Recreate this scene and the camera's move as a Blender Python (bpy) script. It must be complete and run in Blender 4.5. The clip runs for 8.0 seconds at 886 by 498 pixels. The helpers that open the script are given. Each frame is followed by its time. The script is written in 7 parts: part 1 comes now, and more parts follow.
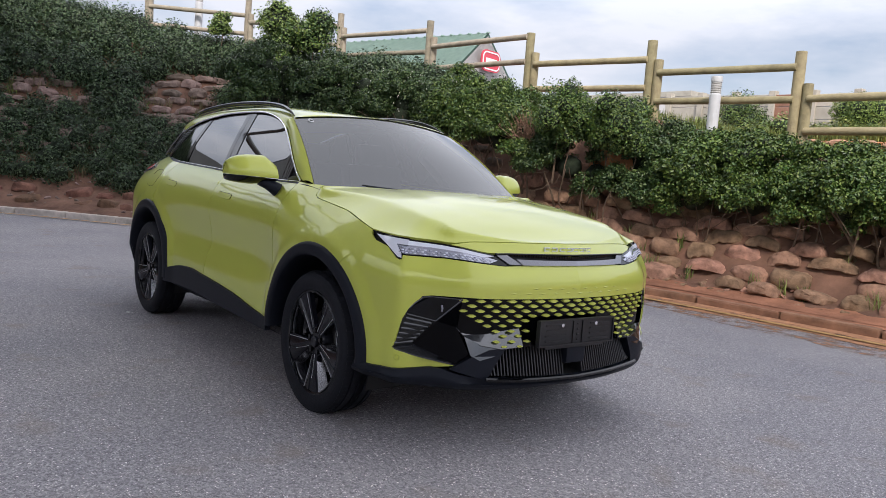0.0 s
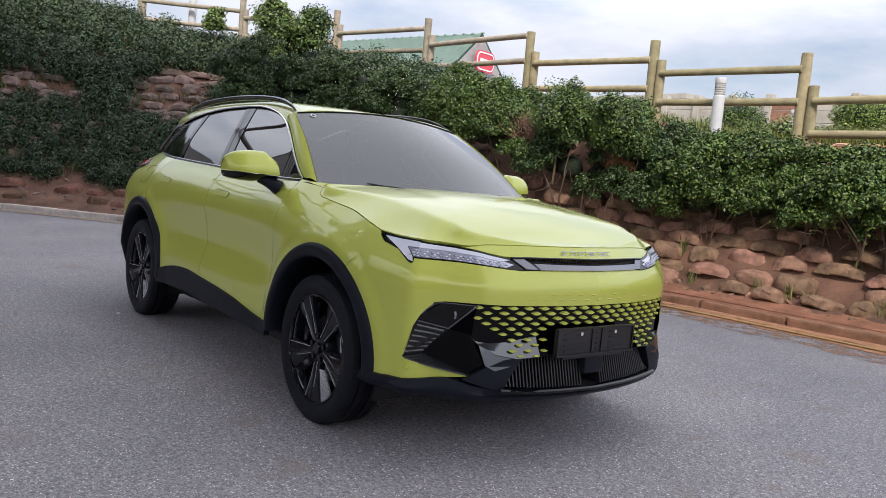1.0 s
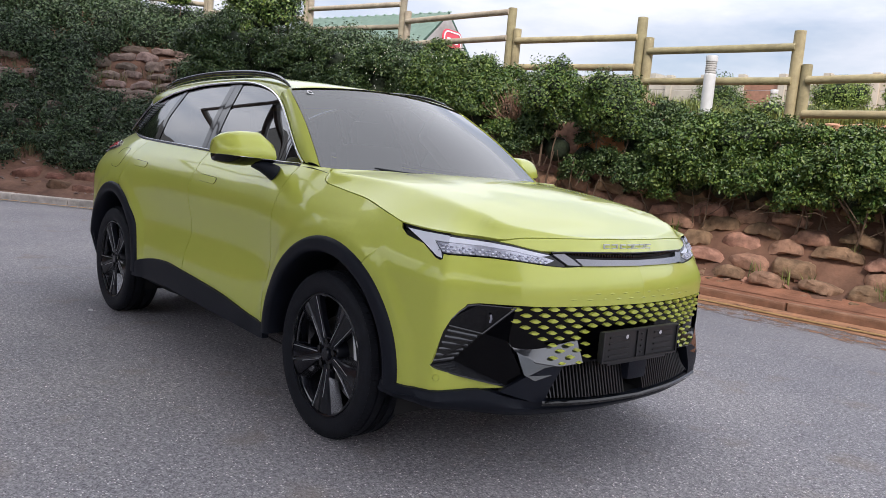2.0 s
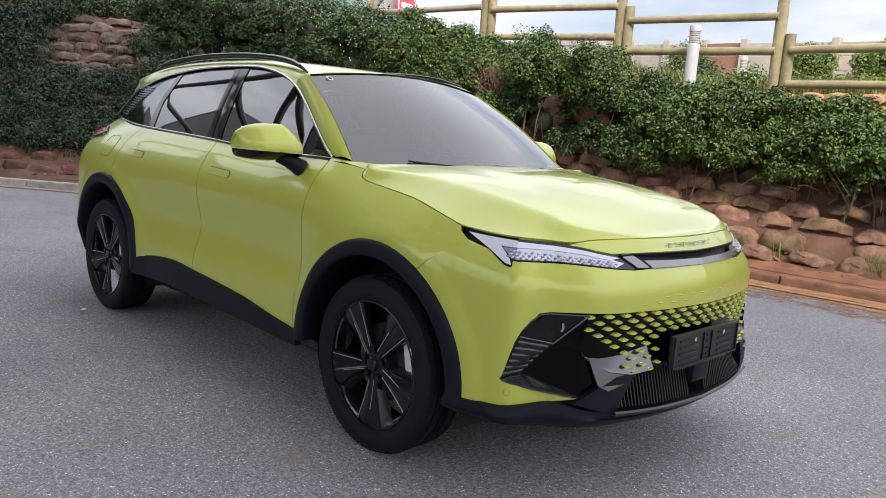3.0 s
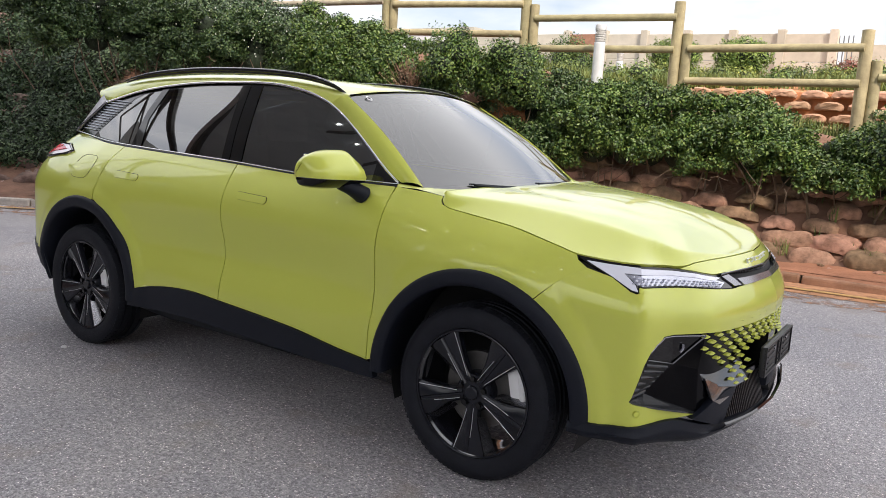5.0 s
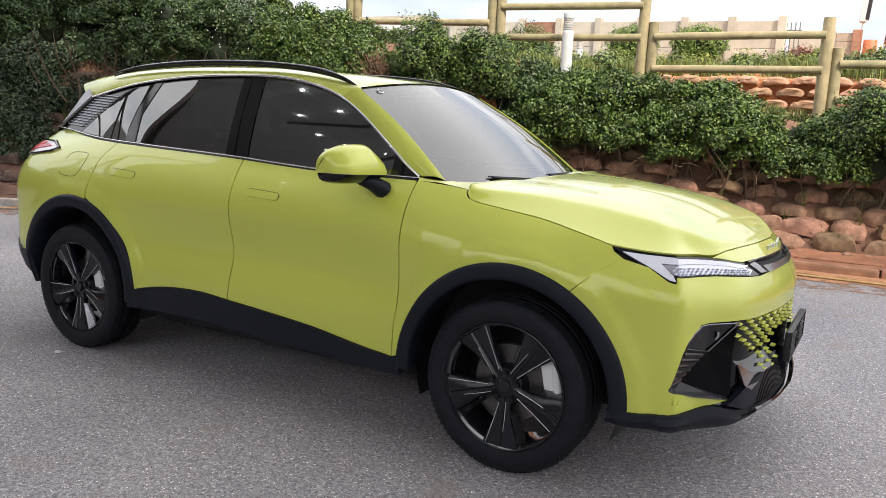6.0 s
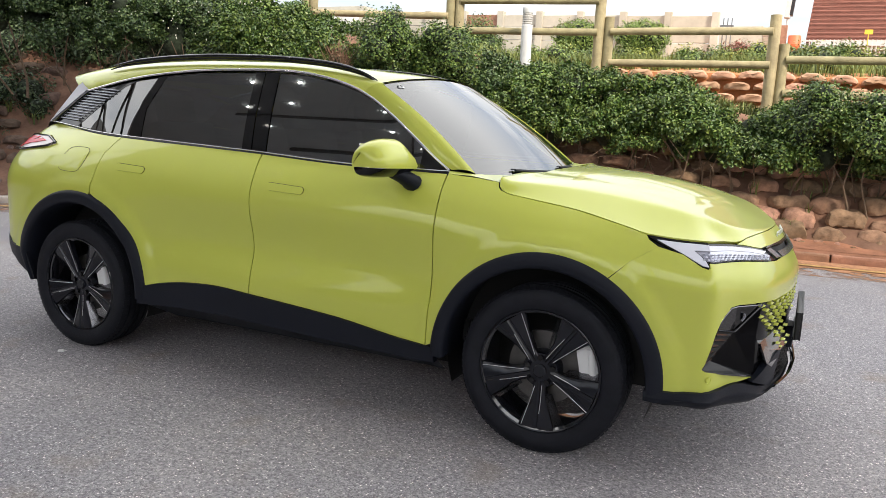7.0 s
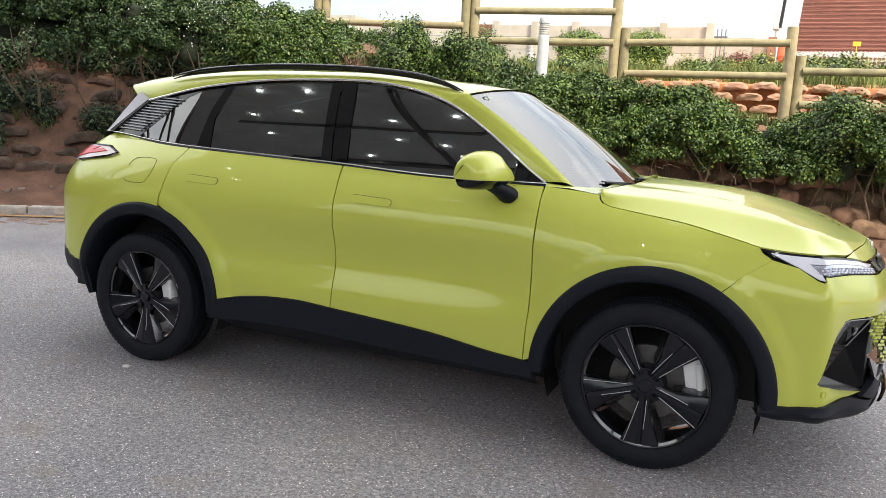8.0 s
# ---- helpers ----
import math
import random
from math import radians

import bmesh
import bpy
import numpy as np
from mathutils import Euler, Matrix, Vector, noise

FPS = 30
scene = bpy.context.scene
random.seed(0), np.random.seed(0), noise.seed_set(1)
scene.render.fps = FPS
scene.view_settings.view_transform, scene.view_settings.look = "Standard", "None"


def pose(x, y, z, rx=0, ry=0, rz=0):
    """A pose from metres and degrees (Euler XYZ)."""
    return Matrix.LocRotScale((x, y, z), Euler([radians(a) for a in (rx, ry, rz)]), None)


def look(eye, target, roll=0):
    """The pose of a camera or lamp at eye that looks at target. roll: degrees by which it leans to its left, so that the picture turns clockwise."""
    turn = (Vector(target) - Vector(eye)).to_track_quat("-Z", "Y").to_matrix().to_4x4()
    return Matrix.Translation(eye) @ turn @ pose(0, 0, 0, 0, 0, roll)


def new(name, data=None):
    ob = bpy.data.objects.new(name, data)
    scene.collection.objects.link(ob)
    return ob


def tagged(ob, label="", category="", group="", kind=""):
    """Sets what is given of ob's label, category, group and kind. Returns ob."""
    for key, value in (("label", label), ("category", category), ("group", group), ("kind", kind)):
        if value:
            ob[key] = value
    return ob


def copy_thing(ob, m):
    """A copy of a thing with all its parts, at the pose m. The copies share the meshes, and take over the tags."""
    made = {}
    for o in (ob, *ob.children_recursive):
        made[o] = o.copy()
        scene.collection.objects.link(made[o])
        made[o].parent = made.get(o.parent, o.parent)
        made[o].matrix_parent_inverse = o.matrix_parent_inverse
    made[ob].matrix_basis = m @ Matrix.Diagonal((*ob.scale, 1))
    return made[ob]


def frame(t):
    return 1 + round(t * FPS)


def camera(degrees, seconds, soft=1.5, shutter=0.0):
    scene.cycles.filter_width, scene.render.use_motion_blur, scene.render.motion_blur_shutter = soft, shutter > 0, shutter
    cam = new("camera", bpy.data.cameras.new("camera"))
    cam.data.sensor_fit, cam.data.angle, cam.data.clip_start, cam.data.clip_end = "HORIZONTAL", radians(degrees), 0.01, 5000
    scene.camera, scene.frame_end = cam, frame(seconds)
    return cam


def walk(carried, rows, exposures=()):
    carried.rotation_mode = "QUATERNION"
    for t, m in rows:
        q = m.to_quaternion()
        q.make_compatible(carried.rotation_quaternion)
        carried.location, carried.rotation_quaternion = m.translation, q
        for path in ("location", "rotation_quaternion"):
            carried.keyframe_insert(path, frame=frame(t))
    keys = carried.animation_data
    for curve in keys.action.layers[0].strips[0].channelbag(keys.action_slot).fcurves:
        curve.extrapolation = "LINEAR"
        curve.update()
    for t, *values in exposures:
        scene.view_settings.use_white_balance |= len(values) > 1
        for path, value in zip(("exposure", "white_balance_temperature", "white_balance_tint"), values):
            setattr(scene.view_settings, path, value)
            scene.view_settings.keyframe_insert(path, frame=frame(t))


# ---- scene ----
cam = camera(60.0, 8.0, soft=0.8)
PATH = [
    (0, (4.779, -2.781, 1.243), (3.207, -1.558, 1.057), 4.5),
    (0.5, (4.714, -2.735, 1.233), (3.141, -1.513, 1.054), 4.7),
    (1, (4.56, -2.732, 1.227), (3.002, -1.491, 1.044), 5.1),
    (1.5, (4.314, -2.723, 1.229), (2.787, -1.447, 1.031), 5.3),
    (1.7, (4.231, -2.683, 1.215), (2.718, -1.392, 1.007), 5.2),
    (2.8, (3.721, -2.762, 1.282), (2.295, -1.389, 0.999), 4.3),
    (3, (3.662, -2.84, 1.305), (2.261, -1.445, 1.004), 4.2),
    (3.5, (3.517, -2.984, 1.343), (2.17, -1.537, 1.041), 4.3),
    (4, (3.301, -3.094, 1.378), (2.009, -1.599, 1.071), 4.5),
    (4.5, (3.111, -3.258, 1.387), (1.893, -1.703, 1.073), 4.4),
    (4.7, (3.028, -3.349, 1.398), (1.864, -1.752, 1.092), 4.0),
    (5.8, (2.648, -3.575, 1.426), (1.633, -1.885, 1.088), 2.5),
    (6, (2.619, -3.598, 1.414), (1.629, -1.894, 1.078), 2.6),
    (6.5, (2.458, -3.728, 1.415), (1.556, -1.974, 1.082), 2.5),
    (7, (2.288, -3.888, 1.409), (1.454, -2.105, 1.06), 2.6),
    (7.5, (2.106, -3.982, 1.395), (1.288, -2.192, 1.045), 3.6),
    (8, (1.801, -4.057, 1.398), (1.011, -2.249, 1.073), 2.8),
]
walk(cam, [(t, look(eye, target, roll)) for t, eye, target, roll in PATH], exposures=[(0, 1.78, 6080, 14), (1.5, 1.88, 6130, 14), (3, 2.04, 6230, 13), (4.5, 2.20, 6420, 12), (6, 2.33, 6620, 11), (8, 2.45, 6620, 8)])

# ---- light ----
SUN_DIR = Vector((0.62, -0.42, 0.66)).normalized()      # towards the sun
SUN_ELEV = math.asin(SUN_DIR.z)
SUN_ROT = math.atan2(SUN_DIR.x, SUN_DIR.y)

world = bpy.data.worlds.new("sky")
scene.world = world
world.use_nodes = True
wt = world.node_tree
wt.nodes.clear()
w_out = wt.nodes.new("ShaderNodeOutputWorld")
w_bg = wt.nodes.new("ShaderNodeBackground")
w_sky = wt.nodes.new("ShaderNodeTexSky")
w_sky.sky_type = "NISHITA"
w_sky.sun_disc = False
w_sky.sun_elevation = SUN_ELEV
w_sky.sun_rotation = SUN_ROT
w_sky.dust_density = 2.0
w_co = wt.nodes.new("ShaderNodeTexCoord")
w_map = wt.nodes.new("ShaderNodeMapping")
w_map.inputs["Scale"].default_value = (1.0, 1.0, 3.2)
w_noise = wt.nodes.new("ShaderNodeTexNoise")
w_noise.inputs["Scale"].default_value = 2.6
w_noise.inputs["Detail"].default_value = 7.0
w_noise.inputs["Roughness"].default_value = 0.55
w_ramp = wt.nodes.new("ShaderNodeValToRGB")
w_ramp.color_ramp.elements[0].position = 0.34
w_ramp.color_ramp.elements[0].color = (0.30, 0.30, 0.30, 1)
w_ramp.color_ramp.elements[1].position = 0.56
w_ramp.color_ramp.elements[1].color = (1, 1, 1, 1)
w_mix = wt.nodes.new("ShaderNodeMix")
w_mix.data_type = "RGBA"
w_mix.inputs[7].default_value = (8.1, 8.2, 8.4, 1)      # cloud
wt.links.new(w_co.outputs["Generated"], w_map.inputs["Vector"])
wt.links.new(w_map.outputs["Vector"], w_noise.inputs["Vector"])
wt.links.new(w_noise.outputs["Fac"], w_ramp.inputs["Fac"])
wt.links.new(w_sky.outputs["Color"], w_mix.inputs[6])
# thin cloud low down glows more than the haze at the horizon and the thick cloud overhead
w_sep = wt.nodes.new("ShaderNodeSeparateXYZ")
wt.links.new(w_co.outputs["Generated"], w_sep.inputs["Vector"])
w_high = wt.nodes.new("ShaderNodeValToRGB")
w_high.color_ramp.interpolation = "EASE"
w_high.color_ramp.elements[0].position = 0.16
w_high.color_ramp.elements[0].color = (0.31, 0.31, 0.31, 1)
w_high.color_ramp.elements[1].position = 0.85
w_high.color_ramp.elements[1].color = (0.35, 0.42, 0.51, 1)
w_high.color_ramp.elements.new(0.42).color = (0.62, 0.62, 0.62, 1)
wt.links.new(w_sep.outputs["Z"], w_high.inputs["Fac"])
# the cloud closes overhead
w_close = wt.nodes.new("ShaderNodeMapRange")
w_close.inputs["From Min"].default_value = 0.28
w_close.inputs["From Max"].default_value = 0.55
wt.links.new(w_sep.outputs["Z"], w_close.inputs["Value"])
w_max = wt.nodes.new("ShaderNodeMath")
w_max.operation = "MAXIMUM"
wt.links.new(w_ramp.outputs["Color"], w_max.inputs[0])
wt.links.new(w_close.outputs["Result"], w_max.inputs[1])
wt.links.new(w_max.outputs["Value"], w_mix.inputs[0])
w_mul = wt.nodes.new("ShaderNodeVectorMath")
w_mul.operation = "SCALE"
wt.links.new(w_mix.outputs[2], w_mul.inputs[0])
wt.links.new(w_high.outputs["Color"], w_mul.inputs["Scale"])
wt.links.new(w_mul.outputs["Vector"], w_bg.inputs["Color"])
w_bg.inputs["Strength"].default_value = 0.10
wt.links.new(w_bg.outputs["Background"], w_out.inputs["Surface"])

sun_data = bpy.data.lights.new("sun", "SUN")
sun_data.energy = 1.05
sun_data.angle = radians(10)
sun_data.color = (1.0, 0.89, 0.74)
sun = new("sun", sun_data)
sun.matrix_world = look((0, -20, 20), Vector((0, -20, 20)) - SUN_DIR)

# ---- materials ----
def material(name, base, rough=0.5, metal=0.0, coat=0.0, vary=0.0, scale=8.0, bump=0.0, bump_scale=120.0,
             dark=None, island=0.0, per_object=0.0, spec=0.5, emit=0.0, emit_colour=None, rough_vary=0.0):
    """Principled material with large stains, fine grain and relief, in object space metres."""
    m = bpy.data.materials.new(name)
    m.use_nodes = True
    nt = m.node_tree
    b = nt.nodes["Principled BSDF"]
    b.inputs["Roughness"].default_value = rough
    b.inputs["Metallic"].default_value = metal
    b.inputs["Coat Weight"].default_value = coat
    b.inputs["Coat Roughness"].default_value = 0.03
    b.inputs["Specular IOR Level"].default_value = spec
    b.inputs["Base Color"].default_value = (*base, 1)
    if emit:
        b.inputs["Emission Color"].default_value = (*(emit_colour or base), 1)
        b.inputs["Emission Strength"].default_value = emit
    geo = nt.nodes.new("ShaderNodeNewGeometry")
    last = None
    if vary or dark:
        big = nt.nodes.new("ShaderNodeTexNoise")
        big.inputs["Scale"].default_value = scale
        big.inputs["Detail"].default_value = 6
        big.inputs["Roughness"].default_value = 0.62
        nt.links.new(geo.outputs["Position"], big.inputs["Vector"])
        ramp = nt.nodes.new("ShaderNodeValToRGB")
        ramp.color_ramp.elements[0].position = 0.3
        ramp.color_ramp.elements[1].position = 0.7
        lo = dark or tuple(c * (1 - vary) for c in base)
        hi = tuple(min(1, c * (1 + vary)) for c in base)
        ramp.color_ramp.elements[0].color = (*lo, 1)
        ramp.color_ramp.elements[1].color = (*hi, 1)
        nt.links.new(big.outputs["Fac"], ramp.inputs["Fac"])
        last = ramp.outputs["Color"]
        if rough_vary:
            mr = nt.nodes.new("ShaderNodeMapRange")
            mr.inputs["To Min"].default_value = rough - rough_vary
            mr.inputs["To Max"].default_value = rough + rough_vary
            nt.links.new(big.outputs["Fac"], mr.inputs["Value"])
            nt.links.new(mr.outputs["Result"], b.inputs["Roughness"])
    for amount, source in ((island, "island"), (per_object, "object")):
        if not amount:
            continue
        if source == "island":
            rnd = geo.outputs["Random Per Island"]
        else:
            info = nt.nodes.new("ShaderNodeObjectInfo")
            rnd = info.outputs["Random"]
        hsv = nt.nodes.new("ShaderNodeHueSaturation")
        mv = nt.nodes.new("ShaderNodeMapRange")
        mv.inputs["To Min"].default_value = 1 - amount
        mv.inputs["To Max"].default_value = 1 + amount
        nt.links.new(rnd, mv.inputs["Value"])
        nt.links.new(mv.outputs["Result"], hsv.inputs["Value"])
        mh = nt.nodes.new("ShaderNodeMapRange")
        mh.inputs["To Min"].default_value = 0.5 + amount * 0.05
        mh.inputs["To Max"].default_value = 0.5 - amount * 0.07
        nt.links.new(rnd, mh.inputs["Value"])
        nt.links.new(mh.outputs["Result"], hsv.inputs["Hue"])
        if last:
            nt.links.new(last, hsv.inputs["Color"])
        else:
            hsv.inputs["Color"].default_value = (*base, 1)
        last = hsv.outputs["Color"]
    if last:
        nt.links.new(last, b.inputs["Base Color"])
    if bump:
        fine = nt.nodes.new("ShaderNodeTexNoise")
        fine.inputs["Scale"].default_value = bump_scale
        fine.inputs["Detail"].default_value = 4
        nt.links.new(geo.outputs["Position"], fine.inputs["Vector"])
        bp = nt.nodes.new("ShaderNodeBump")
        bp.inputs["Strength"].default_value = bump
        bp.inputs["Distance"].default_value = 0.01
        nt.links.new(fine.outputs["Fac"], bp.inputs["Height"])
        nt.links.new(bp.outputs["Normal"], b.inputs["Normal"])
    return m


def asphalt_material():
    """Grey tar and stone chips: chips of three sizes, worn patches, a little dust."""
    m = material("asphalt", (0.145, 0.142, 0.150), rough=0.82, spec=0.4)
    nt = m.node_tree
    b = nt.nodes["Principled BSDF"]
    geo = [n for n in nt.nodes if n.type == "NEW_GEOMETRY"][0]
    chips = nt.nodes.new("ShaderNodeTexVoronoi")
    chips.inputs["Scale"].default_value = 185
    grain = nt.nodes.new("ShaderNodeTexNoise")
    grain.inputs["Scale"].default_value = 48
    grain.inputs["Detail"].default_value = 5
    patch = nt.nodes.new("ShaderNodeTexNoise")
    patch.inputs["Scale"].default_value = 0.55
    patch.inputs["Detail"].default_value = 7
    spots = nt.nodes.new("ShaderNodeTexNoise")
    spots.inputs["Scale"].default_value = 3.0
    spots.inputs["Detail"].default_value = 4
    for n in (chips, grain, patch, spots):
        nt.links.new(geo.outputs["Position"], n.inputs["Vector"])
    r1 = nt.nodes.new("ShaderNodeValToRGB")           # chips by their own random colour
    r1.color_ramp.elements[0].color = (0.130, 0.125, 0.136, 1)
    r1.color_ramp.elements[1].color = (0.75, 0.74, 0.72, 1)
    for at, c in ((0.30, (0.200, 0.192, 0.205, 1)), (0.62, (0.262, 0.253, 0.264, 1)), (0.955, (0.335, 0.325, 0.333, 1)), (0.985, (0.60, 0.59, 0.58, 1))):
        r1.color_ramp.elements.new(at).color = c
    sep = nt.nodes.new("ShaderNodeSeparateColor")
    nt.links.new(chips.outputs["Color"], sep.inputs["Color"])
    nt.links.new(sep.outputs["Red"], r1.inputs["Fac"])
    r2 = nt.nodes.new("ShaderNodeValToRGB")
    r2.color_ramp.elements[0].position, r2.color_ramp.elements[1].position = 0.32, 0.68
    r2.color_ramp.elements[0].color = (0.82, 0.82, 0.85, 1)
    r2.color_ramp.elements[1].color = (1.13, 1.10, 1.08, 1)
    nt.links.new(patch.outputs["Fac"], r2.inputs["Fac"])
    mul = nt.nodes.new("ShaderNodeMix")
    mul.data_type, mul.blend_type = "RGBA", "MULTIPLY"
    mul.inputs[0].default_value = 1
    tar = nt.nodes.new("ShaderNodeMapRange")          # bare tar between clusters of chips
    tar.inputs["From Min"].default_value, tar.inputs["From Max"].default_value = 0.34, 0.62
    tar.inputs["To Min"].default_value, tar.inputs["To Max"].default_value = 1.10, 1.68
    nt.links.new(grain.outputs["Fac"], tar.inputs["Value"])
    clusters = nt.nodes.new("ShaderNodeVectorMath")
    clusters.operation = "SCALE"
    nt.links.new(r1.outputs["Color"], clusters.inputs[0])
    nt.links.new(tar.outputs["Result"], clusters.inputs["Scale"])
    nt.links.new(clusters.outputs["Vector"], mul.inputs[6])
    nt.links.new(r2.outputs["Color"], mul.inputs[7])
    r3 = nt.nodes.new("ShaderNodeValToRGB")           # rusty dust stains
    r3.color_ramp.elements[0].position, r3.color_ramp.elements[1].position = 0.58, 0.74
    r3.color_ramp.elements[0].color, r3.color_ramp.elements[1].color = (0, 0, 0, 1), (0.45, 0.45, 0.45, 1)
    nt.links.new(spots.outputs["Fac"], r3.inputs["Fac"])
    dust = nt.nodes.new("ShaderNodeMix")
    dust.data_type = "RGBA"
    dust.inputs[7].default_value = (0.30, 0.24, 0.185, 1)
    nt.links.new(r3.outputs["Color"], dust.inputs[0])
    nt.links.new(mul.outputs[2], dust.inputs[6])
    nt.links.new(dust.outputs[2], b.inputs["Base Color"])
    bp = nt.nodes.new("ShaderNodeBump")
    bp.inputs["Strength"].default_value = 0.55
    bp.inputs["Distance"].default_value = 0.006
    nt.links.new(chips.outputs["Distance"], bp.inputs["Height"])
    bp2 = nt.nodes.new("ShaderNodeBump")
    bp2.inputs["Strength"].default_value = 0.35
    bp2.inputs["Distance"].default_value = 0.008
    nt.links.new(grain.outputs["Fac"], bp2.inputs["Height"])
    nt.links.new(bp.outputs["Normal"], bp2.inputs["Normal"])
    nt.links.new(bp2.outputs["Normal"], b.inputs["Normal"])
    return m


def paint_material(name, base):
    """Pearl car paint: fine flake under a clear coat."""
    m = material(name, base, rough=0.40, metal=0.10, coat=0.85, spec=0.32)
    nt = m.node_tree
    b = nt.nodes["Principled BSDF"]
    geo = [n for n in nt.nodes if n.type == "NEW_GEOMETRY"][0]
    flake = nt.nodes.new("ShaderNodeTexNoise")
    flake.inputs["Scale"].default_value = 900
    nt.links.new(geo.outputs["Position"], flake.inputs["Vector"])
    bp = nt.nodes.new("ShaderNodeBump")
    bp.inputs["Strength"].default_value = 0.03
    bp.inputs["Distance"].default_value = 0.001
    nt.links.new(flake.outputs["Fac"], bp.inputs["Height"])
    nt.links.new(bp.outputs["Normal"], b.inputs["Normal"])
    return m


def glass_material(name, tint, mixing=0.25):
    """Tinted car glass: a mirror-smooth sheet that lets some light through."""
    m = bpy.data.materials.new(name)
    m.use_nodes = True
    nt = m.node_tree
    nt.nodes.clear()
    out = nt.nodes.new("ShaderNodeOutputMaterial")
    gl = nt.nodes.new("ShaderNodeBsdfGlossy")
    gl.inputs["Roughness"].default_value = 0.0
    gl.inputs["Color"].default_value = (1, 1, 1, 1)
    tr = nt.nodes.new("ShaderNodeBsdfTransparent")
    tr.inputs["Color"].default_value = (*tint, 1)
    fr = nt.nodes.new("ShaderNodeFresnel")
    fr.inputs["IOR"].default_value = 1.0 + mixing * 2.6
    mix = nt.nodes.new("ShaderNodeMixShader")
    nt.links.new(fr.outputs["Fac"], mix.inputs["Fac"])
    nt.links.new(tr.outputs["BSDF"], mix.inputs[1])
    nt.links.new(gl.outputs["BSDF"], mix.inputs[2])
    nt.links.new(mix.outputs["Shader"], out.inputs["Surface"])
    return m


M_ASPHALT = asphalt_material()
M_SOIL = material("red soil", (0.34, 0.155, 0.092), rough=0.95, vary=0.35, scale=3.5, bump=0.9, bump_scale=30)
M_BANK = material("bank earth", (0.185, 0.100, 0.068), rough=0.95, vary=0.4, scale=3.0, bump=1.0, bump_scale=22)
M_ORANGE_SOIL = material("orange earth", (0.52, 0.23, 0.11), rough=0.95, vary=0.25, scale=4, bump=0.8, bump_scale=30)
M_STONE = material("weathered concrete block", (0.31, 0.190, 0.125), rough=0.95, vary=0.5, scale=9, bump=0.7, bump_scale=70, per_object=0.28)
M_STONE_DARK = material("dark weathered block", (0.25, 0.185, 0.155), rough=0.95, vary=0.45, scale=8, bump=0.7, bump_scale=70, per_object=0.3)
# Block colour darkened for the shade below the overhanging hedge.
M_STONE_SHADE = material("shade-dark block", (0.125, 0.086, 0.066), rough=0.95, vary=0.5, scale=6, bump=0.8, bump_scale=60, per_object=0.3)
M_BANK_STONE = material("earth-stained block", (0.20, 0.105, 0.07), rough=0.95, vary=0.5, scale=7, bump=0.9, bump_scale=45, per_object=0.3)
M_STONE_ORANGE = material("terracotta block", (0.46, 0.275, 0.18), rough=0.9, vary=0.25, scale=7, bump=0.6, bump_scale=60, per_object=0.18)
M_KERB = material("kerb concrete", (0.56, 0.50, 0.45), rough=0.9, vary=0.35, scale=5, bump=0.5, bump_scale=90, per_object=0.12)
M_LINE = material("worn road paint", (0.55, 0.33, 0.13), rough=0.75, vary=0.3, scale=14, bump=0.3, bump_scale=150)
M_DUST = material("orange road dust", (0.50, 0.26, 0.145), rough=0.95, vary=0.3, scale=9, bump=0.5, bump_scale=120)
M_WOOD = material("treated pole timber", (0.33, 0.285, 0.165), rough=0.75, vary=0.28, scale=6, bump=0.5, bump_scale=50, per_object=0.15)
M_WOOD_GREY = material("greyer pole timber", (0.33, 0.29, 0.22), rough=0.8, vary=0.28, scale=6, bump=0.5, bump_scale=50, per_object=0.15)
M_LEAF = material("shrub leaf", (0.070, 0.130, 0.027), rough=0.40, island=0.62, vary=0.35, scale=2.2, spec=0.42)
M_LEAF_DARK = material("dark shrub leaf", (0.052, 0.098, 0.030), rough=0.40, island=0.62, vary=0.35, scale=2.2, spec=0.42)
# Darker copy of the shrub leaf: shade on the bank's curve put into colour.
M_LEAF_SHADE = material("shade-dark leaf", (0.052, 0.092, 0.040), rough=0.40, island=0.6, vary=0.4, scale=1.8, spec=0.40)
M_LEAF_BRIGHT = material("fresh leaf", (0.13, 0.20, 0.045), rough=0.45, island=0.4, vary=0.25, scale=2.0)
M_LEAF_RED = material("reddish leaf", (0.22, 0.085, 0.05), rough=0.5, island=0.5)
M_LEAF_DRY = material("dry brown twig leaf", (0.19, 0.125, 0.075), rough=0.7, island=0.5)
M_WEED = material("ground cover leaf", (0.085, 0.135, 0.035), rough=0.45, island=0.5, vary=0.3, scale=2.0)
M_GRASS = material("grass blade", (0.15, 0.20, 0.05), rough=0.6, island=0.45, vary=0.3, scale=1.5)
M_TWIG = material("shrub branch", (0.15, 0.105, 0.072), rough=0.85, vary=0.3, scale=12, bump=0.4)
M_WHITE_POST = material("white plastic post", (0.56, 0.57, 0.59), rough=0.5, vary=0.1, scale=5)
M_POST_RING = material("grey louvre plastic", (0.42, 0.41, 0.40), rough=0.55, vary=0.12, scale=8)
M_GREEN_ROOF = material("green roof sheet", (0.26, 0.37, 0.31), rough=0.55, vary=0.12, scale=2)
M_WHITE_WALL = material("white plaster", (0.58, 0.57, 0.56), rough=0.8, vary=0.1, scale=1.5)
M_CREAM_WALL = material("cream panel wall", (0.44, 0.415, 0.35), rough=0.85, vary=0.15, scale=2, per_object=0.12)
M_BRICK_WALL = material("face brick", (0.28, 0.15, 0.10), rough=0.85, vary=0.25, scale=6)
M_RED_ROOF = material("red tile", (0.235, 0.088, 0.062), rough=0.7, vary=0.15, scale=3)
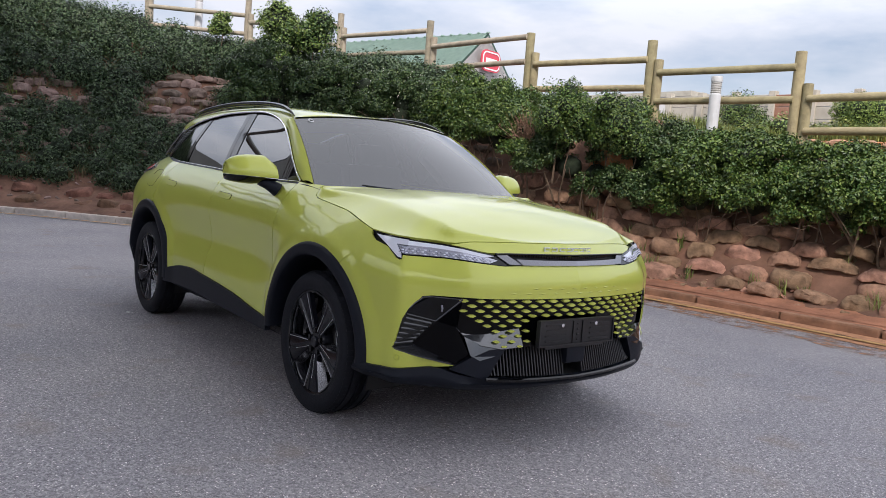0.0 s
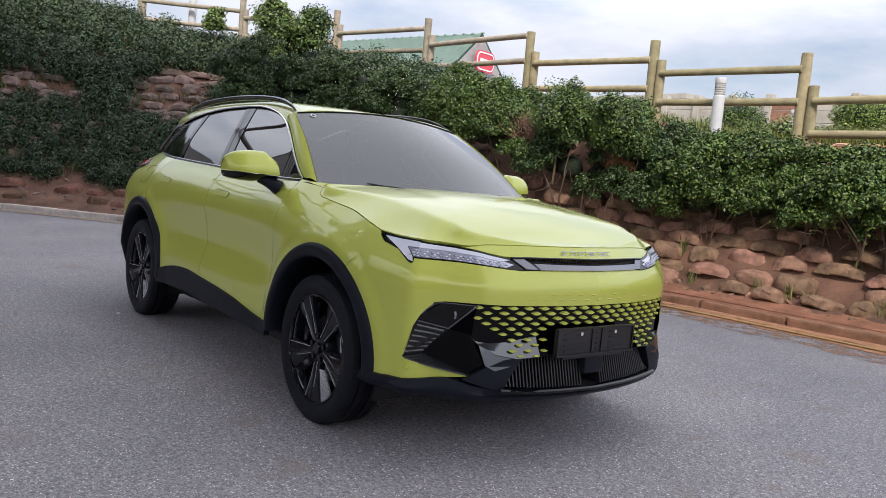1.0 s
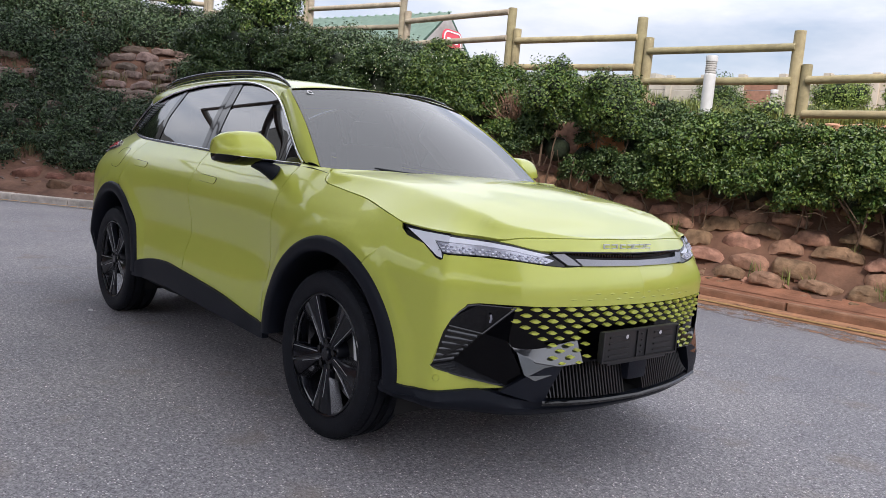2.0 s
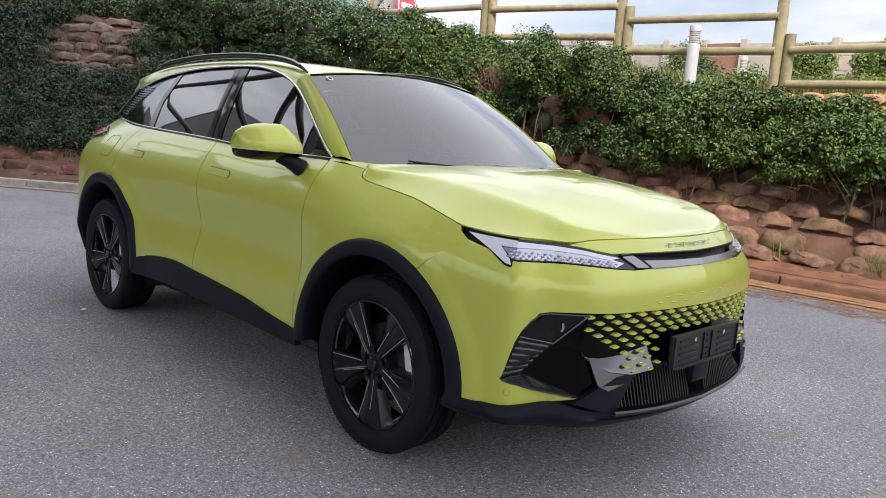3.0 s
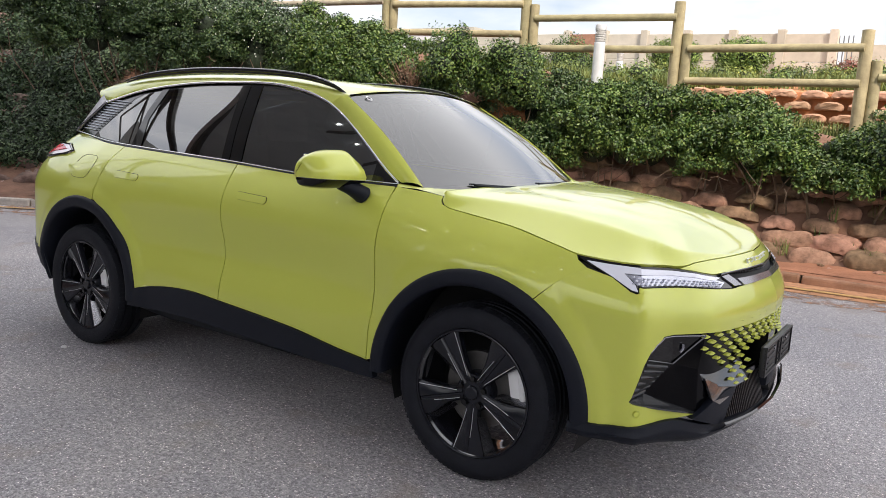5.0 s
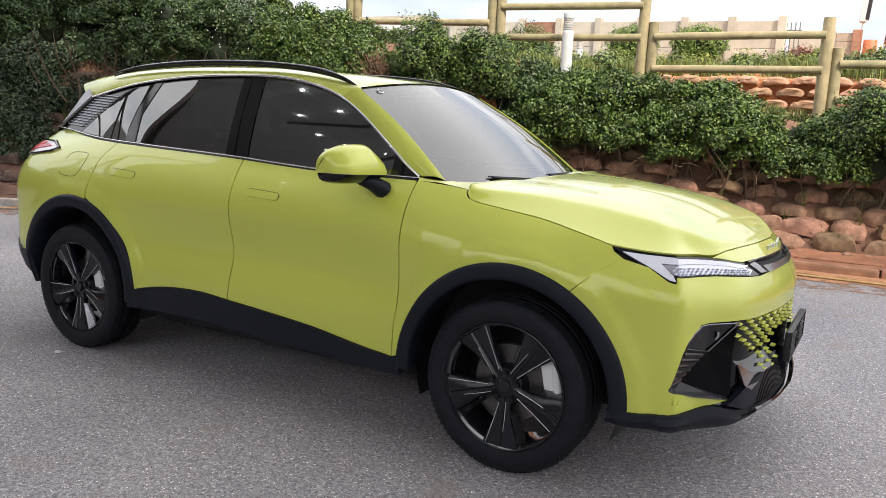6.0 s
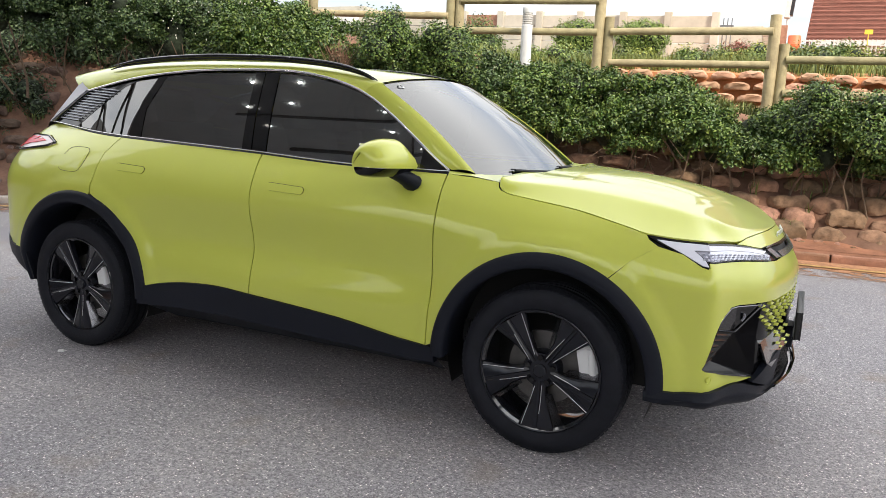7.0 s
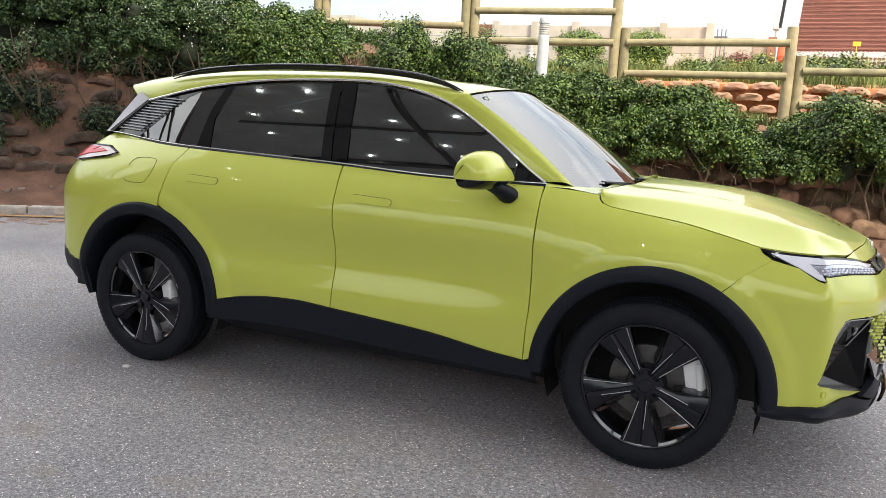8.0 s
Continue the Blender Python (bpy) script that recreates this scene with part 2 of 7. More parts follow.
M_TAN_PANEL = material("tan concrete plank", (0.34, 0.28, 0.22), rough=0.85, vary=0.2, scale=4)
M_ORANGE = material("orange plastic", (0.62, 0.15, 0.06), rough=0.5)
M_YELLOW_SIGN = material("yellow sign", (0.75, 0.48, 0.05), rough=0.5)
M_BORDER = material("yellow-green shrub leaf", (0.22, 0.27, 0.06), rough=0.5, island=0.45, vary=0.25, scale=2.0)
M_CLIPPED = material("clipped shrub leaf", (0.15, 0.23, 0.045), rough=0.45, island=0.4, vary=0.25, scale=2.0)
M_RED_SIGN = material("red sign", (0.60, 0.06, 0.09), rough=0.4)
M_SIGN_WHITE = material("white sign border", (0.8, 0.8, 0.8), rough=0.4)
M_STEEL_GREY = material("grey fence steel", (0.20, 0.21, 0.22), rough=0.5, metal=0.6)
M_PAINT = paint_material("lime pearl paint", (0.588, 0.632, 0.098))
M_PAINT_IN = material("body shell dark", (0.010, 0.010, 0.010), rough=0.7)
M_CLAD = material("grained black plastic", (0.008, 0.010, 0.017), rough=0.5, bump=0.10, bump_scale=500, spec=0.22)
M_GLOSS = material("gloss black plastic", (0.003, 0.003, 0.004), rough=0.05, spec=0.45)
M_CHROME = material("chrome", (0.85, 0.85, 0.87), rough=0.08, metal=1.0)
M_SLAT = material("gloss black vent plastic", (0.012, 0.012, 0.016), rough=0.16, spec=0.7)
M_SHELF = material("polished black shelf", (0.02, 0.021, 0.025), rough=0.16, spec=0.9, coat=1.0)
M_FIN = material("black intake fin", (0.022, 0.022, 0.024), rough=0.38, spec=0.4)
M_DUCT = material("black duct plastic", (0.002, 0.002, 0.003), rough=0.12, spec=0.15)
M_BARREL = material("gloss black rim barrel", (0.012, 0.013, 0.018), rough=0.07, spec=0.9, coat=0.8)
M_FLANK = material("polished alloy flank", (0.40, 0.40, 0.43), rough=0.22, metal=0.9)
M_SATIN = material("satin grey trim", (0.22, 0.22, 0.24), rough=0.22, metal=0.8)
M_TYRE = material("tyre rubber", (0.012, 0.013, 0.018), rough=0.6, spec=0.2, vary=0.2, scale=20, bump=0.25, bump_scale=200)
M_RIM = material("black alloy", (0.010, 0.011, 0.016), rough=0.20, spec=0.28, coat=0.18)
M_MACHINED = material("machined alloy edge", (0.75, 0.75, 0.78), rough=0.35, metal=0.5)
M_BRAKE = material("brake steel", (0.12, 0.115, 0.11), rough=0.4, metal=0.7, vary=0.15, scale=30)
M_CALIPER = material("cast caliper", (0.80, 0.80, 0.80), rough=0.4)
M_GLASS = glass_material("dark tinted glass", (0.045, 0.055, 0.065), 0.45)
M_SCREEN_GLASS = glass_material("windscreen glass", (0.30, 0.33, 0.37), 0.48)
M_DRL = material("white light guide", (0.58, 0.58, 0.68), rough=0.12, coat=0.6, emit=0.04, emit_colour=(0.9, 0.95, 1.0))
M_LENS = material("lamp reflector", (0.50, 0.51, 0.60), rough=0.15, metal=0.5, coat=1.0)
M_TAIL = material("red tail lens", (0.72, 0.02, 0.035), rough=0.2, spec=0.4)
M_TAIL_CLEAR = material("clear tail lens", (0.62, 0.50, 0.50), rough=0.15, spec=0.5, coat=0.6)
M_SEAT = material("black seat leather", (0.02, 0.02, 0.022), rough=0.5)
M_DASH = material("dark dashboard", (0.025, 0.025, 0.028), rough=0.6, bump=0.1)
M_BADGE = material("bright badge", (0.74, 0.76, 0.70), rough=0.35)
M_PLATE = material("black plate holder", (0.015, 0.015, 0.017), rough=0.4)
M_CANOPY = material("painted soffit", (0.66, 0.74, 0.80), rough=0.6, vary=0.1, scale=1)
M_FASCIA = material("white fascia", (0.70, 0.70, 0.70), rough=0.5, vary=0.06, scale=1)
M_WING = material("dark grey cladding", (0.11, 0.12, 0.13), rough=0.6, vary=0.15, scale=0.7)
M_SHOWROOM = material("pale bounce facade", (0.66, 0.66, 0.66), rough=0.5, vary=0.1, scale=0.6)
M_SHOP_GLASS = material("shop glass", (0.02, 0.024, 0.028), rough=0.5)
M_LAMP = material("downlight", (1, 1, 1), rough=0.4, emit=12.0, emit_colour=(1.0, 0.97, 0.9))
M_REAR_GLASS = material("grey rear pillar trim", (0.46, 0.44, 0.47), rough=0.35, metal=0.0, coat=0.3)
M_KERB_DIRTY = material("soil-stained kerb", (0.32, 0.18, 0.112), rough=0.95, vary=0.4, scale=4, bump=0.6, bump_scale=60, per_object=0.2)


def dust_material(name, base, low, high):
    """Loose dust that lets the tarmac show through in patches."""
    m = material(name, base, rough=0.95, vary=0.3, scale=9, bump=0.4, bump_scale=120)
    nt = m.node_tree
    b = nt.nodes["Principled BSDF"]
    geo = [n for n in nt.nodes if n.type == "NEW_GEOMETRY"][0]
    nz = nt.nodes.new("ShaderNodeTexNoise")
    nz.inputs["Scale"].default_value = 5.0
    nz.inputs["Detail"].default_value = 9
    nz.inputs["Roughness"].default_value = 0.7
    nt.links.new(geo.outputs["Position"], nz.inputs["Vector"])
    mr = nt.nodes.new("ShaderNodeMapRange")
    mr.inputs["From Min"].default_value = low
    mr.inputs["From Max"].default_value = high
    nt.links.new(nz.outputs["Fac"], mr.inputs["Value"])
    nt.links.new(mr.outputs["Result"], b.inputs["Alpha"])
    return m


M_DUST_THIN = dust_material("thin road dust", (0.42, 0.235, 0.14), 0.45, 0.64)
M_DUST_MID = dust_material("road dust", (0.46, 0.235, 0.125), 0.32, 0.48)

# ---- building helpers ----
def part(name, bm, mat, parent=None, label="", smooth=40):
    """Links a bmesh as one mesh object, under a thing or a part."""
    me = bpy.data.meshes.new(name)
    bm.to_mesh(me)
    bm.free()
    me.materials.append(mat)
    if smooth:
        me.shade_smooth()
        me.set_sharp_from_angle(angle=radians(smooth))
    ob = new(name, me)
    if parent:
        ob.parent = parent
    if label:
        ob["label"] = label
    return ob


def thing(name, label, category, group="", kind="", at=(0, 0, 0)):
    ob = new(name)
    ob.empty_display_size = 0.1
    ob.location = at
    return tagged(ob, label, category, group, kind)


def arrays(name, verts, faces, mat, parent=None, label="", smooth=40):
    """A mesh object from vertex and face arrays (all faces of one size)."""
    verts, faces = np.asarray(verts, np.float32), np.asarray(faces, np.int32)
    me = bpy.data.meshes.new(name)
    n, k = faces.shape
    me.vertices.add(len(verts))
    me.vertices.foreach_set("co", verts.ravel())
    me.loops.add(n * k)
    me.loops.foreach_set("vertex_index", faces.ravel())
    me.polygons.add(n)
    me.polygons.foreach_set("loop_start", np.arange(0, n * k, k, dtype=np.int32))
    me.update(calc_edges=True)
    me.validate()
    me.materials.append(mat)
    if smooth:
        me.shade_smooth()
        me.set_sharp_from_angle(angle=radians(smooth))
    ob = new(name, me)
    if parent:
        ob.parent = parent
    if label:
        ob["label"] = label
    return ob


def box(bm, size, m=Matrix(), bevel=0.0):
    """Adds a box of that size, bevelled, at the matrix m."""
    made = bmesh.ops.create_cube(bm, size=1.0, matrix=m @ Matrix.Diagonal((*size, 1)))
    if bevel:
        edges = list({e for v in made["verts"] for e in v.link_edges})
        bmesh.ops.bevel(bm, geom=edges, offset=bevel, segments=2, affect="EDGES", profile=0.6)
    return bm


def rod(bm, a, b, r0, r1=None, sides=12, caps=True):
    """Adds a tapered rod from a to b."""
    a, b = Vector(a), Vector(b)
    d = b - a
    m = Matrix.Translation((a + b) / 2) @ d.to_track_quat("Z", "Y").to_matrix().to_4x4()
    bmesh.ops.create_cone(bm, cap_ends=caps, segments=sides, radius1=r0, radius2=r0 if r1 is None else r1, depth=d.length, matrix=m)
    return bm


def lathe(bm, profile, sides, axis="Y", cap=False):
    """Turns a profile of (radius, along) round the axis."""
    rings = []
    for r, a in profile:
        ring = []
        for i in range(sides):
            t = 2 * math.pi * i / sides
            c, s = r * math.cos(t), r * math.sin(t)
            ring.append(bm.verts.new((c, a, s) if axis == "Y" else (c, s, a)))
        rings.append(ring)
    for p, q in zip(rings, rings[1:]):
        for i in range(sides):
            j = (i + 1) % sides
            bm.faces.new((p[i], p[j], q[j], q[i]))
    if cap:
        bm.faces.new(rings[0][::-1])
        bm.faces.new(rings[-1])
    bmesh.ops.recalc_face_normals(bm, faces=bm.faces)
    return bm


def curve(xs, ys):
    """A smooth function through the points (Hermite, mean slopes)."""
    xs, ys = np.asarray(xs, float), np.asarray(ys, float)
    d = np.diff(ys) / np.diff(xs)
    m = np.empty_like(ys)
    m[0], m[-1] = d[0], d[-1]
    flat = d[:-1] * d[1:] <= 0
    h = np.diff(xs)
    w1, w2 = 2 * h[1:] + h[:-1], h[1:] + 2 * h[:-1]
    with np.errstate(divide="ignore", invalid="ignore"):
        mid = (w1 + w2) / (w1 / d[:-1] + w2 / d[1:])
    m[1:-1] = np.where(flat, 0, mid)

    def f(x):
        x = min(max(float(x), xs[0]), xs[-1])
        i = min(max(int(np.searchsorted(xs, x)) - 1, 0), len(xs) - 2)
        hh = xs[i + 1] - xs[i]
        t = (x - xs[i]) / hh
        return float((1 + 2 * t) * (1 - t) ** 2 * ys[i] + t * (1 - t) ** 2 * hh * m[i]
                     + t * t * (3 - 2 * t) * ys[i + 1] + t * t * (t - 1) * hh * m[i + 1])
    return f


def spline(points, n):
    """Catmull-Rom through 2D or 3D points, n samples evenly by length."""
    p = np.asarray(points, float)
    p = np.vstack((2 * p[0] - p[1], p, 2 * p[-1] - p[-2]))
    out = []
    for i in range(1, len(p) - 2):
        for t in np.linspace(0, 1, 24, endpoint=False):
            a, b, c, d = p[i - 1:i + 3]
            out.append(0.5 * (2 * b + (c - a) * t + (2 * a - 5 * b + 4 * c - d) * t * t + (3 * b - a - 3 * c + d) * t ** 3))
    out.append(p[-2])
    out = np.array(out)
    s = np.concatenate(([0], np.cumsum(np.linalg.norm(np.diff(out, axis=0), axis=1))))
    k = np.linspace(0, s[-1], n)
    return np.stack([np.interp(k, s, out[:, j]) for j in range(out.shape[1])], axis=1)


# ---- ground, road edge and bank ----
KERB = [(22, 8.6), (12, 6.6), (7, 5.7), (3.1, 5.22), (1.2, 5.08), (-0.86, 4.92), (-3.5, 4.30), (-6.0, 3.20), (-8.2, 1.75), (-9.15, 1.05),
        (-10.9, -0.6), (-12.6, -3.2), (-13.9, -6.8), (-14.6, -12), (-15, -20)]
TOP = [(22, 11, 0.5), (12, 8.6, 0.95), (7, 7.7, 1.25), (3.6, 7.2, 1.35), (1.7, 7.1, 1.52), (-0.57, 7.05, 1.95), (-2.72, 6.85, 2.35),
       (-5.1, 6.55, 2.62), (-8.0, 6.3, 3.05), (-10.8, 5.9, 3.45), (-13.2, 4.4, 3.75), (-15.2, 1.5, 4.3), (-17.3, -3, 4.9), (-18.6, -10, 5.0), (-19, -20, 5.0)]
NU = 400
kerb_line = spline(KERB, NU)
top_line = spline(TOP, NU)
# pair the two lines by the kerb's normal, so that the bank climbs straight back from the road
tan = np.gradient(kerb_line, axis=0)
tan /= np.linalg.norm(tan, axis=1)[:, None]
outward = np.stack((tan[:, 1], -tan[:, 0]), axis=1)
if outward[200] @ np.array([-0.5, 1.0]) < 0:
    outward = -outward
pair = np.array([int(np.argmin(((top_line[:, :2] - k) @ t) ** 2 + 1e3 * (((top_line[:, :2] - k) @ o) < 0.3)))
                 for k, t, o in zip(kerb_line, tan, outward)])
pair = np.round(np.convolve(np.pad(np.maximum.accumulate(pair), 6, mode="edge"), np.ones(13) / 13, mode="valid")).astype(int)
crest = top_line[np.clip(pair, 0, NU - 1)]
length = np.concatenate(([0], np.cumsum(np.linalg.norm(np.diff(kerb_line, axis=0), axis=1))))

RISE = curve([0, 0.05, 0.16, 0.30, 0.55, 0.80, 0.92, 1.0], [0.0, 0.02, 0.07, 0.22, 0.56, 0.86, 0.96, 1.0])
KERB_H = 0.13


def bank(u, v):
    """A point of the bank: u metres along the kerb, v from its back (0) to the fence (1)."""
    i = float(np.interp(u, length, np.arange(NU)))
    a, f = int(min(i, NU - 2)), 0.0
    f = i - a
    k = kerb_line[a] * (1 - f) + kerb_line[a + 1] * f
    o = outward[a]
    c = crest[a] * (1 - f) + crest[a + 1] * f
    start = k + o * 0.26
    xy = start * (1 - v) + c[:2] * v
    return Vector((xy[0], xy[1], KERB_H + (c[2] - KERB_H) * RISE(v)))


def u_of(x):
    """Metres along the kerb where the kerb passes x."""
    return float(np.interp(-x, -kerb_line[:, 0], length))


ground = thing("ground", "worn grey tarmac road and earth reaching the horizon", "ground", kind="structure")
bm = bmesh.new()
rings = [0, 6, 12, 20, 40, 90, 250, 900, 3500]
prev = None
for r in rings:
    ring = [bm.verts.new((r * math.cos(2 * math.pi * i / 48), r * math.sin(2 * math.pi * i / 48), 0)) for i in range(48)] if r else [bm.verts.new((0, 0, 0))]
    if prev:
        for i in range(48):
            j = (i + 1) % 48
            if len(prev) == 1:
                bm.faces.new((prev[0], ring[i], ring[j]))
            else:
                bm.faces.new((prev[i], ring[i], ring[j], prev[j]))
    prev = ring
part("road", bm, M_ASPHALT, ground, "grey chip tarmac with dusty stains", smooth=0)

# soil bank: from the back of the kerb up to the fence, then level ground behind
rows_v = list(np.linspace(0, 1, 34)) + [1.15, 1.6, 3.0]
verts, faces = [], []
us = np.linspace(1, length[-1] - 1, 360)
rng = np.random.default_rng(3)
for u in us:
    for v in rows_v:
        p = bank(u, min(v, 1))
        if v > 1:
            q = bank(u, 0.9)
            d = Vector((p.x - q.x, p.y - q.y, 0)).normalized()
            p = p + d * (v - 1) * 6 - Vector((0, 0, 0.25 * (v - 1)))
        n = noise.fractal(p * 1.7, 1.0, 2.0, 4)
        p = p + Vector((0, 0, 0.05 * n)) if v > 0.02 else p
        p.y -= 0.06 * noise.noise(p * 2.3) if v > 0.1 else 0
        verts.append(p)
nv = len(rows_v)
for i in range(len(us) - 1):
    for j in range(nv - 1):
        a = i * nv + j
        faces.append((a, a + 1, a + nv + 1, a + nv))
bank_ob = thing("bank", "red earth bank with planted block wall", "bank", kind="structure")
arrays("earth", verts, faces, M_BANK, bank_ob, "dark red-brown soil", smooth=60)


# strip of orange soil and dust along the road, the yellow line
def ribbon(name, o0, o1, z0, z1, mat, parent, label, u0, u1, step=0.15, ragged=0.0):
    vs, fs = [], []
    uu = np.arange(u0, u1, step)
    for i, u in enumerate(uu):
        k = float(np.interp(u, length, np.arange(NU)))
        a = int(min(k, NU - 2))
        c = kerb_line[a] * (1 - (k - a)) + kerb_line[a + 1] * (k - a)
        o = outward[a]
        w = ragged * (noise.noise(Vector((u * 0.9, o0 * 7, 3))) + 0.5 * noise.noise(Vector((u * 3.1, o0, 5))))
        p, q = c + o * (o0 + w), c + o * o1
        vs += [(p[0], p[1], z0), (q[0], q[1], z1)]
        if i:
            b = 2 * i
            fs.append((b - 2, b - 1, b + 1, b))
    return arrays(name, vs, fs, mat, parent, label, smooth=60)


edge = thing("road_edge", "dusty road edge with a worn yellow line", "road marking", kind="structure")
ribbon("thin_dust", -0.85, 0.02, 0.003, 0.008, M_DUST_THIN, edge, "thin orange dust on the tarmac", u_of(14), u_of(-8), ragged=0.2)
ribbon("dust", -0.42, 0.02, 0.006, 0.013, M_DUST_MID, edge, "orange dust washed onto the tarmac", u_of(14), u_of(-6), ragged=0.22)
ribbon("deep_dust", -0.12, 0.02, 0.010, 0.020, M_DUST, edge, "orange dust along the kerb", u_of(14), u_of(-5.2), ragged=0.10)
ribbon("line", -0.34, -0.245, 0.017, 0.017, M_LINE, edge, "worn yellow edge line", u_of(14), u_of(-12.5))
ribbon("soil_spill", 0.05, 0.20, 0.10, 0.135, M_SOIL, edge, "red soil spilt over the kerb", u_of(14), u_of(-5.0), ragged=0.07)
ribbon("soil_strip", 0.13, 0.45, 0.125, 0.19, M_SOIL, edge, "loose red soil behind the kerb", u_of(14), u_of(-5.5), ragged=0.03)


ribbon("bank_foot", 0.13, 0.50, 0.085, 0.20, M_BANK, edge, "dark earth behind the kerb", u_of(-5.0), u_of(-13.4), ragged=0.03)


def kerbstone(mat):
    bm = bmesh.new()
    box(bm, (0.985, 0.15, 0.20), Matrix.Translation((0, 0, 0.03)), bevel=0.025)
    for v in bm.verts:
        v.co += Vector((0, 0.006 * noise.noise(v.co * 9), 0.006 * noise.noise(v.co * 7 + Vector((3, 1, 2)))))
    me = bpy.data.meshes.new("kerbstone")
    bm.to_mesh(me)
    bm.free()
    me.materials.append(mat)
    return me


kerb = thing("kerb", "dusty concrete kerb between road and bank", "kerb", kind="structure")
kerb_mesh, kerb_dirty = kerbstone(M_KERB), kerbstone(M_KERB_DIRTY)
u = u_of(12)
while u < u_of(-13.5):
    k = float(np.interp(u, length, np.arange(NU)))
    a = int(k)
    c, o, t = kerb_line[a] * (1 - (k - a)) + kerb_line[a + 1] * (k - a), outward[a], tan[a]
    ob = new("kerbstone", kerb_mesh if c[0] < -5.5 else kerb_dirty)
    ob.parent = kerb
    ob.matrix_local = pose(c[0] + o[0] * 0.08, c[1] + o[1] * 0.08, rng.uniform(-0.006, 0.006) - (.03 if c[0] < -5.5 else .025), rng.uniform(-2, 2), 0, math.degrees(math.atan2(t[1], t[0])) + rng.uniform(-0.6, 0.6))
    u += 1.0


# ---- showroom canopy behind the camera: what the glass and paint mirror, and what shades the car ----
CZ = 9.3
canopy = thing("canopy", "tall open showroom roof with small ceiling lamps", "canopy", kind="structure")
CANOPY = [(14.0, -0.60), (-6.4, -0.60), (-8.8, -3.40), (-17.6, -11.0), (-17.6, -15.0), (14.0, -15.0)]
bm = bmesh.new()
f = bm.faces.new([bm.verts.new((x, y, CZ - .15)) for x, y in CANOPY])
ex = bmesh.ops.extrude_face_region(bm, geom=[f])
for v in ex["geom"]:
    if isinstance(v, bmesh.types.BMVert):
        v.co.z += .3
bmesh.ops.recalc_face_normals(bm, faces=bm.faces)
part("soffit", bm, M_CANOPY, canopy, smooth=0)
for (ax, ay), (bx, by) in zip(CANOPY[:3], CANOPY[1:4]):
    bm = bmesh.new()
    run = math.hypot(bx - ax, by - ay)
    box(bm, (run, 0.12, 0.45), pose((ax + bx) / 2, (ay + by) / 2 + .07, CZ, 0, 0, math.degrees(math.atan2(by - ay, bx - ax))))
    part("fascia", bm, M_FASCIA, canopy, smooth=0)
for x in (-4.5, -0.5, 3.5, 7.5, 11.5):
    bm = bmesh.new()
    box(bm, (0.10, 10.9, 0.16), Matrix.Translation((x, -9.45, CZ - 0.23)))
    part("beam", bm, M_STEEL_GREY, canopy, smooth=0)
for y in (-6.6, -9.4):
    bm = bmesh.new()
    box(bm, (20.5, 0.10, 0.16), Matrix.Translation((1.6, y, CZ - 0.235)))
    part("beam", bm, M_STEEL_GREY, canopy, smooth=0)
for x in (-10.6, -4, 5, 11.5):
    bm = bmesh.new()
    box(bm, (0.4, 0.4, CZ), Matrix.Translation((x, -14.5, CZ / 2)))
    part("column", bm, M_STEEL_GREY, canopy, smooth=0)
# open steel frame beyond the roof's end
E1, E2, F1, F2 = (-9.0, -3.5, CZ), (-17.7, -11.0, CZ), (-19, -4.4, CZ - 0.8), (-25, -12.4, CZ - 0.8)
mid1, mid2 = (-11.6, -3.8, CZ - 0.3), (-19.6, -13.1, CZ - 0.3)
far1, far2 = (-14.6, -4.1, CZ - 0.5), (-22.2, -12.8, CZ - 0.5)
for a, b in ((E1, F1), (E2, F2), (mid1, mid2), (far1, far2), (F1, F2), (E1, mid2), (mid1, far2), (far1, F2)):
    bm = bmesh.new()
    rod(bm, a, b, 0.11, sides=8)
    part("brace", bm, M_STEEL_GREY, canopy)
bm = bmesh.new()
rod(bm, (0, 0, 0), (0, 0, 0.05), 0.028, sides=16)
lamp_ob = part("downlight", bm, M_LAMP, canopy, "round white ceiling lamp")
lamp_ob.location = (-7.4, -4.6, CZ - 0.2)
for i in range(12):
    for k, y in enumerate((-4.6, -5.4, -6.3, -7.6, -9.2)):
        if (i or k) and (i * 3 + k * 5) % 7 < 4:
            ob = new("downlight", lamp_ob.data)
            ob.parent, ob.location = canopy, (-8.0 + 1.35 * i + 0.4 * math.sin(2.1 * i + 1.7 * k), y + .3 * math.sin(i * 3 + k), CZ - 0.2)

# Out of view; the wall is set pale to throw light onto the car's flank.
showroom = thing("showroom", "unseen car showroom with a tall glass front, wall paled to bounce light", "building", kind="structure")
bm = bmesh.new()
box(bm, (46, 0.4, 4.9), Matrix.Translation((8, -20.2, 2.45)))
part("wall", bm, M_SHOWROOM, showroom, smooth=0)
for i in range(9):
    bm = bmesh.new()
    box(bm, (2.5, 0.06, 4.2), Matrix.Translation((-11.5 + 2.7 * i, -19.95, 2.3)))
    part("window", bm, M_SHOP_GLASS, showroom, smooth=0)
bm = bmesh.new()
box(bm, (42, 0.4, 12.0), Matrix.Translation((-31.2, -16.2, 6.0)))
part("side_wing", bm, M_WING, showroom, "tall grey side wing", smooth=0)
bm = bmesh.new()
box(bm, (0.4, 7.0, 13.6), Matrix.Translation((-27.0, -12.8, 6.8)))
box(bm, (0.4, 4.8, 8.6), Matrix.Translation((-27.0, -6.9, 4.3)))
part("end_wing", bm, M_WING, showroom, "tall grey end wing", smooth=0)

# Unseen wall, added to keep open sky light off the car's nose.
bm = bmesh.new()
box(bm, (0.4, 17.0, 7.0), Matrix.Translation((17.0, -11.5, 3.5)))
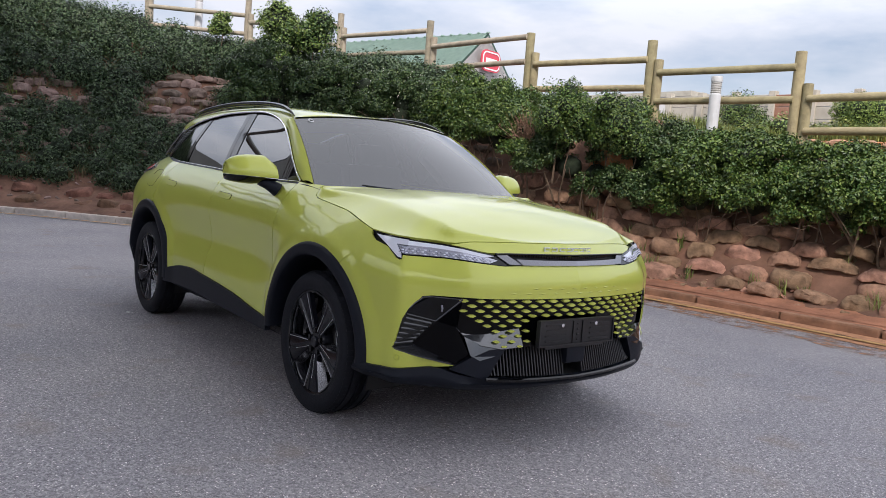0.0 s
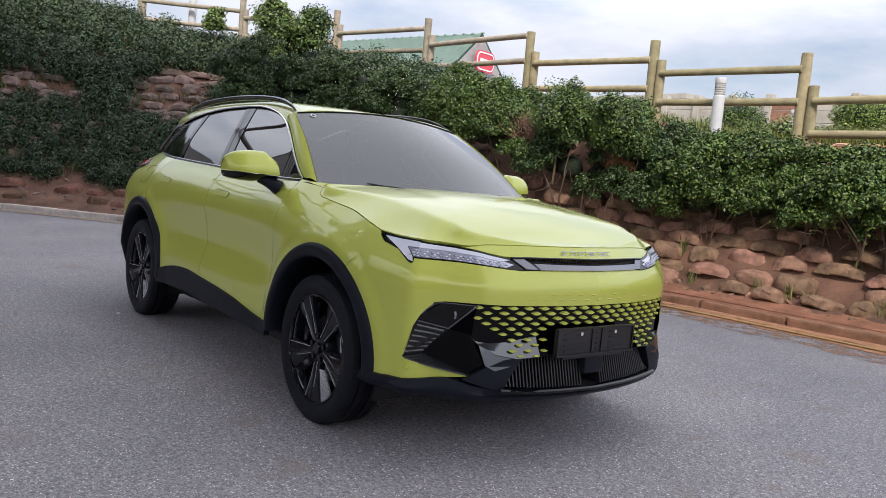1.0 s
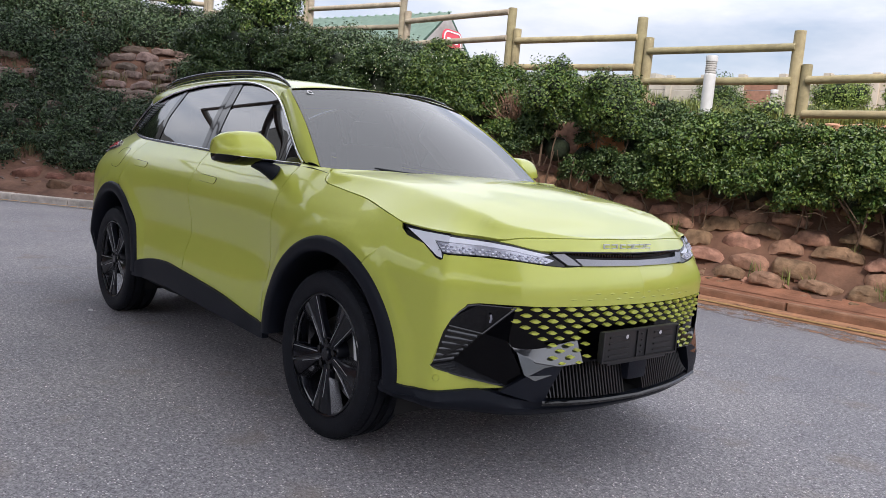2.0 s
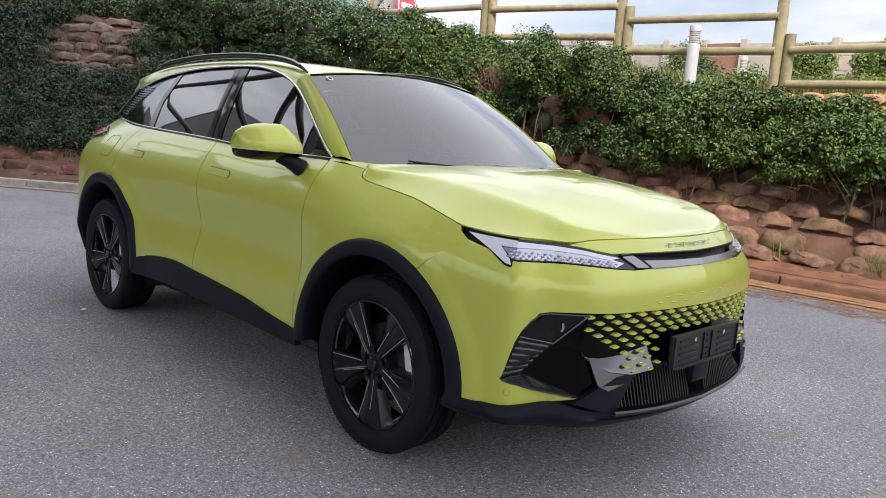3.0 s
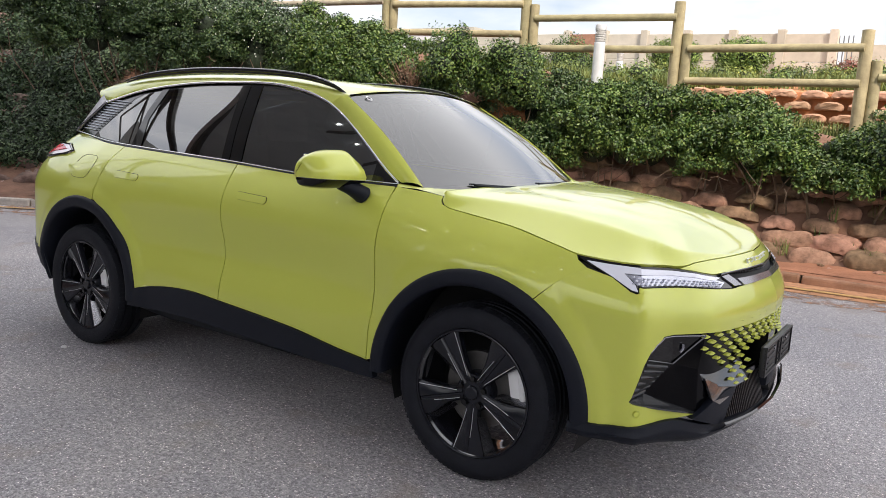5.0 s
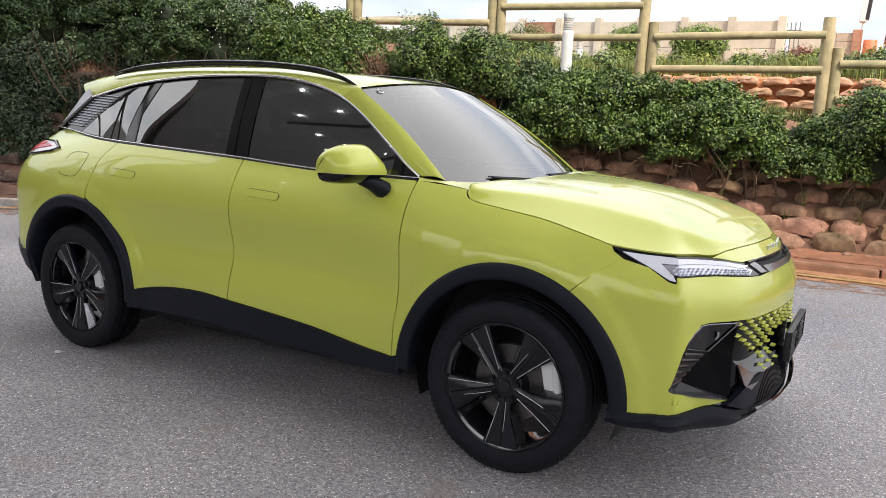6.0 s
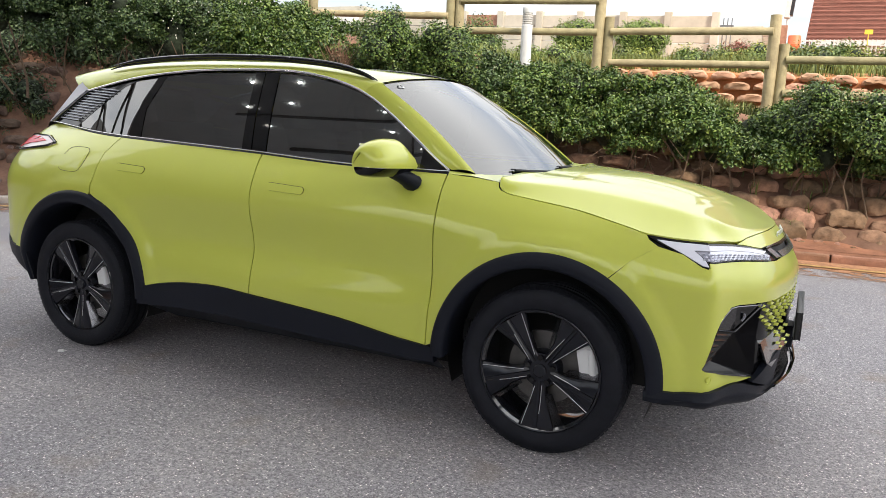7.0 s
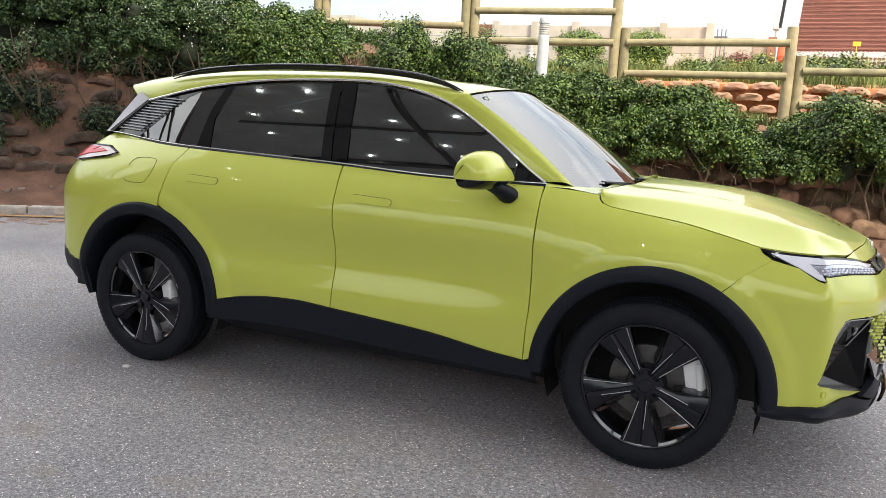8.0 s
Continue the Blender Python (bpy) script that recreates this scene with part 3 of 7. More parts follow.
part("return_wing", bm, M_WING, showroom, "unseen dark wall added to block light on the nose", smooth=0)

# ---- the car: nose towards +x, its right side towards -y, standing at the origin ----
from mathutils.geometry import delaunay_2d_cdt

car = thing("car", "lime-yellow family SUV with black cladding and dark windows", "car")
WB = 1.3675
WHEEL_R = 0.36

# plan outline of one half, from the middle of the tail to the middle of the nose
PLAN = np.array([(-2.30, 0), (-2.29, .25), (-2.26, .45), (-2.20, .65), (-2.12, .78), (-2.02, .86), (-1.90, .905), (-1.6, .935), (-1.2, .942), (-.6, .936),
                 (0, .934), (.6, .936), (1.1, .942), (1.5, .940), (1.75, .922), (1.88, .900), (1.96, .883), (2.00, .873), (2.020, .8645), (2.034, .851), (2.047, .829), (2.064, .799), (2.085, .764), (2.110, .728), (2.140, .691),
                 (2.20, .60), (2.25, .42), (2.285, .22), (2.30, 0)])
plan_s = np.concatenate(([0], np.cumsum(np.linalg.norm(np.diff(PLAN, axis=0), axis=1))))
plan_s -= plan_s[10]
S_END, S_REAR = plan_s[-1], plan_s[0]
plan_x, plan_y = curve(plan_s, PLAN[:, 0]), curve(plan_s, PLAN[:, 1])
fine_s = np.linspace(S_REAR, S_END, 1200)
fine_x = np.array([plan_x(s) for s in fine_s])
fine_y = np.array([plan_y(s) for s in fine_s])


def sx(x):
    """Outline parameter at x, on the flank."""
    return float(np.interp(x, fine_x, fine_s))


def sy(y):
    """Outline parameter at the half width y, on the nose."""
    k = fine_s > 1.2
    return float(np.interp(-abs(y), -fine_y[k], fine_s[k]))


SHOULDER_Z = curve([-2.9, -2.2, -1.95, -1.79, -1.31, -.92, -.27, .40, .86, 1.1, 1.3, 1.55, 1.75, 2.05, 2.4, 3.0],
                   [1.16, 1.235, 1.25, 1.243, 1.205, 1.191, 1.171, 1.146, 1.146, 1.125, 1.085, 1.03, .99, .965, .958, .962])
SHOULDER_IN = curve([-2.9, -2.2, -1.95, -1.79, -1.31, -.92, -.27, .40, .86, 1.1, 1.4, 1.75, 2.05, 2.4, 3.0],
                    [.16, .26, .285, .265, .175, .155, .152, .148, .150, .165, .150, .085, .095, .125, .115])
ROLL_Z = curve([-2.9, -1.5, -.5, .8, 1.4, 1.8, 2.1, 3.0], [.86, .88, .86, .86, .86, .80, .775, .775])
ROLL_P = curve([-2.9, .8, 1.5, 1.9, 3.0], [2.1, 2.0, 1.9, 1.5, 1.45])


FA, RA = (1.372, 0.372), (-1.345, 0.380)      # wheel arch centres
ARCH_OUT, ARCH_IN = 0.500, 0.432
ARCH_REAR = 0.518


def flank(s, z, out=0.0, side=-1):
    """A point of the body below the belt; out: metres proud of the skin. side -1 is the car's right."""
    x, y = plan_x(s), plan_y(s)
    e = 0.01
    tx, ty = plan_x(s + e) - plan_x(s - e), plan_y(s + e) - plan_y(s - e)
    if s + e >= S_END or s - e <= S_REAR:
        nx, ny = (1.0, 0.0) if s > 0 else (-1.0, 0.0)
    else:
        l = math.hypot(tx, ty)
        nx, ny = -ty / l, tx / l
    zs, zt = ROLL_Z(s), SHOULDER_Z(s)
    inset = 0.0
    if z > zs:
        inset += SHOULDER_IN(s) * ((z - zs) / (zt - zs)) ** ROLL_P(s)
    hollow = max(0.0, 1 - ((s + 0.02) / 0.98) ** 4) if abs(s + .02) < .98 else 0
    inset += 0.050 * hollow * math.exp(-((z - 0.71) / (0.20 if z > .71 else 0.115)) ** 2)
    for cx, cz in (FA, RA):                       # the skin swells round the wheel openings
        k = min(1.0, max(0.0, ((ARCH_OUT if cx > 0 else ARCH_REAR) + .070 - math.hypot(x - cx, z - cz)) / .022))
        inset -= .011 * k * k * (3 - 2 * k)
    if s > 1.9 or s < -1.95:
        inset += 0.10 * max(0.0, 0.36 - z) / 0.2
    tuck = 0.30 * max(0.0, 0.50 - z) * min(1.0, (-1.55 - s) / .25) if s < -1.55 else 0.0      # the tail tucks in towards the road
    inset -= out
    return Vector((x - nx * inset, side * (y - ny * inset - tuck), z))


def house(x, z, out=0.0, side=-1):
    """A point of the side glass and pillars above the belt."""
    y = 0.803 - 0.5 * (z - 1.12)
    if x < -1.0:
        y -= 0.12 * ((-1.0 - x) / 0.95) ** 2
    if x > 0.6:
        y -= 0.05 * ((x - 0.6) / 0.37) ** 2
    y += 0.013 * math.sin(max(0.0, min(1.0, (z - 1.12) / 0.46)) * math.pi)
    return Vector((x, side * (y + 0.9 * out), z + 0.44 * out))


def inside(poly, x, y):
    c = False
    for (x0, y0), (x1, y1) in zip(poly, poly[1:] + poly[:1]):
        if (y0 > y) != (y1 > y) and x < (x1 - x0) * (y - y0) / (y1 - y0) + x0:
            c = not c
    return c


def panel(name, outline, surf, mat, parent, label="", step=0.045, depth=0.014, out=0.0, side=-1, uv_scale=1.0, smooth=32):
    """A curved sheet with turned-in edges: the outline in the surface's own coordinates, filled and laid on the surface."""
    rim = []
    for (a, b), (c, d) in zip(outline, outline[1:] + outline[:1]):
        n = max(1, int(math.hypot(c - a, d - b) / step))
        rim += [(a + (c - a) * i / n, b + (d - b) * i / n) for i in range(n)]
    lo_x, hi_x = min(p[0] for p in rim), max(p[0] for p in rim)
    lo_y, hi_y = min(p[1] for p in rim), max(p[1] for p in rim)
    pts = [Vector(p) for p in rim]
    ra = np.array(rim)
    row = 0
    y = lo_y + step * 0.5
    while y < hi_y:
        x = lo_x + step * (0.5 if row % 2 else 0.0)
        while x < hi_x:
            if inside(rim, x, y) and np.min((ra[:, 0] - x) ** 2 + (ra[:, 1] - y) ** 2) > (0.55 * step) ** 2:
                pts.append(Vector((x, y)))
            x += step
        y += step * 0.87
        row += 1
    n = len(rim)
    vs, _, fs, _, _, _ = delaunay_2d_cdt(pts, [(i, (i + 1) % n) for i in range(n)], [], 1, 1e-6)
    bm = bmesh.new()
    bv = [bm.verts.new(surf(v.x, v.y, out, side)) for v in vs]
    for f in fs:
        try:
            bm.faces.new([bv[i] for i in f])
        except ValueError:
            pass
    bm.normal_update()
    middle = Vector((0, 0, 0.8))
    score = sum((f.calc_center_median() - middle).dot(f.normal) * f.calc_area() for f in bm.faces)
    if score < 0:
        bmesh.ops.reverse_faces(bm, faces=bm.faces)
    bm.normal_update()
    if depth:
        border = [e for e in bm.edges if e.is_boundary]
        normals = {v: v.normal.copy() for e in border for v in e.verts}
        made = bmesh.ops.extrude_edge_only(bm, edges=border)
        for v in made["geom"]:
            if isinstance(v, bmesh.types.BMVert):
                near = min(normals, key=lambda w: (w.co - v.co).length_squared)
                v.co -= normals[near] * depth
        for e in border:
            e.smooth = False
    return part(name, bm, mat, parent, label, smooth=smooth)


def tube(name, points, radius, mat, parent, label="", sides=8, closed=False, flat=1.0):
    """A bar of round section along points."""
    p = [Vector(q) for q in points]
    bm = bmesh.new()
    rings = []
    whole = (p[-1] - p[0]) if not closed else Vector((0, 1, 0))
    ref = Vector((0, 0, 1)) if abs(whole.normalized().z) < .8 else Vector((1, 0, 0))
    for i, c in enumerate(p):
        a = p[i - 1] if i else (p[-1] if closed else p[0])
        b = p[i + 1] if i + 1 < len(p) else (p[0] if closed else p[-1])
        d = (b - a).normalized()
        u = d.cross(ref)
        u = u.normalized() if u.length > 1e-4 else Vector((1, 0, 0))
        w = u.cross(d).normalized()
        r = radius(i / max(1, len(p) - 1)) if callable(radius) else radius
        rings.append([bm.verts.new(c + (u * math.cos(2 * math.pi * k / sides) * flat + w * math.sin(2 * math.pi * k / sides)) * r) for k in range(sides)])
    pairs = list(zip(rings, rings[1:])) + ([(rings[-1], rings[0])] if closed else [])
    for q, r in pairs:
        for k in range(sides):
            j = (k + 1) % sides
            bm.faces.new((q[k], q[j], r[j], r[k]))
    if not closed:
        bm.faces.new(rings[0])
        bm.faces.new(rings[-1])
    bmesh.ops.recalc_face_normals(bm, faces=bm.faces)
    return part(name, bm, mat, parent, label, smooth=50)


def arc(cx, cz, r, a0, a1, n=18, squash=1.0):
    return [(cx + r * math.cos(radians(a0 + (a1 - a0) * i / n)), cz + squash * r * math.sin(radians(a0 + (a1 - a0) * i / n))) for i in range(n + 1)]


SILL = [(-0.86, .425), (-.71, .460), (-.535, .484), (-.36, .492), (-.155, .480), (.358, .445), (.847, .392), (.885, .392)]
sill_top = curve([p[0] for p in SILL], [p[1] for p in SILL])


def belt(x):
    return SHOULDER_Z(sx(x)) - 0.004


G = 0.0022     # half of a panel gap
for side in (-1, 1):
    st = 0.032 if side < 0 else 0.08
    # front door
    o = [(sx(x), sill_top(x) + 0.002) for x in np.linspace(-.150 + G, .846 - G, 16)]
    o += [(sx(.852 - G), .60), (sx(.852 - G), .98), (sx(.845 - G), 1.10), (sx(.843 - G), 1.141)]
    o += [(sx(x), belt(x)) for x in np.linspace(.836, -.182, 14)]
    o += [(sx(-.171 + G), 1.06), (sx(-.156 + G), .77), (sx(-.148 + G), .56)]
    panel("front_door", o, flank, M_PAINT, car, step=st, side=side)
    # rear door
    o = [(sx(x), sill_top(x) + 0.002) for x in np.linspace(-.84, -.151 - G, 12)]
    o += [(sx(-.1485 - G), .56), (sx(-.1565 - G), .77), (sx(-.1715 - G), 1.06)]
    o += [(sx(x), belt(x)) for x in np.linspace(-.190, -1.155, 14)]
    o += [(sx(-1.168 + G), 1.175), (sx(-1.205 + G), 1.11), (sx(-1.220 + G), .98), (sx(-1.222 + G), RA[1] + ARCH_REAR - 0.004)]
    o += [(sx(x), z) for x, z in arc(*RA, ARCH_REAR - 0.004, 72, 4, 16)][1:]
    panel("rear_door", o, flank, M_PAINT, car, step=st, side=side)
    # rear wing
    o = [(sx(-1.226 - G), RA[1] + ARCH_REAR - 0.006), (sx(-1.221 - G), .98), (sx(-1.206 - G), 1.11), (sx(-1.169 - G), 1.175)]
    o += [(sx(x), belt(x)) for x in np.linspace(-1.163, -1.9, 12)]
    o += [(sx(-1.98), 1.24), (sx(-2.08), 1.20), (sx(-2.10), 1.175), (sx(-1.78), 1.178), (sx(-1.652), 1.142), (sx(-1.69), 1.124), (sx(-1.95), 1.085), (sx(-2.10), 1.08)]
    o += [(-2.62, 1.07), (-2.62, .60), (sx(-2.0), .56), (sx(-1.962), .53), (sx(-1.83), .475)]
    o += [(sx(x), z) for x, z in arc(*RA, ARCH_REAR - 0.004, 168, 78, 24)]
    panel("rear_wing", o, flank, M_PAINT, car, step=st, side=side)
    # front wing
    o = [(sx(x), z) for x, z in arc(*FA, ARCH_OUT - 0.004, 176, 59.4, 28)]
    o += [(sx(1.703), .8715), (sx(1.805), .9345), (sx(1.765), .958), (sx(1.755), .974)]
    o += [(sx(1.70), .989), (sx(1.60), 1.011), (sx(1.45), 1.039), (sx(1.28), 1.062), (sx(1.15), 1.080), (sx(1.110), 1.093), (sx(1.094), 1.107), (sx(1.088), 1.124)]
    o += [(sx(1.0), 1.134), (sx(.86), 1.143), (sx(.846 + G), 1.143), (sx(.845 + G), 1.10), (sx(.853 + G), .98), (sx(.853 + G), .60), (sx(.847 + G), sill_top(.847) + .002)]
    panel("front_wing", o, flank, M_PAINT, car, step=st, side=side)

# front bumper skin: both sides and the band below the lamps
def bumper_outline(side):
    o = [(sx(1.852), .372), (sx(1.95), .376), (sy(.818), .386), (sy(.72), .398), (sy(.635), .410)]
    o += [(sy(.70), .428), (sy(.78), .444), (sx(2.02), .464), (sx(2.004), .474), (sx(2.012), .49), (sy(.845), .61), (sy(.823), .656), (sy(.801), .685), (sy(.782), .702), (sy(.775), .713), (sy(.74), .719)]
    o += [(sy(.62), .720), (sy(.5), .716), (sy(.25), .716), (S_END, .716)]
    o += [(S_END, .868), (sy(.25), .866), (sy(.42), .860), (sy(.5), .865), (sy(.6), .874), (sy(.70), .881), (sy(.845), .884), (sx(2.004), .886), (sx(2.007), .868), (sx(1.996), .864), (sx(1.972), .870)]
    o += [(sx(1.90), .912), (sx(1.8054), .9343), (sx(1.7033), .8713)]
    o += [(sx(x), z) for x, z in arc(*FA, ARCH_OUT - 0.004, 58.9, 2, 16)]
    return o


for side in (-1, 1):
    panel("front_bumper", bumper_outline(side), flank, M_PAINT, car, step=0.028, side=side, out=0.001)
    # nose strip between hood edge and the grille slit
    o = [(sy(.685), .942), (sy(.60), .931), (sy(.5), .916), (sy(.3), .916), (S_END, .915), (S_END, .9625), (sy(.3), .9615), (sy(.45), .960), (sy(.58), .9565), (sy(.64), .9515)]
    panel("nose_strip", o, flank, M_PAINT, car, step=0.035, side=side)
    # lower black face behind mesh and wedge
    o = [(sy(.630), .720), (sy(.5), .718), (S_END, .718), (S_END, .49), (sy(.30), .49), (sy(.46), .475), (sy(.57), .455), (sy(.64), .585)]
    panel("lower_face", o, flank, M_DUCT, car, "gloss black lower face", step=0.04, side=side, out=-0.014)
    # dark shell under the gaps
    o = [(sx(x), .36) for x in np.linspace(-.82, .86, 8)] + [(sx(1.0), .80), (sx(1.1), .86), (sx(1.4), .88), (sx(1.7), .80), (sx(1.79), .66), (sx(1.85), .40), (sx(1.96), .40), (sx(1.97), .60), (sx(2.0), .735), (sy(.8), .745), (S_END, .745), (S_END, .94), (sy(.6), .93), (sx(1.75), .95), (sx(1.2), 1.05), (sx(.9), 1.10)]
    o += [(sx(x), belt(x) - 0.02) for x in np.linspace(.8, -1.9, 12)] + [(sx(-2.1), 1.15), (S_REAR, 1.12), (S_REAR, .5), (sx(-1.95), .5), (sx(-1.80), .64), (sx(-1.62), .80), (sx(-1.35), .875), (sx(-1.05), .80), (sx(-.9), .62)]
    panel("inner_shell", o, flank, M_PAINT_IN, car, "dark inner shell", step=0.09, depth=0, side=side, out=-0.022)
    # tailgate and rear bumper
    o = [(-2.624, .60), (-2.624, 1.07), (S_REAR, 1.07), (S_REAR, .60)]
    panel("tailgate", o, flank, M_PAINT, car, step=0.08, side=side)
    o = [(sx(-1.775), .500), (sx(-1.83), .520), (sx(-1.962), .535), (sx(-2.0), .555), (-2.62, .595), (S_REAR, .595), (S_REAR, .44), (-2.6, .45), (sx(-2.10), .480), (sx(-1.96), .432), (sx(-1.87), .388), (sx(-1.80), .345), (sx(-1.775), .33), (sx(-1.77), .38)]
    panel("rear_bumper", o, flank, M_CLAD, car, "grained black lower bumper", step=0.06, side=side, out=0.006)
    # tail lamp
    o = [(sx(-1.655), 1.142), (sx(-1.69), 1.128), (sx(-1.95), 1.090), (sx(-2.10), 1.084), (S_REAR + .35, 1.09), (S_REAR + .35, 1.16), (sx(-2.10), 1.172), (sx(-1.78), 1.174)]
    lamp = panel("tail_lamp", o, flank, M_TAIL_CLEAR, car, "red and clear tail lamp", step=0.03, side=side, out=0.012, depth=0.03)
    o = [(sx(-1.76), 1.150), (sx(-1.86), 1.134), (sx(-1.97), 1.122), (sx(-1.99), 1.134), (sx(-1.90), 1.146), (sx(-1.82), 1.162)]
    panel("red_lens", o, flank, M_TAIL, lamp, "red lens", step=0.03, side=side, out=0.017, depth=0.004)
    o = [(sx(-1.93), 1.125), (sx(-2.10), 1.094), (sx(-2.10), 1.168), (sx(-1.86), 1.168), (sx(-1.90), 1.150)]
    panel("red_lens", o, flank, M_TAIL, lamp, "red lens", step=0.03, side=side, out=0.017, depth=0.004)
    loop = [flank(a, b, .013, side) for a, b in [(sx(-1.655), 1.142), (sx(-1.72), 1.121), (sx(-1.95), 1.090), (sx(-2.10), 1.084), (sx(-2.10), 1.172), (sx(-1.90), 1.176), (sx(-1.78), 1.174)]]
    tube("lamp_edge", loop, .006, M_GLOSS, lamp, "black lamp edge", sides=6, closed=True)
    # sill cladding
    o = [(sx(x), sill_top(x)) for x in np.linspace(-.86, .885, 18)] + [(sx(.90), .325), (sx(.80), .318), (sx(.2), .332), (sx(-.3), .350), (sx(-.6), .345), (sx(-.88), .33)]
    panel("sill_cladding", o, flank, M_CLAD, car, "grained black sill", step=0.06, side=side, out=0.012, depth=0.03)
    o = [(sx(.90), .325), (sx(.80), .318), (sx(.2), .332), (sx(-.3), .350), (sx(-.6), .345), (sx(-.88), .33), (sx(-.80), .22), (sx(.85), .22)]
    panel("under_sill", o, lambda a, b, c, d: flank(a, b, c - 1.8 * max(0, .345 - b), d), M_CLAD, car, "black underside edge", step=0.06, side=side, out=0.008, depth=0.0)

    # wheel arch flares: a rolled lip round each opening
    for (cx, cz), a0, a1, name in ((FA, -2, 182, "front_arch"), (RA, -3, 187, "rear_arch")):
        bm = bmesh.new()
        rings = []
        n = 44
        for i in range(n + 1):
            t = radians(a0 + (a1 - a0) * i / n)
            thin = max(0.0, math.degrees(t) - 158) / 29 if cx < 0 else 0.0      # runs out towards the rear bumper
            ring = []
            grow = (ARCH_REAR - ARCH_OUT) if cx < 0 else 0.0
            for r, dout in ((ARCH_OUT + .002, -0.004), (ARCH_OUT - .004, 0.010), (ARCH_OUT - .016, 0.015), (ARCH_IN + .020, 0.020), (ARCH_IN + .006, 0.016), (ARCH_IN, 0.004), (ARCH_IN + .004, -0.06), (ARCH_IN + .03, -0.30)):
                r += grow if dout > -.05 else 0.0
                r -= max(0.0, r - grow - ARCH_IN - .012) * .95 * min(1.0, thin) if dout > -.05 else 0.0
                x, z = cx + r * math.cos(t), cz + r * math.sin(t)
                ring.append(bm.verts.new(flank(sx(x), max(z, .2), dout, side)))
            rings.append(ring)
        for p, q in zip(rings, rings[1:]):
            for k in range(len(p) - 1):
                bm.faces.new((p[k], p[k + 1], q[k + 1], q[k]))
        if side > 0:
            bmesh.ops.reverse_faces(bm, faces=bm.faces)
        part(name, bm, M_CLAD, car, "grained black wheel arch trim", smooth=50)
        # liner
        bm = bmesh.new()
        rings = []
        for i in range(25):
            t = radians(-20 + 220 * i / 24)
            rings.append([bm.verts.new((cx + .455 * math.cos(t), side * y, max(.16, cz + .455 * math.sin(t)))) for y in (.86, .66)])
        for p, q in zip(rings, rings[1:]):
            bm.faces.new((p[0], p[1], q[1], q[0]))
        part("arch_liner", bm, M_PAINT_IN, car, "dark wheel arch liner")

# lower lip of the nose, intake and its fins
bm = bmesh.new()
rings = []
span = [(sx(1.80), .372, .332), (sx(1.90), .375, .322), (sx(2.0), .380, .313), (sy(.795), .388, .308), (sy(.72), .398, .304), (sy(.62), .372, .298), (sy(.5), .352, .294), (sy(.25), .340, .292), (S_END, .336, .294)]
lip_a, lip_b = curve([p[0] for p in span], [p[1] for p in span]), curve([p[0] for p in span], [p[2] for p in span])
dense = [(k, lip_a(k), lip_b(k)) for k in np.linspace(span[0][0], S_END, 30)]
full = [(s, a, b, -1) for s, a, b in dense] + [(s, a, b, 1) for s, a, b in dense[-2::-1]]
for s, a, b, side in full:
    ring = [flank(s, a + .004, -.01, side), flank(s, a, .014, side), flank(s, a - .03, .022, side), flank(s, (a + b) / 2, .030, side), flank(s, b + .02, .030, side), flank(s, b, .018, side)]
    last = flank(s, b - .012, -.12, side)
    rings.append([bm.verts.new(p) for p in ring + [last]])
for p, q in zip(rings, rings[1:]):
    for k in range(len(p) - 1):
        bm.faces.new((p[k], p[k + 1], q[k + 1], q[k]))
part("front_lip", bm, M_CLAD, car, "matt black chin spoiler", smooth=50)
bm = bmesh.new()
rings = []
for s, a, b, side in [q for q in full if q[0] > sy(.52)]:
    rings.append([bm.verts.new(flank(s, a + dz, dout, side)) for dz, dout in ((.010, .034), (.004, .044), (-.008, .044), (-.012, .034))])
for p, q in zip(rings, rings[1:]):
    for k in range(3):
        bm.faces.new((p[k], p[k + 1], q[k + 1], q[k]))
part("skid_trim", bm, M_GLOSS, car, "thin gloss black blade along the chin")

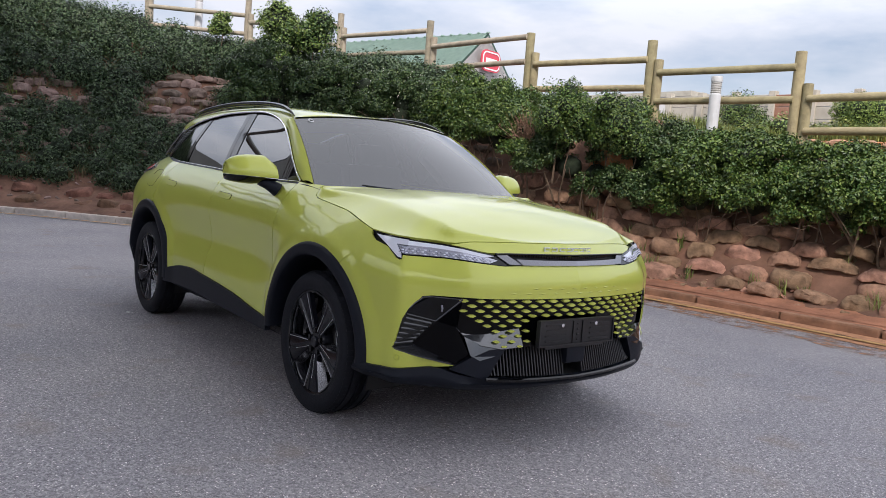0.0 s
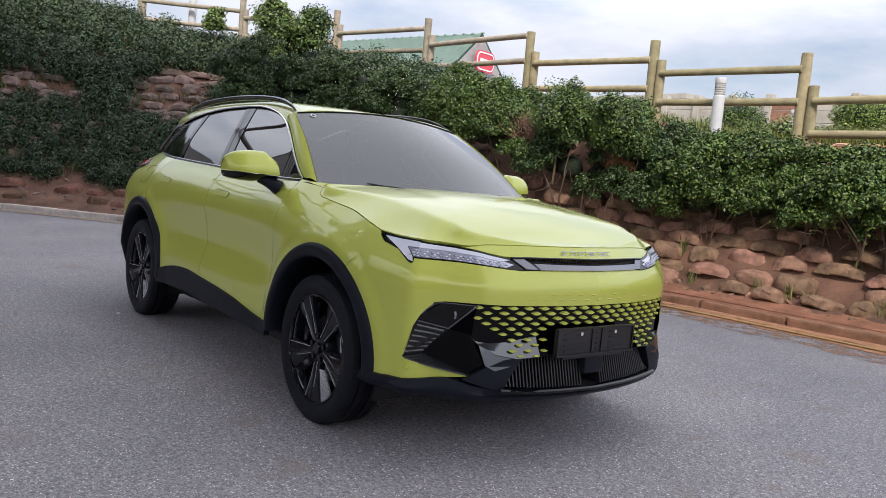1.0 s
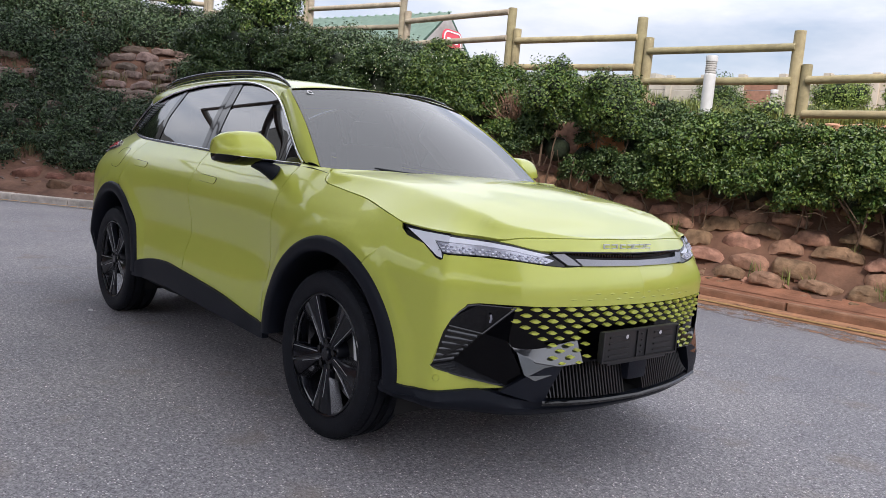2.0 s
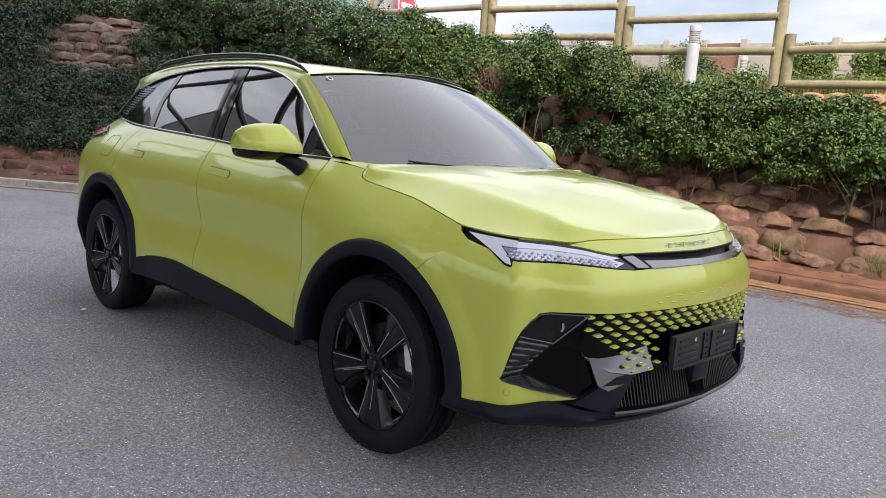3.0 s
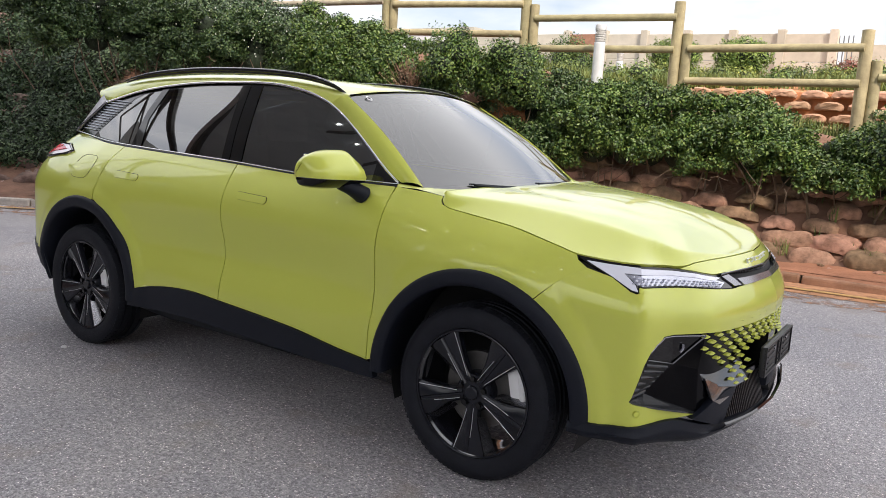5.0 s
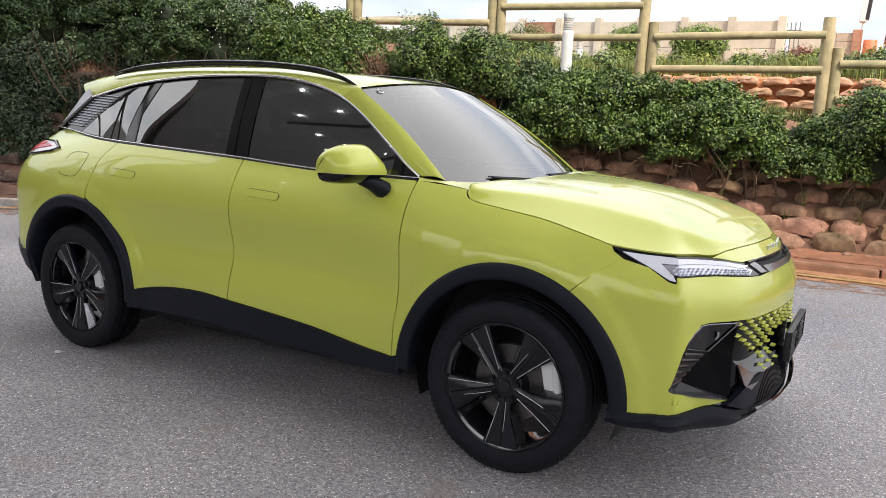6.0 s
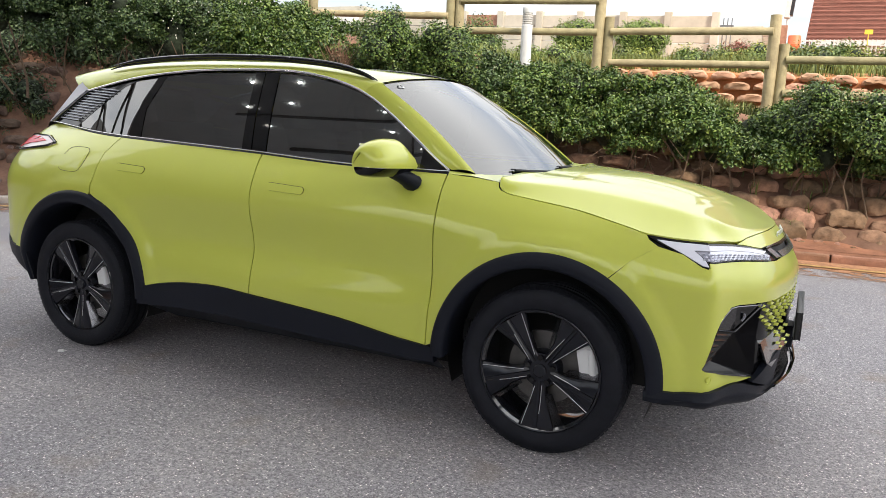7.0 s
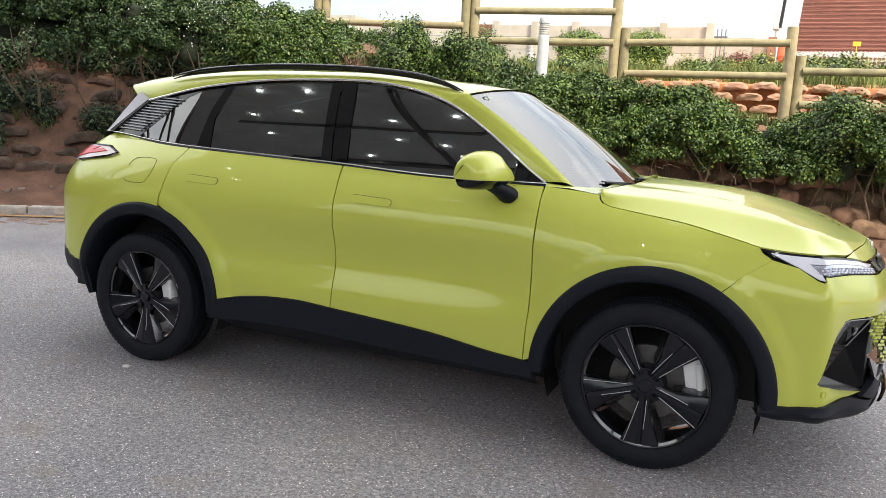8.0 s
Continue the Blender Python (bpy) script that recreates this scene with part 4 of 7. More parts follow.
for side in (-1, 1):
    # slanting strut between chin and face
    o = [(sy(.66), .398), (sy(.50), .345), (sy(.475), .405), (sy(.435), .47), (sy(.42), .492), (sy(.50), .486), (sy(.585), .452)]
    panel("corner_strut", o, flank, M_CLAD, car, "matt black slanting strut", step=0.03, side=side, out=0.022, depth=0.04)
    # polished shelf that faces the sky
    bm = bmesh.new()
    a = [flank(sy(.650), .583, -.022, side), flank(sy(.34), .590, -.018, side), flank(sy(.33), .497, .024, side), flank(sy(.445), .490, .026, side), flank(sy(.54), .505, .014, side), flank(sy(.605), .538, -.004, side)]
    f = bm.faces.new([bm.verts.new(p) for p in (a if side < 0 else a[::-1])])
    ex = bmesh.ops.extrude_face_region(bm, geom=[f])
    for v in ex["geom"]:
        if isinstance(v, bmesh.types.BMVert):
            v.co += Vector((-.03, 0, -.012))
    bmesh.ops.recalc_face_normals(bm, faces=bm.faces)
    bmesh.ops.bevel(bm, geom=list(bm.edges), offset=0.002, segments=1, affect="EDGES")
    part("gloss_shelf", bm, M_SHELF, car, "gloss black polished shelf")
    o = [(sy(.612), .545), (sy(.54), .510), (sy(.44), .494), (sy(.455), .462), (sy(.545), .440), (sy(.585), .462)]
    panel("shelf_face", o, lambda s_, z_, d_, side_: flank(s_, z_, d_ + .006 + .24 * (.525 - z_), side_), M_SHELF, car, "gloss black face below the shelf", step=.03, side=side, depth=.01)
    # corner vent: a pocket with the fog lamp on top, slats at the outer edge and a flat duct panel
    def corner(name, pts, mat, label, parent=car, back=(-.006, 0, 0)):
        bm = bmesh.new()
        f = bm.faces.new([bm.verts.new((x, side * y, z)) for x, y, z in pts])
        if f.normal.length < .5:
            f.normal_update()
        ex = bmesh.ops.extrude_face_region(bm, geom=[f])
        for v in ex["geom"]:
            if isinstance(v, bmesh.types.BMVert):
                v.co += Vector((back[0], side * back[1], back[2]))
        bmesh.ops.recalc_face_normals(bm, faces=bm.faces)
        return part(name, bm, mat, parent, label, smooth=0)

    e_low, e_top = flank(sx(2.000), .476, -.004, -1), flank(sy(.839), .632, -.004, -1)
    E0, E1_ = (e_low.x, -e_low.y, e_low.z), (e_top.x, -e_top.y, e_top.z)
    tr = flank(sy(.628), .710, -.003, -1)
    TR = (tr.x, -tr.y, tr.z)
    BR, SR = (2.094, .700, .600), (2.020, .772, .487)
    lr = flank(sy(.632), .414, -.002, -1)
    LR = (lr.x, -lr.y, lr.z)
    corner("vent_recess", [E0, SR, BR, E1_], M_PAINT_IN, "dark vent recess", back=(-.02, -.02, 0))
    corner("duct_panel", [TR, BR, SR, LR, (2.204, .585, .465), (2.176, .648, .585)], M_DUCT, "gloss black duct panel")
    corner("vent_ledge", [E0, (2.030, .843, .464), (2.085, .785, .448), (2.155, .700, .430), LR, SR], M_SHELF, "gloss grey ledge below the vent", back=(0, 0, -.006))
    def skin(s, z):
        p = flank(s, z, -.003, -1)
        return (p.x, -p.y, p.z)
    arch = [skin(sy(.821), .656), skin(sy(.798), .684), skin(sy(.779), .699), skin(sy(.772), .709), skin(sy(.74), .713)]
    fog = corner("fog_lamp", [E1_] + arch + [TR, BR], M_GLOSS, "dark smoked fog lamp")
    pts = [Vector((x + .003, side * (y + .002), z)) for x, y, z in arch + [TR]]
    tube("fog_edge", pts, .0022, M_SATIN, fog, "thin grey fog lamp edge", sides=6)
    pts = [Vector((x + .003, side * (y + .003), z)) for x, y, z in (Vector(E1_).lerp(Vector(BR), .08), BR, TR)]
    tube("fog_edge", pts, .004, M_SLAT, fog, "dark fog lamp edge", sides=6)
    fa, fb = Vector((2.128, side * .700, .678)), Vector((2.118, side * .690, .648))
    tube("lamp_mark", [fa, fa.lerp(fb, .5) + Vector((.004, 0, 0)), fb], .005, M_LENS, fog, "small grey lamp lens", sides=6)
    for k in range(6):
        f = (k + .6) / 6.4
        a = Vector(E0).lerp(Vector(E1_), f)
        b = Vector(SR).lerp(Vector(BR), f)
        bm = bmesh.new()
        rings = []
        for n in range(4):
            p = a.lerp(b, .10 + n / 3 * .84)
            ring = (p + Vector((.004, .002, .006)), p + Vector((.006, .003, 0)), p + Vector((.004, .002, -.006)), p + Vector((-.018, -.016, -.004)), p + Vector((-.018, -.016, .009)))
            rings.append([bm.verts.new((c.x, side * c.y, c.z)) for c in ring])
        for p, q in zip(rings, rings[1:]):
            for n in range(5):
                bm.faces.new((p[n], p[(n + 1) % 5], q[(n + 1) % 5], q[n]))
        bm.faces.new(rings[0])
        bm.faces.new(rings[-1][::-1])
        bmesh.ops.recalc_face_normals(bm, faces=bm.faces)
        part("vent_slat", bm, M_SLAT, car, "gloss dark vent slat", smooth=25)
    # parking sensor
    bm = bmesh.new()
    p = flank(sy(.856), .432, .001, side)
    lathe(bm, [(0.0, .0035), (.009, .0035), (.010, .001), (.0115, .001), (.0125, .003), (.0135, .0)], 20, cap=False)
    nrm = (flank(sy(.856), .432, .1, side) - p).normalized()
    bmesh.ops.transform(bm, matrix=Matrix.Translation(p) @ nrm.to_track_quat("Y", "Z").to_matrix().to_4x4(), verts=bm.verts)
    part("parking_sensor", bm, M_PAINT, car)

# intake: dark back, upright fins, centre camera block
bm = bmesh.new()
rings = [[bm.verts.new(flank(s, z, -.10 if z > .35 else -.02, side)) for z in (.335, .36, .50)] for s, side in
         [(sy(.52), -1), (sy(.4), -1), (sy(.2), -1), (S_END, -1), (sy(.2), 1), (sy(.4), 1), (sy(.52), 1)]]
for p, q in zip(rings, rings[1:]):
    for k in range(2):
        bm.faces.new((p[k], p[k + 1], q[k + 1], q[k]))
part("intake_back", bm, M_PAINT_IN, car, "dark intake opening")
for i in range(57):
    y = -.476 + .017 * i
    if abs(y) < .055:
        continue
    side = -1 if y < 0 else 1
    s = sy(abs(y))
    low = .350 + .02 * (abs(y) / .5) ** 2
    high = min(.492, .492 - max(0, abs(y) - .43) * 1.6)
    bm = bmesh.new()
    p, q = flank(s, low, .014, side), flank(s, high, -.030, side)
    d = flank(s, low, -.06, side) - p
    a = [p, q, q + d * .6, p + d]
    quad = [bm.verts.new(c + Vector((0, dy, 0))) for dy in (-.0035, .0035) for c in a]
    for f in ((0, 1, 2, 3), (7, 6, 5, 4), (0, 4, 5, 1), (1, 5, 6, 2), (2, 6, 7, 3), (3, 7, 4, 0)):
        bm.faces.new([quad[j] for j in f])
    bmesh.ops.recalc_face_normals(bm, faces=bm.faces)
    part("intake_fin", bm, M_FIN, car, smooth=0)
bm = bmesh.new()
box(bm, (.06, .13, .11), Matrix.Translation((2.285, 0, .455)), bevel=.018)
part("radar_cover", bm, M_CLAD, car, "matt black centre block")

# number plate holder, blank
bm = bmesh.new()
box(bm, (.022, .515, .125), Matrix.Translation((2.325, -.03, .562)), bevel=.008)
plate = part("plate_holder", bm, M_PLATE, car, "blank black number plate holder")
for y in (-.28, .22, -.03):
    for z in (.60, .575, .55, .525):
        bm = bmesh.new()
        box(bm, (.006, .13 if y != -.03 else .012, .007), Matrix.Translation((2.338, y + (.10 if y < -.1 else -.10 if y > .1 else 0), z)), bevel=.002)
        part("rib", bm, M_PLATE, plate)
for y, z, w, h in ((-.03, .621, .505, .008), (-.03, .503, .505, .008), (-.2835, .562, .008, .125), (.2235, .562, .008, .125), (-.062, .562, .006, .108), (.002, .562, .006, .108)):
    bm = bmesh.new()
    box(bm, (.008, w, h), Matrix.Translation((2.338, y, z)), bevel=.002)
    part("rim", bm, M_PLATE, plate)
for y in (-.14, .09):
    bm = bmesh.new()
    rod(bm, (2.334, y, .598), (2.344, y, .598), .009, sides=10)
    part("screw", bm, M_CHROME, plate, "bright plate screw")
bm = bmesh.new()
box(bm, (.02, .40, .018), Matrix.Translation((2.318, -.03, .492)), bevel=.005)
part("bracket", bm, M_PLATE, plate)

# body-coloured studs of the mesh, larger towards the top and the middle
def stud(y, z, w, h, mat, lift=0.0):
    side = -1 if y < 0 else 1
    s = sy(abs(y))
    c = flank(s, z, -.008 + lift, side)
    ty = (flank(s - .01, z, -.008 + lift, side) - c)
    ty = ty.normalized() if ty.length > 1e-6 else Vector((0, 1, 0))
    nn = (flank(s, z, .1, side) - c).normalized()
    up = nn.cross(ty).normalized()
    bm = bmesh.new()
    ring0 = [c + ty * w * a + up * h * b for a, b in ((1, 0), (.35, .9), (-.35, .9), (-1, 0), (-.35, -.9), (.35, -.9))]
    lo = [bm.verts.new(p - nn * .006) for p in ring0]
    hi = [bm.verts.new(c + (p - c) * .82 + nn * .007) for p in ring0]
    for i in range(6):
        j = (i + 1) % 6
        bm.faces.new((lo[i], lo[j], hi[j], hi[i]))
    bm.faces.new(hi)
    bmesh.ops.recalc_face_normals(bm, faces=bm.faces)
    part("grille_stud", bm, mat, car, smooth=0)


for row in range(10):
    z = .704 - .0225 * row
    pitch = .078
    for i in range(-10, 11):
        y = (i + (.5 if row % 2 else 0)) * pitch
        reach = .66 - .018 * row if row < 5 else .60 - .032 * (row - 4)
        if abs(y) > reach or (row > 2 and -.31 < y < .25 and z < .632):
            continue
        k = (1 - row / 13) * (1 - .35 * (abs(y) / .66) ** 2)
        stud(y, z, .030 * (.52 + .48 * k), .0090 * (.50 + .60 * k), M_PAINT, .026 if (z < .545 and abs(y) > .31) else .012 if (z < .57 and abs(y) > .31) else 0)
for row in range(2):
    for i in range(-6, 7):
        y = (i + (.5 if row % 2 else 0)) * .078
        side = -1 if y < 0 else 1
        if abs(y) > .44 - .10 * row:
            continue
        bm = bmesh.new()
        s = sy(abs(y))
        c = flank(s, .742 + .022 * row, 0, side)
        ty = (flank(s - .02, .742 + .022 * row, 0, side) - c).normalized()
        nn = (flank(s, .742 + .022 * row, .1, side) - c).normalized()
        up = nn.cross(ty).normalized()
        w, h = .020, .0042
        pts = [c + ty * w + nn * .002, c + up * h + nn * .002, c - ty * w + nn * .002, c - up * h + nn * .002]
        mid = bm.verts.new(c + nn * .0042)
        vs = [bm.verts.new(p) for p in pts]
        for a in range(4):
            bm.faces.new((vs[a], vs[(a + 1) % 4], mid))
        bmesh.ops.recalc_face_normals(bm, faces=bm.faces)
        part("embossed_diamond", bm, M_PAINT, car, smooth=0)

# headlamps, slit and bright bar
for side in (-1, 1):
    o = [(sx(1.750), .974), (sx(1.88), .962), (sx(2.02), .958), (sy(.72), .944), (sy(.60), .928), (sy(.50), .912), (sy(.46), .907), (sy(.40), .868), (sy(.42), .862), (sy(.5), .867), (sy(.6), .876), (sy(.70), .883), (sy(.845), .886), (sx(2.002), .888), (sx(2.005), .870), (sx(1.996), .867), (sx(1.972), .872), (sx(1.88), .915)]
    lamp = panel("headlamp", o, flank, M_GLOSS, car, "slim headlamp with a white L-shaped light guide", step=0.028, side=side, out=-.004, depth=.01)
    o = [(sx(1.800), .960), (sx(1.88), .955), (sx(2.02), .951), (sy(.72), .937), (sy(.60), .922), (sy(.47), .902), (sy(.52), .896), (sy(.62), .911), (sy(.74), .924), (sy(.853), .930), (sx(1.940), .930), (sx(1.986), .894), (sx(2.000), .873), (sx(1.975), .877), (sx(1.90), .916)]
    panel("light_guide", o, flank, M_DRL, lamp, "white light guide", step=0.02, side=side, out=.002, depth=.006)
    o = [(sx(1.946), .926), (sy(.853), .927), (sy(.74), .922), (sy(.62), .911), (sy(.5), .895), (sy(.455), .884), (sy(.5), .871), (sy(.62), .881), (sy(.72), .888), (sy(.853), .891), (sx(1.992), .893)]
    panel("lens_panel", o, flank, M_LENS, lamp, "row of small grey lenses", step=0.02, side=side, out=-.001, depth=.005)
    s0, s1 = sx(1.978), sy(.485)
    for k in range(22):
        for r in range(3):
            f = (k + .5 * (r % 2)) / 22
            c = flank(s0 + (s1 - s0) * f, .909 - .027 * f ** 1.3 + (r - 1) * (.0100 - .004 * f), .002, side)
            bm = bmesh.new()
            box(bm, (.008, .011, .005), Matrix.Translation(c), bevel=.0015)
            part("lens", bm, M_DRL if (k + r) % 2 else M_LENS, lamp, smooth=0)
    o = [(sy(.455), .906), (sy(.40), .869), (sy(.33), .868), (sy(.40), .909)]
    panel("wing_trim", o, flank, M_SATIN, car, "dark grey wing beside the slit", step=0.03, side=side, out=.004, depth=.01)
    o = [(sy(.42), .913), (sy(.2), .908), (S_END, .906), (S_END, .888), (sy(.2), .889), (sy(.37), .893)]
    panel("grille_slit", o, flank, M_PAINT_IN, car, "black mesh slit", step=0.03, side=side, out=-.02, depth=.0)
    o = [(sy(.36), .893), (sy(.2), .890), (S_END, .889), (S_END, .868), (sy(.2), .868), (sy(.33), .868)]
    panel("bright_bar", o, flank, M_SATIN, car, "satin grey bar below the slit", step=0.03, side=side, out=.010, depth=.02)
    pts = [flank(sy(y), z, .004, side) for y, z in ((.0001, .9135), (.2, .9142), (.4, .9135), (.46, .911))]
    tube("slit_edge", pts, .0045, M_GLOSS, car)
for i in range(50):
    y = -.40 + .0163 * i
    side = -1 if y < 0 else 1
    c = flank(sy(abs(y)), .899 + .012 * (y / .4) ** 2, -.012, side)
    bm = bmesh.new()
    box(bm, (.008, .008, .012), Matrix.Translation(c), bevel=.002)
    part("slit_stud", bm, M_GLOSS, car, smooth=0)

# ---- hood ----
CREST = curve([1.0, 1.1, 1.25, 1.5, 1.65, 1.8, 1.92, 2.0, 2.08, 2.14, 2.2], [1.156, 1.158, 1.160, 1.150, 1.131, 1.098, 1.060, 1.030, .995, .972, .962])
HOOD_EDGE = [(sx(1.092), 1.127), (sx(1.098), 1.110), (sx(1.112), 1.097), (sx(1.15), 1.084), (sx(1.28), 1.066), (sx(1.45), 1.043), (sx(1.60), 1.015), (sx(1.70), .993), (sx(1.76), .979), (sx(1.88), .969),
             (sx(2.02), .965), (sy(.74), .957), (sy(.685), .951), (sy(.64), .955), (sy(.58), .960), (sy(.45), .9635), (sy(.3), .965), (sy(.15), .966), (S_END, .966)]
edge_line = spline([tuple(flank(a, b, .0015)) for a, b in HOOD_EDGE], 90)
edge_s = np.linspace(0, 1, 90)
nose_x = edge_line[-1][0]


HOOD_CREST = curve([0, .03, .12, .25, .37, .45, .56, .62, .8, 1.0], [.985, .955, .875, .81, .765, .78, .83, .92, .96, .96])
HOOD_DROP = curve([0, .25, .37, .45, .6, 1.0], [.38, .36, .30, .26, .20, .10])


def hood_at(t, q):
    """t 0..1 along the hood's edge from the screen to the nose, q -1..1 across."""
    b = np.array([np.interp(t, edge_s, edge_line[:, k]) for k in range(3)])
    k = abs(q)
    back = 1.17
    cx = back + (nose_x - back) * (1 - (1 - t) ** 1.12)
    x = cx + (b[0] - cx) * k ** 2.2
    y = b[1] * -q
    zc = CREST(x)
    lift = max(0.0, zc - b[2])
    # a gently crowned top, a crisp crest that leaves the edge at the screen and meets it again at the nose, then a straight fall
    kc = HOOD_CREST(t)
    drop = HOOD_DROP(t)
    fall = (1 - drop) * ((1 - k) / (1 - kc)) ** 1.04
    crown = 1 - drop * (k / kc) ** 2.2
    z = b[2] + lift * .5 * (crown + fall - math.sqrt((crown - fall) ** 2 + .0015))
    fade = max(0.0, min(1.0, (2.0 - x) / .5)) * min(1.0, lift / .03)
    ridge = -.6 * math.exp(-((k - .46) / .10) ** 2)
    return Vector((x, y, z + .008 * ridge * fade))


bm = bmesh.new()
grid = []
for j in range(81):
    q = -1 + 2 * j / 80
    q = math.copysign(1 - (1 - abs(q)) ** 1.4, q)
    grid.append([bm.verts.new(hood_at(i / 60, q)) for i in range(61)])
for p, r in zip(grid, grid[1:]):
    for i in range(60):
        bm.faces.new((p[i], p[i + 1], r[i + 1], r[i]))
bmesh.ops.remove_doubles(bm, verts=bm.verts, dist=.0004)
bmesh.ops.recalc_face_normals(bm, faces=bm.faces)
bm.normal_update()
if sum(f.normal.z for f in bm.faces) < 0:
    bmesh.ops.reverse_faces(bm, faces=bm.faces)
border = [e for e in bm.edges if e.is_boundary]
made = bmesh.ops.extrude_edge_only(bm, edges=border)
for v in made["geom"]:
    if isinstance(v, bmesh.types.BMVert):
        v.co += Vector((-.010 if v.co.x > 1.9 else .004, -.008 * math.copysign(1, v.co.y) if abs(v.co.y) > .5 else 0, -.014))
hood = part("hood", bm, M_PAINT, car, smooth=35)

for i in range(7):
    y = -.150 + .050 * i
    c = flank(sy(abs(y) + 1e-4), .938, .004, -1 if y < 0 else 1)
    bm = bmesh.new()
    box(bm, (.007, .038, .005), Matrix.Translation(c + Vector((0, 0, .0075))), bevel=.001)
    box(bm, (.007, .038, .005), Matrix.Translation(c - Vector((0, 0, .0075))), bevel=.001)
    box(bm, (.007, .006, .018), Matrix.Translation(c + Vector((0, -.015 + .030 * (i % 2), 0))), bevel=.001)
    part("badge_mark", bm, M_BADGE, car, "small bright badge block", smooth=0)

# ---- windscreen, roof, pillars ----
WS_BOT, WS_TOP = Vector((.965, -.748, 1.146)), Vector((.388, -.612, 1.534))


def screen(q, v, out=0.0):
    """Windscreen: q -1..1 across, v 0 bottom .. 1 top."""
    a = Vector((WS_BOT.x + .145 * (1 - q * q), WS_BOT.y * -q, WS_BOT.z - .018 * (1 - q * q)))
    b = Vector((WS_TOP.x + .062 * (1 - q * q), WS_TOP.y * -q, WS_TOP.z + .050 * (1 - q * q)))
    p = a * (1 - v) + b * v
    bulge = .022 * math.sin(math.pi * v) + out
    return p + Vector((.55, 0, .83)) * bulge


def screen_mesh(name, q0, q1, v0, v1, mat, label, out=0.0, nq=24, nv=12, parent=None):
    bm = bmesh.new()
    g = [[bm.verts.new(screen(q0 + (q1 - q0) * j / nq, v0 + (v1 - v0) * i / nv, out)) for i in range(nv + 1)] for j in range(nq + 1)]
    for p, r in zip(g, g[1:]):
        for i in range(nv):
            bm.faces.new((p[i], r[i], r[i + 1], p[i + 1]))
    return part(name, bm, mat, parent or car, label)


ws = screen_mesh("windscreen", -1, 1, 0, 1, M_SCREEN_GLASS, "grey tinted windscreen")
screen_mesh("screen_band", -.985, .985, 0.0, .035, M_GLOSS, "black lower screen band", -.004, parent=ws)
screen_mesh("screen_band", -.985, .985, .975, 1.0, M_GLOSS, "black upper screen band", -.004, parent=ws)
screen_mesh("screen_band", -1.0, -.965, 0.0, 1.0, M_GLOSS, "black side screen band", -.004, 4, 12, parent=ws)
screen_mesh("screen_band", .965, 1.0, 0.0, 1.0, M_GLOSS, "black side screen band", -.004, 4, 12, parent=ws)
screen_mesh("sensor_patch", -.16, .16, .86, .975, M_GLOSS, "dark mirror sensor patch", -.004, 8, 4, parent=ws)
bm = bmesh.new()
lathe(bm, [(.012, 0), (.019, 0), (.019, .001), (.012, .001)], 20)
st_p = screen(-.845, .935, .003)
bmesh.ops.transform(bm, matrix=Matrix.Translation(st_p) @ Vector((.55, 0, .83)).to_track_quat("Y", "Z").to_matrix().to_4x4(), verts=bm.verts)
part("screen_sticker", bm, M_SIGN_WHITE, ws, "small pale round sticker")

DLO_TOP = [(.845, 1.150), (.771, 1.198), (.643, 1.288), (.491, 1.386), (.334, 1.470), (.155, 1.530), (-.067, 1.569), (-.291, 1.581), (-.641, 1.576), (-.886, 1.561), (-1.208, 1.521), (-1.463, 1.468), (-1.607, 1.436), (-1.74, 1.34), (-1.86, 1.252)]
dlo_fine = spline(DLO_TOP[:13], 60)
dlo_z = curve(dlo_fine[::-1, 0], dlo_fine[::-1, 1])
ROOF_Z = curve([-2.0, -1.85, -1.7, -1.3, -.8, -.3, .1, .3, .46], [1.536, 1.568, 1.600, 1.636, 1.650, 1.645, 1.622, 1.605, 1.584])

# roof skin: from one window line over to the other
bm = bmesh.new()
grid = []
stations = list(np.linspace(-1.73, .40, 46))
NSEC = 40


def roof_section(x, q):
    """q -1..1 from the right window line over the roof to the left."""
    z0 = dlo_z(x) + .012 if x > -1.6 else dlo_z(-1.6) + .012 + (-1.6 - x) * .12
    e = house(x, z0, 0.0)
    y0 = abs(e.y)
    zc = ROOF_Z(x)
    k = abs(q)
    # cubic: window line, up the cant rail, over to the middle
    t = 1 - k
    p0, p1, p2, p3 = (y0, z0), (y0 - .030, z0 + (zc - z0) * .92), (y0 - .17, zc + .003), (0, zc)
    b0, b1, b2, b3 = (1 - t) ** 3, 3 * t * (1 - t) ** 2, 3 * t * t * (1 - t), t ** 3
    return Vector((x, math.copysign(b0 * p0[0] + b1 * p1[0] + b2 * p2[0] + b3 * p3[0], q), b0 * p0[1] + b1 * p1[1] + b2 * p2[1] + b3 * p3[1]))


for x in stations:
    row = []
    for j in range(NSEC + 1):
        q = -1 + 2 * j / NSEC
        q = math.copysign(abs(q) ** .7, q)
        front = .40 + .058 * (1 - q * q) if abs(q) < .995 else .40
        xx = x if x < .1 else .1 + (x - .1) * (front - .1) / (.40 - .1)
        if x < -1.4:
            xx = -1.4 + (x + 1.4) * (1 + .55 * (1 - abs(q) ** 4))
        p = roof_section(xx, q if abs(q) > 1e-6 else 1e-6)
        if x > .05:
            w = ((x - .05) / .35) ** 2
            qq = p.y / .612
            if abs(qq) < 1:
                p = p.lerp(screen(qq, 1.0) + Vector((.004, 0, .005)), w)
        row.append(bm.verts.new(p))
    grid.append(row)
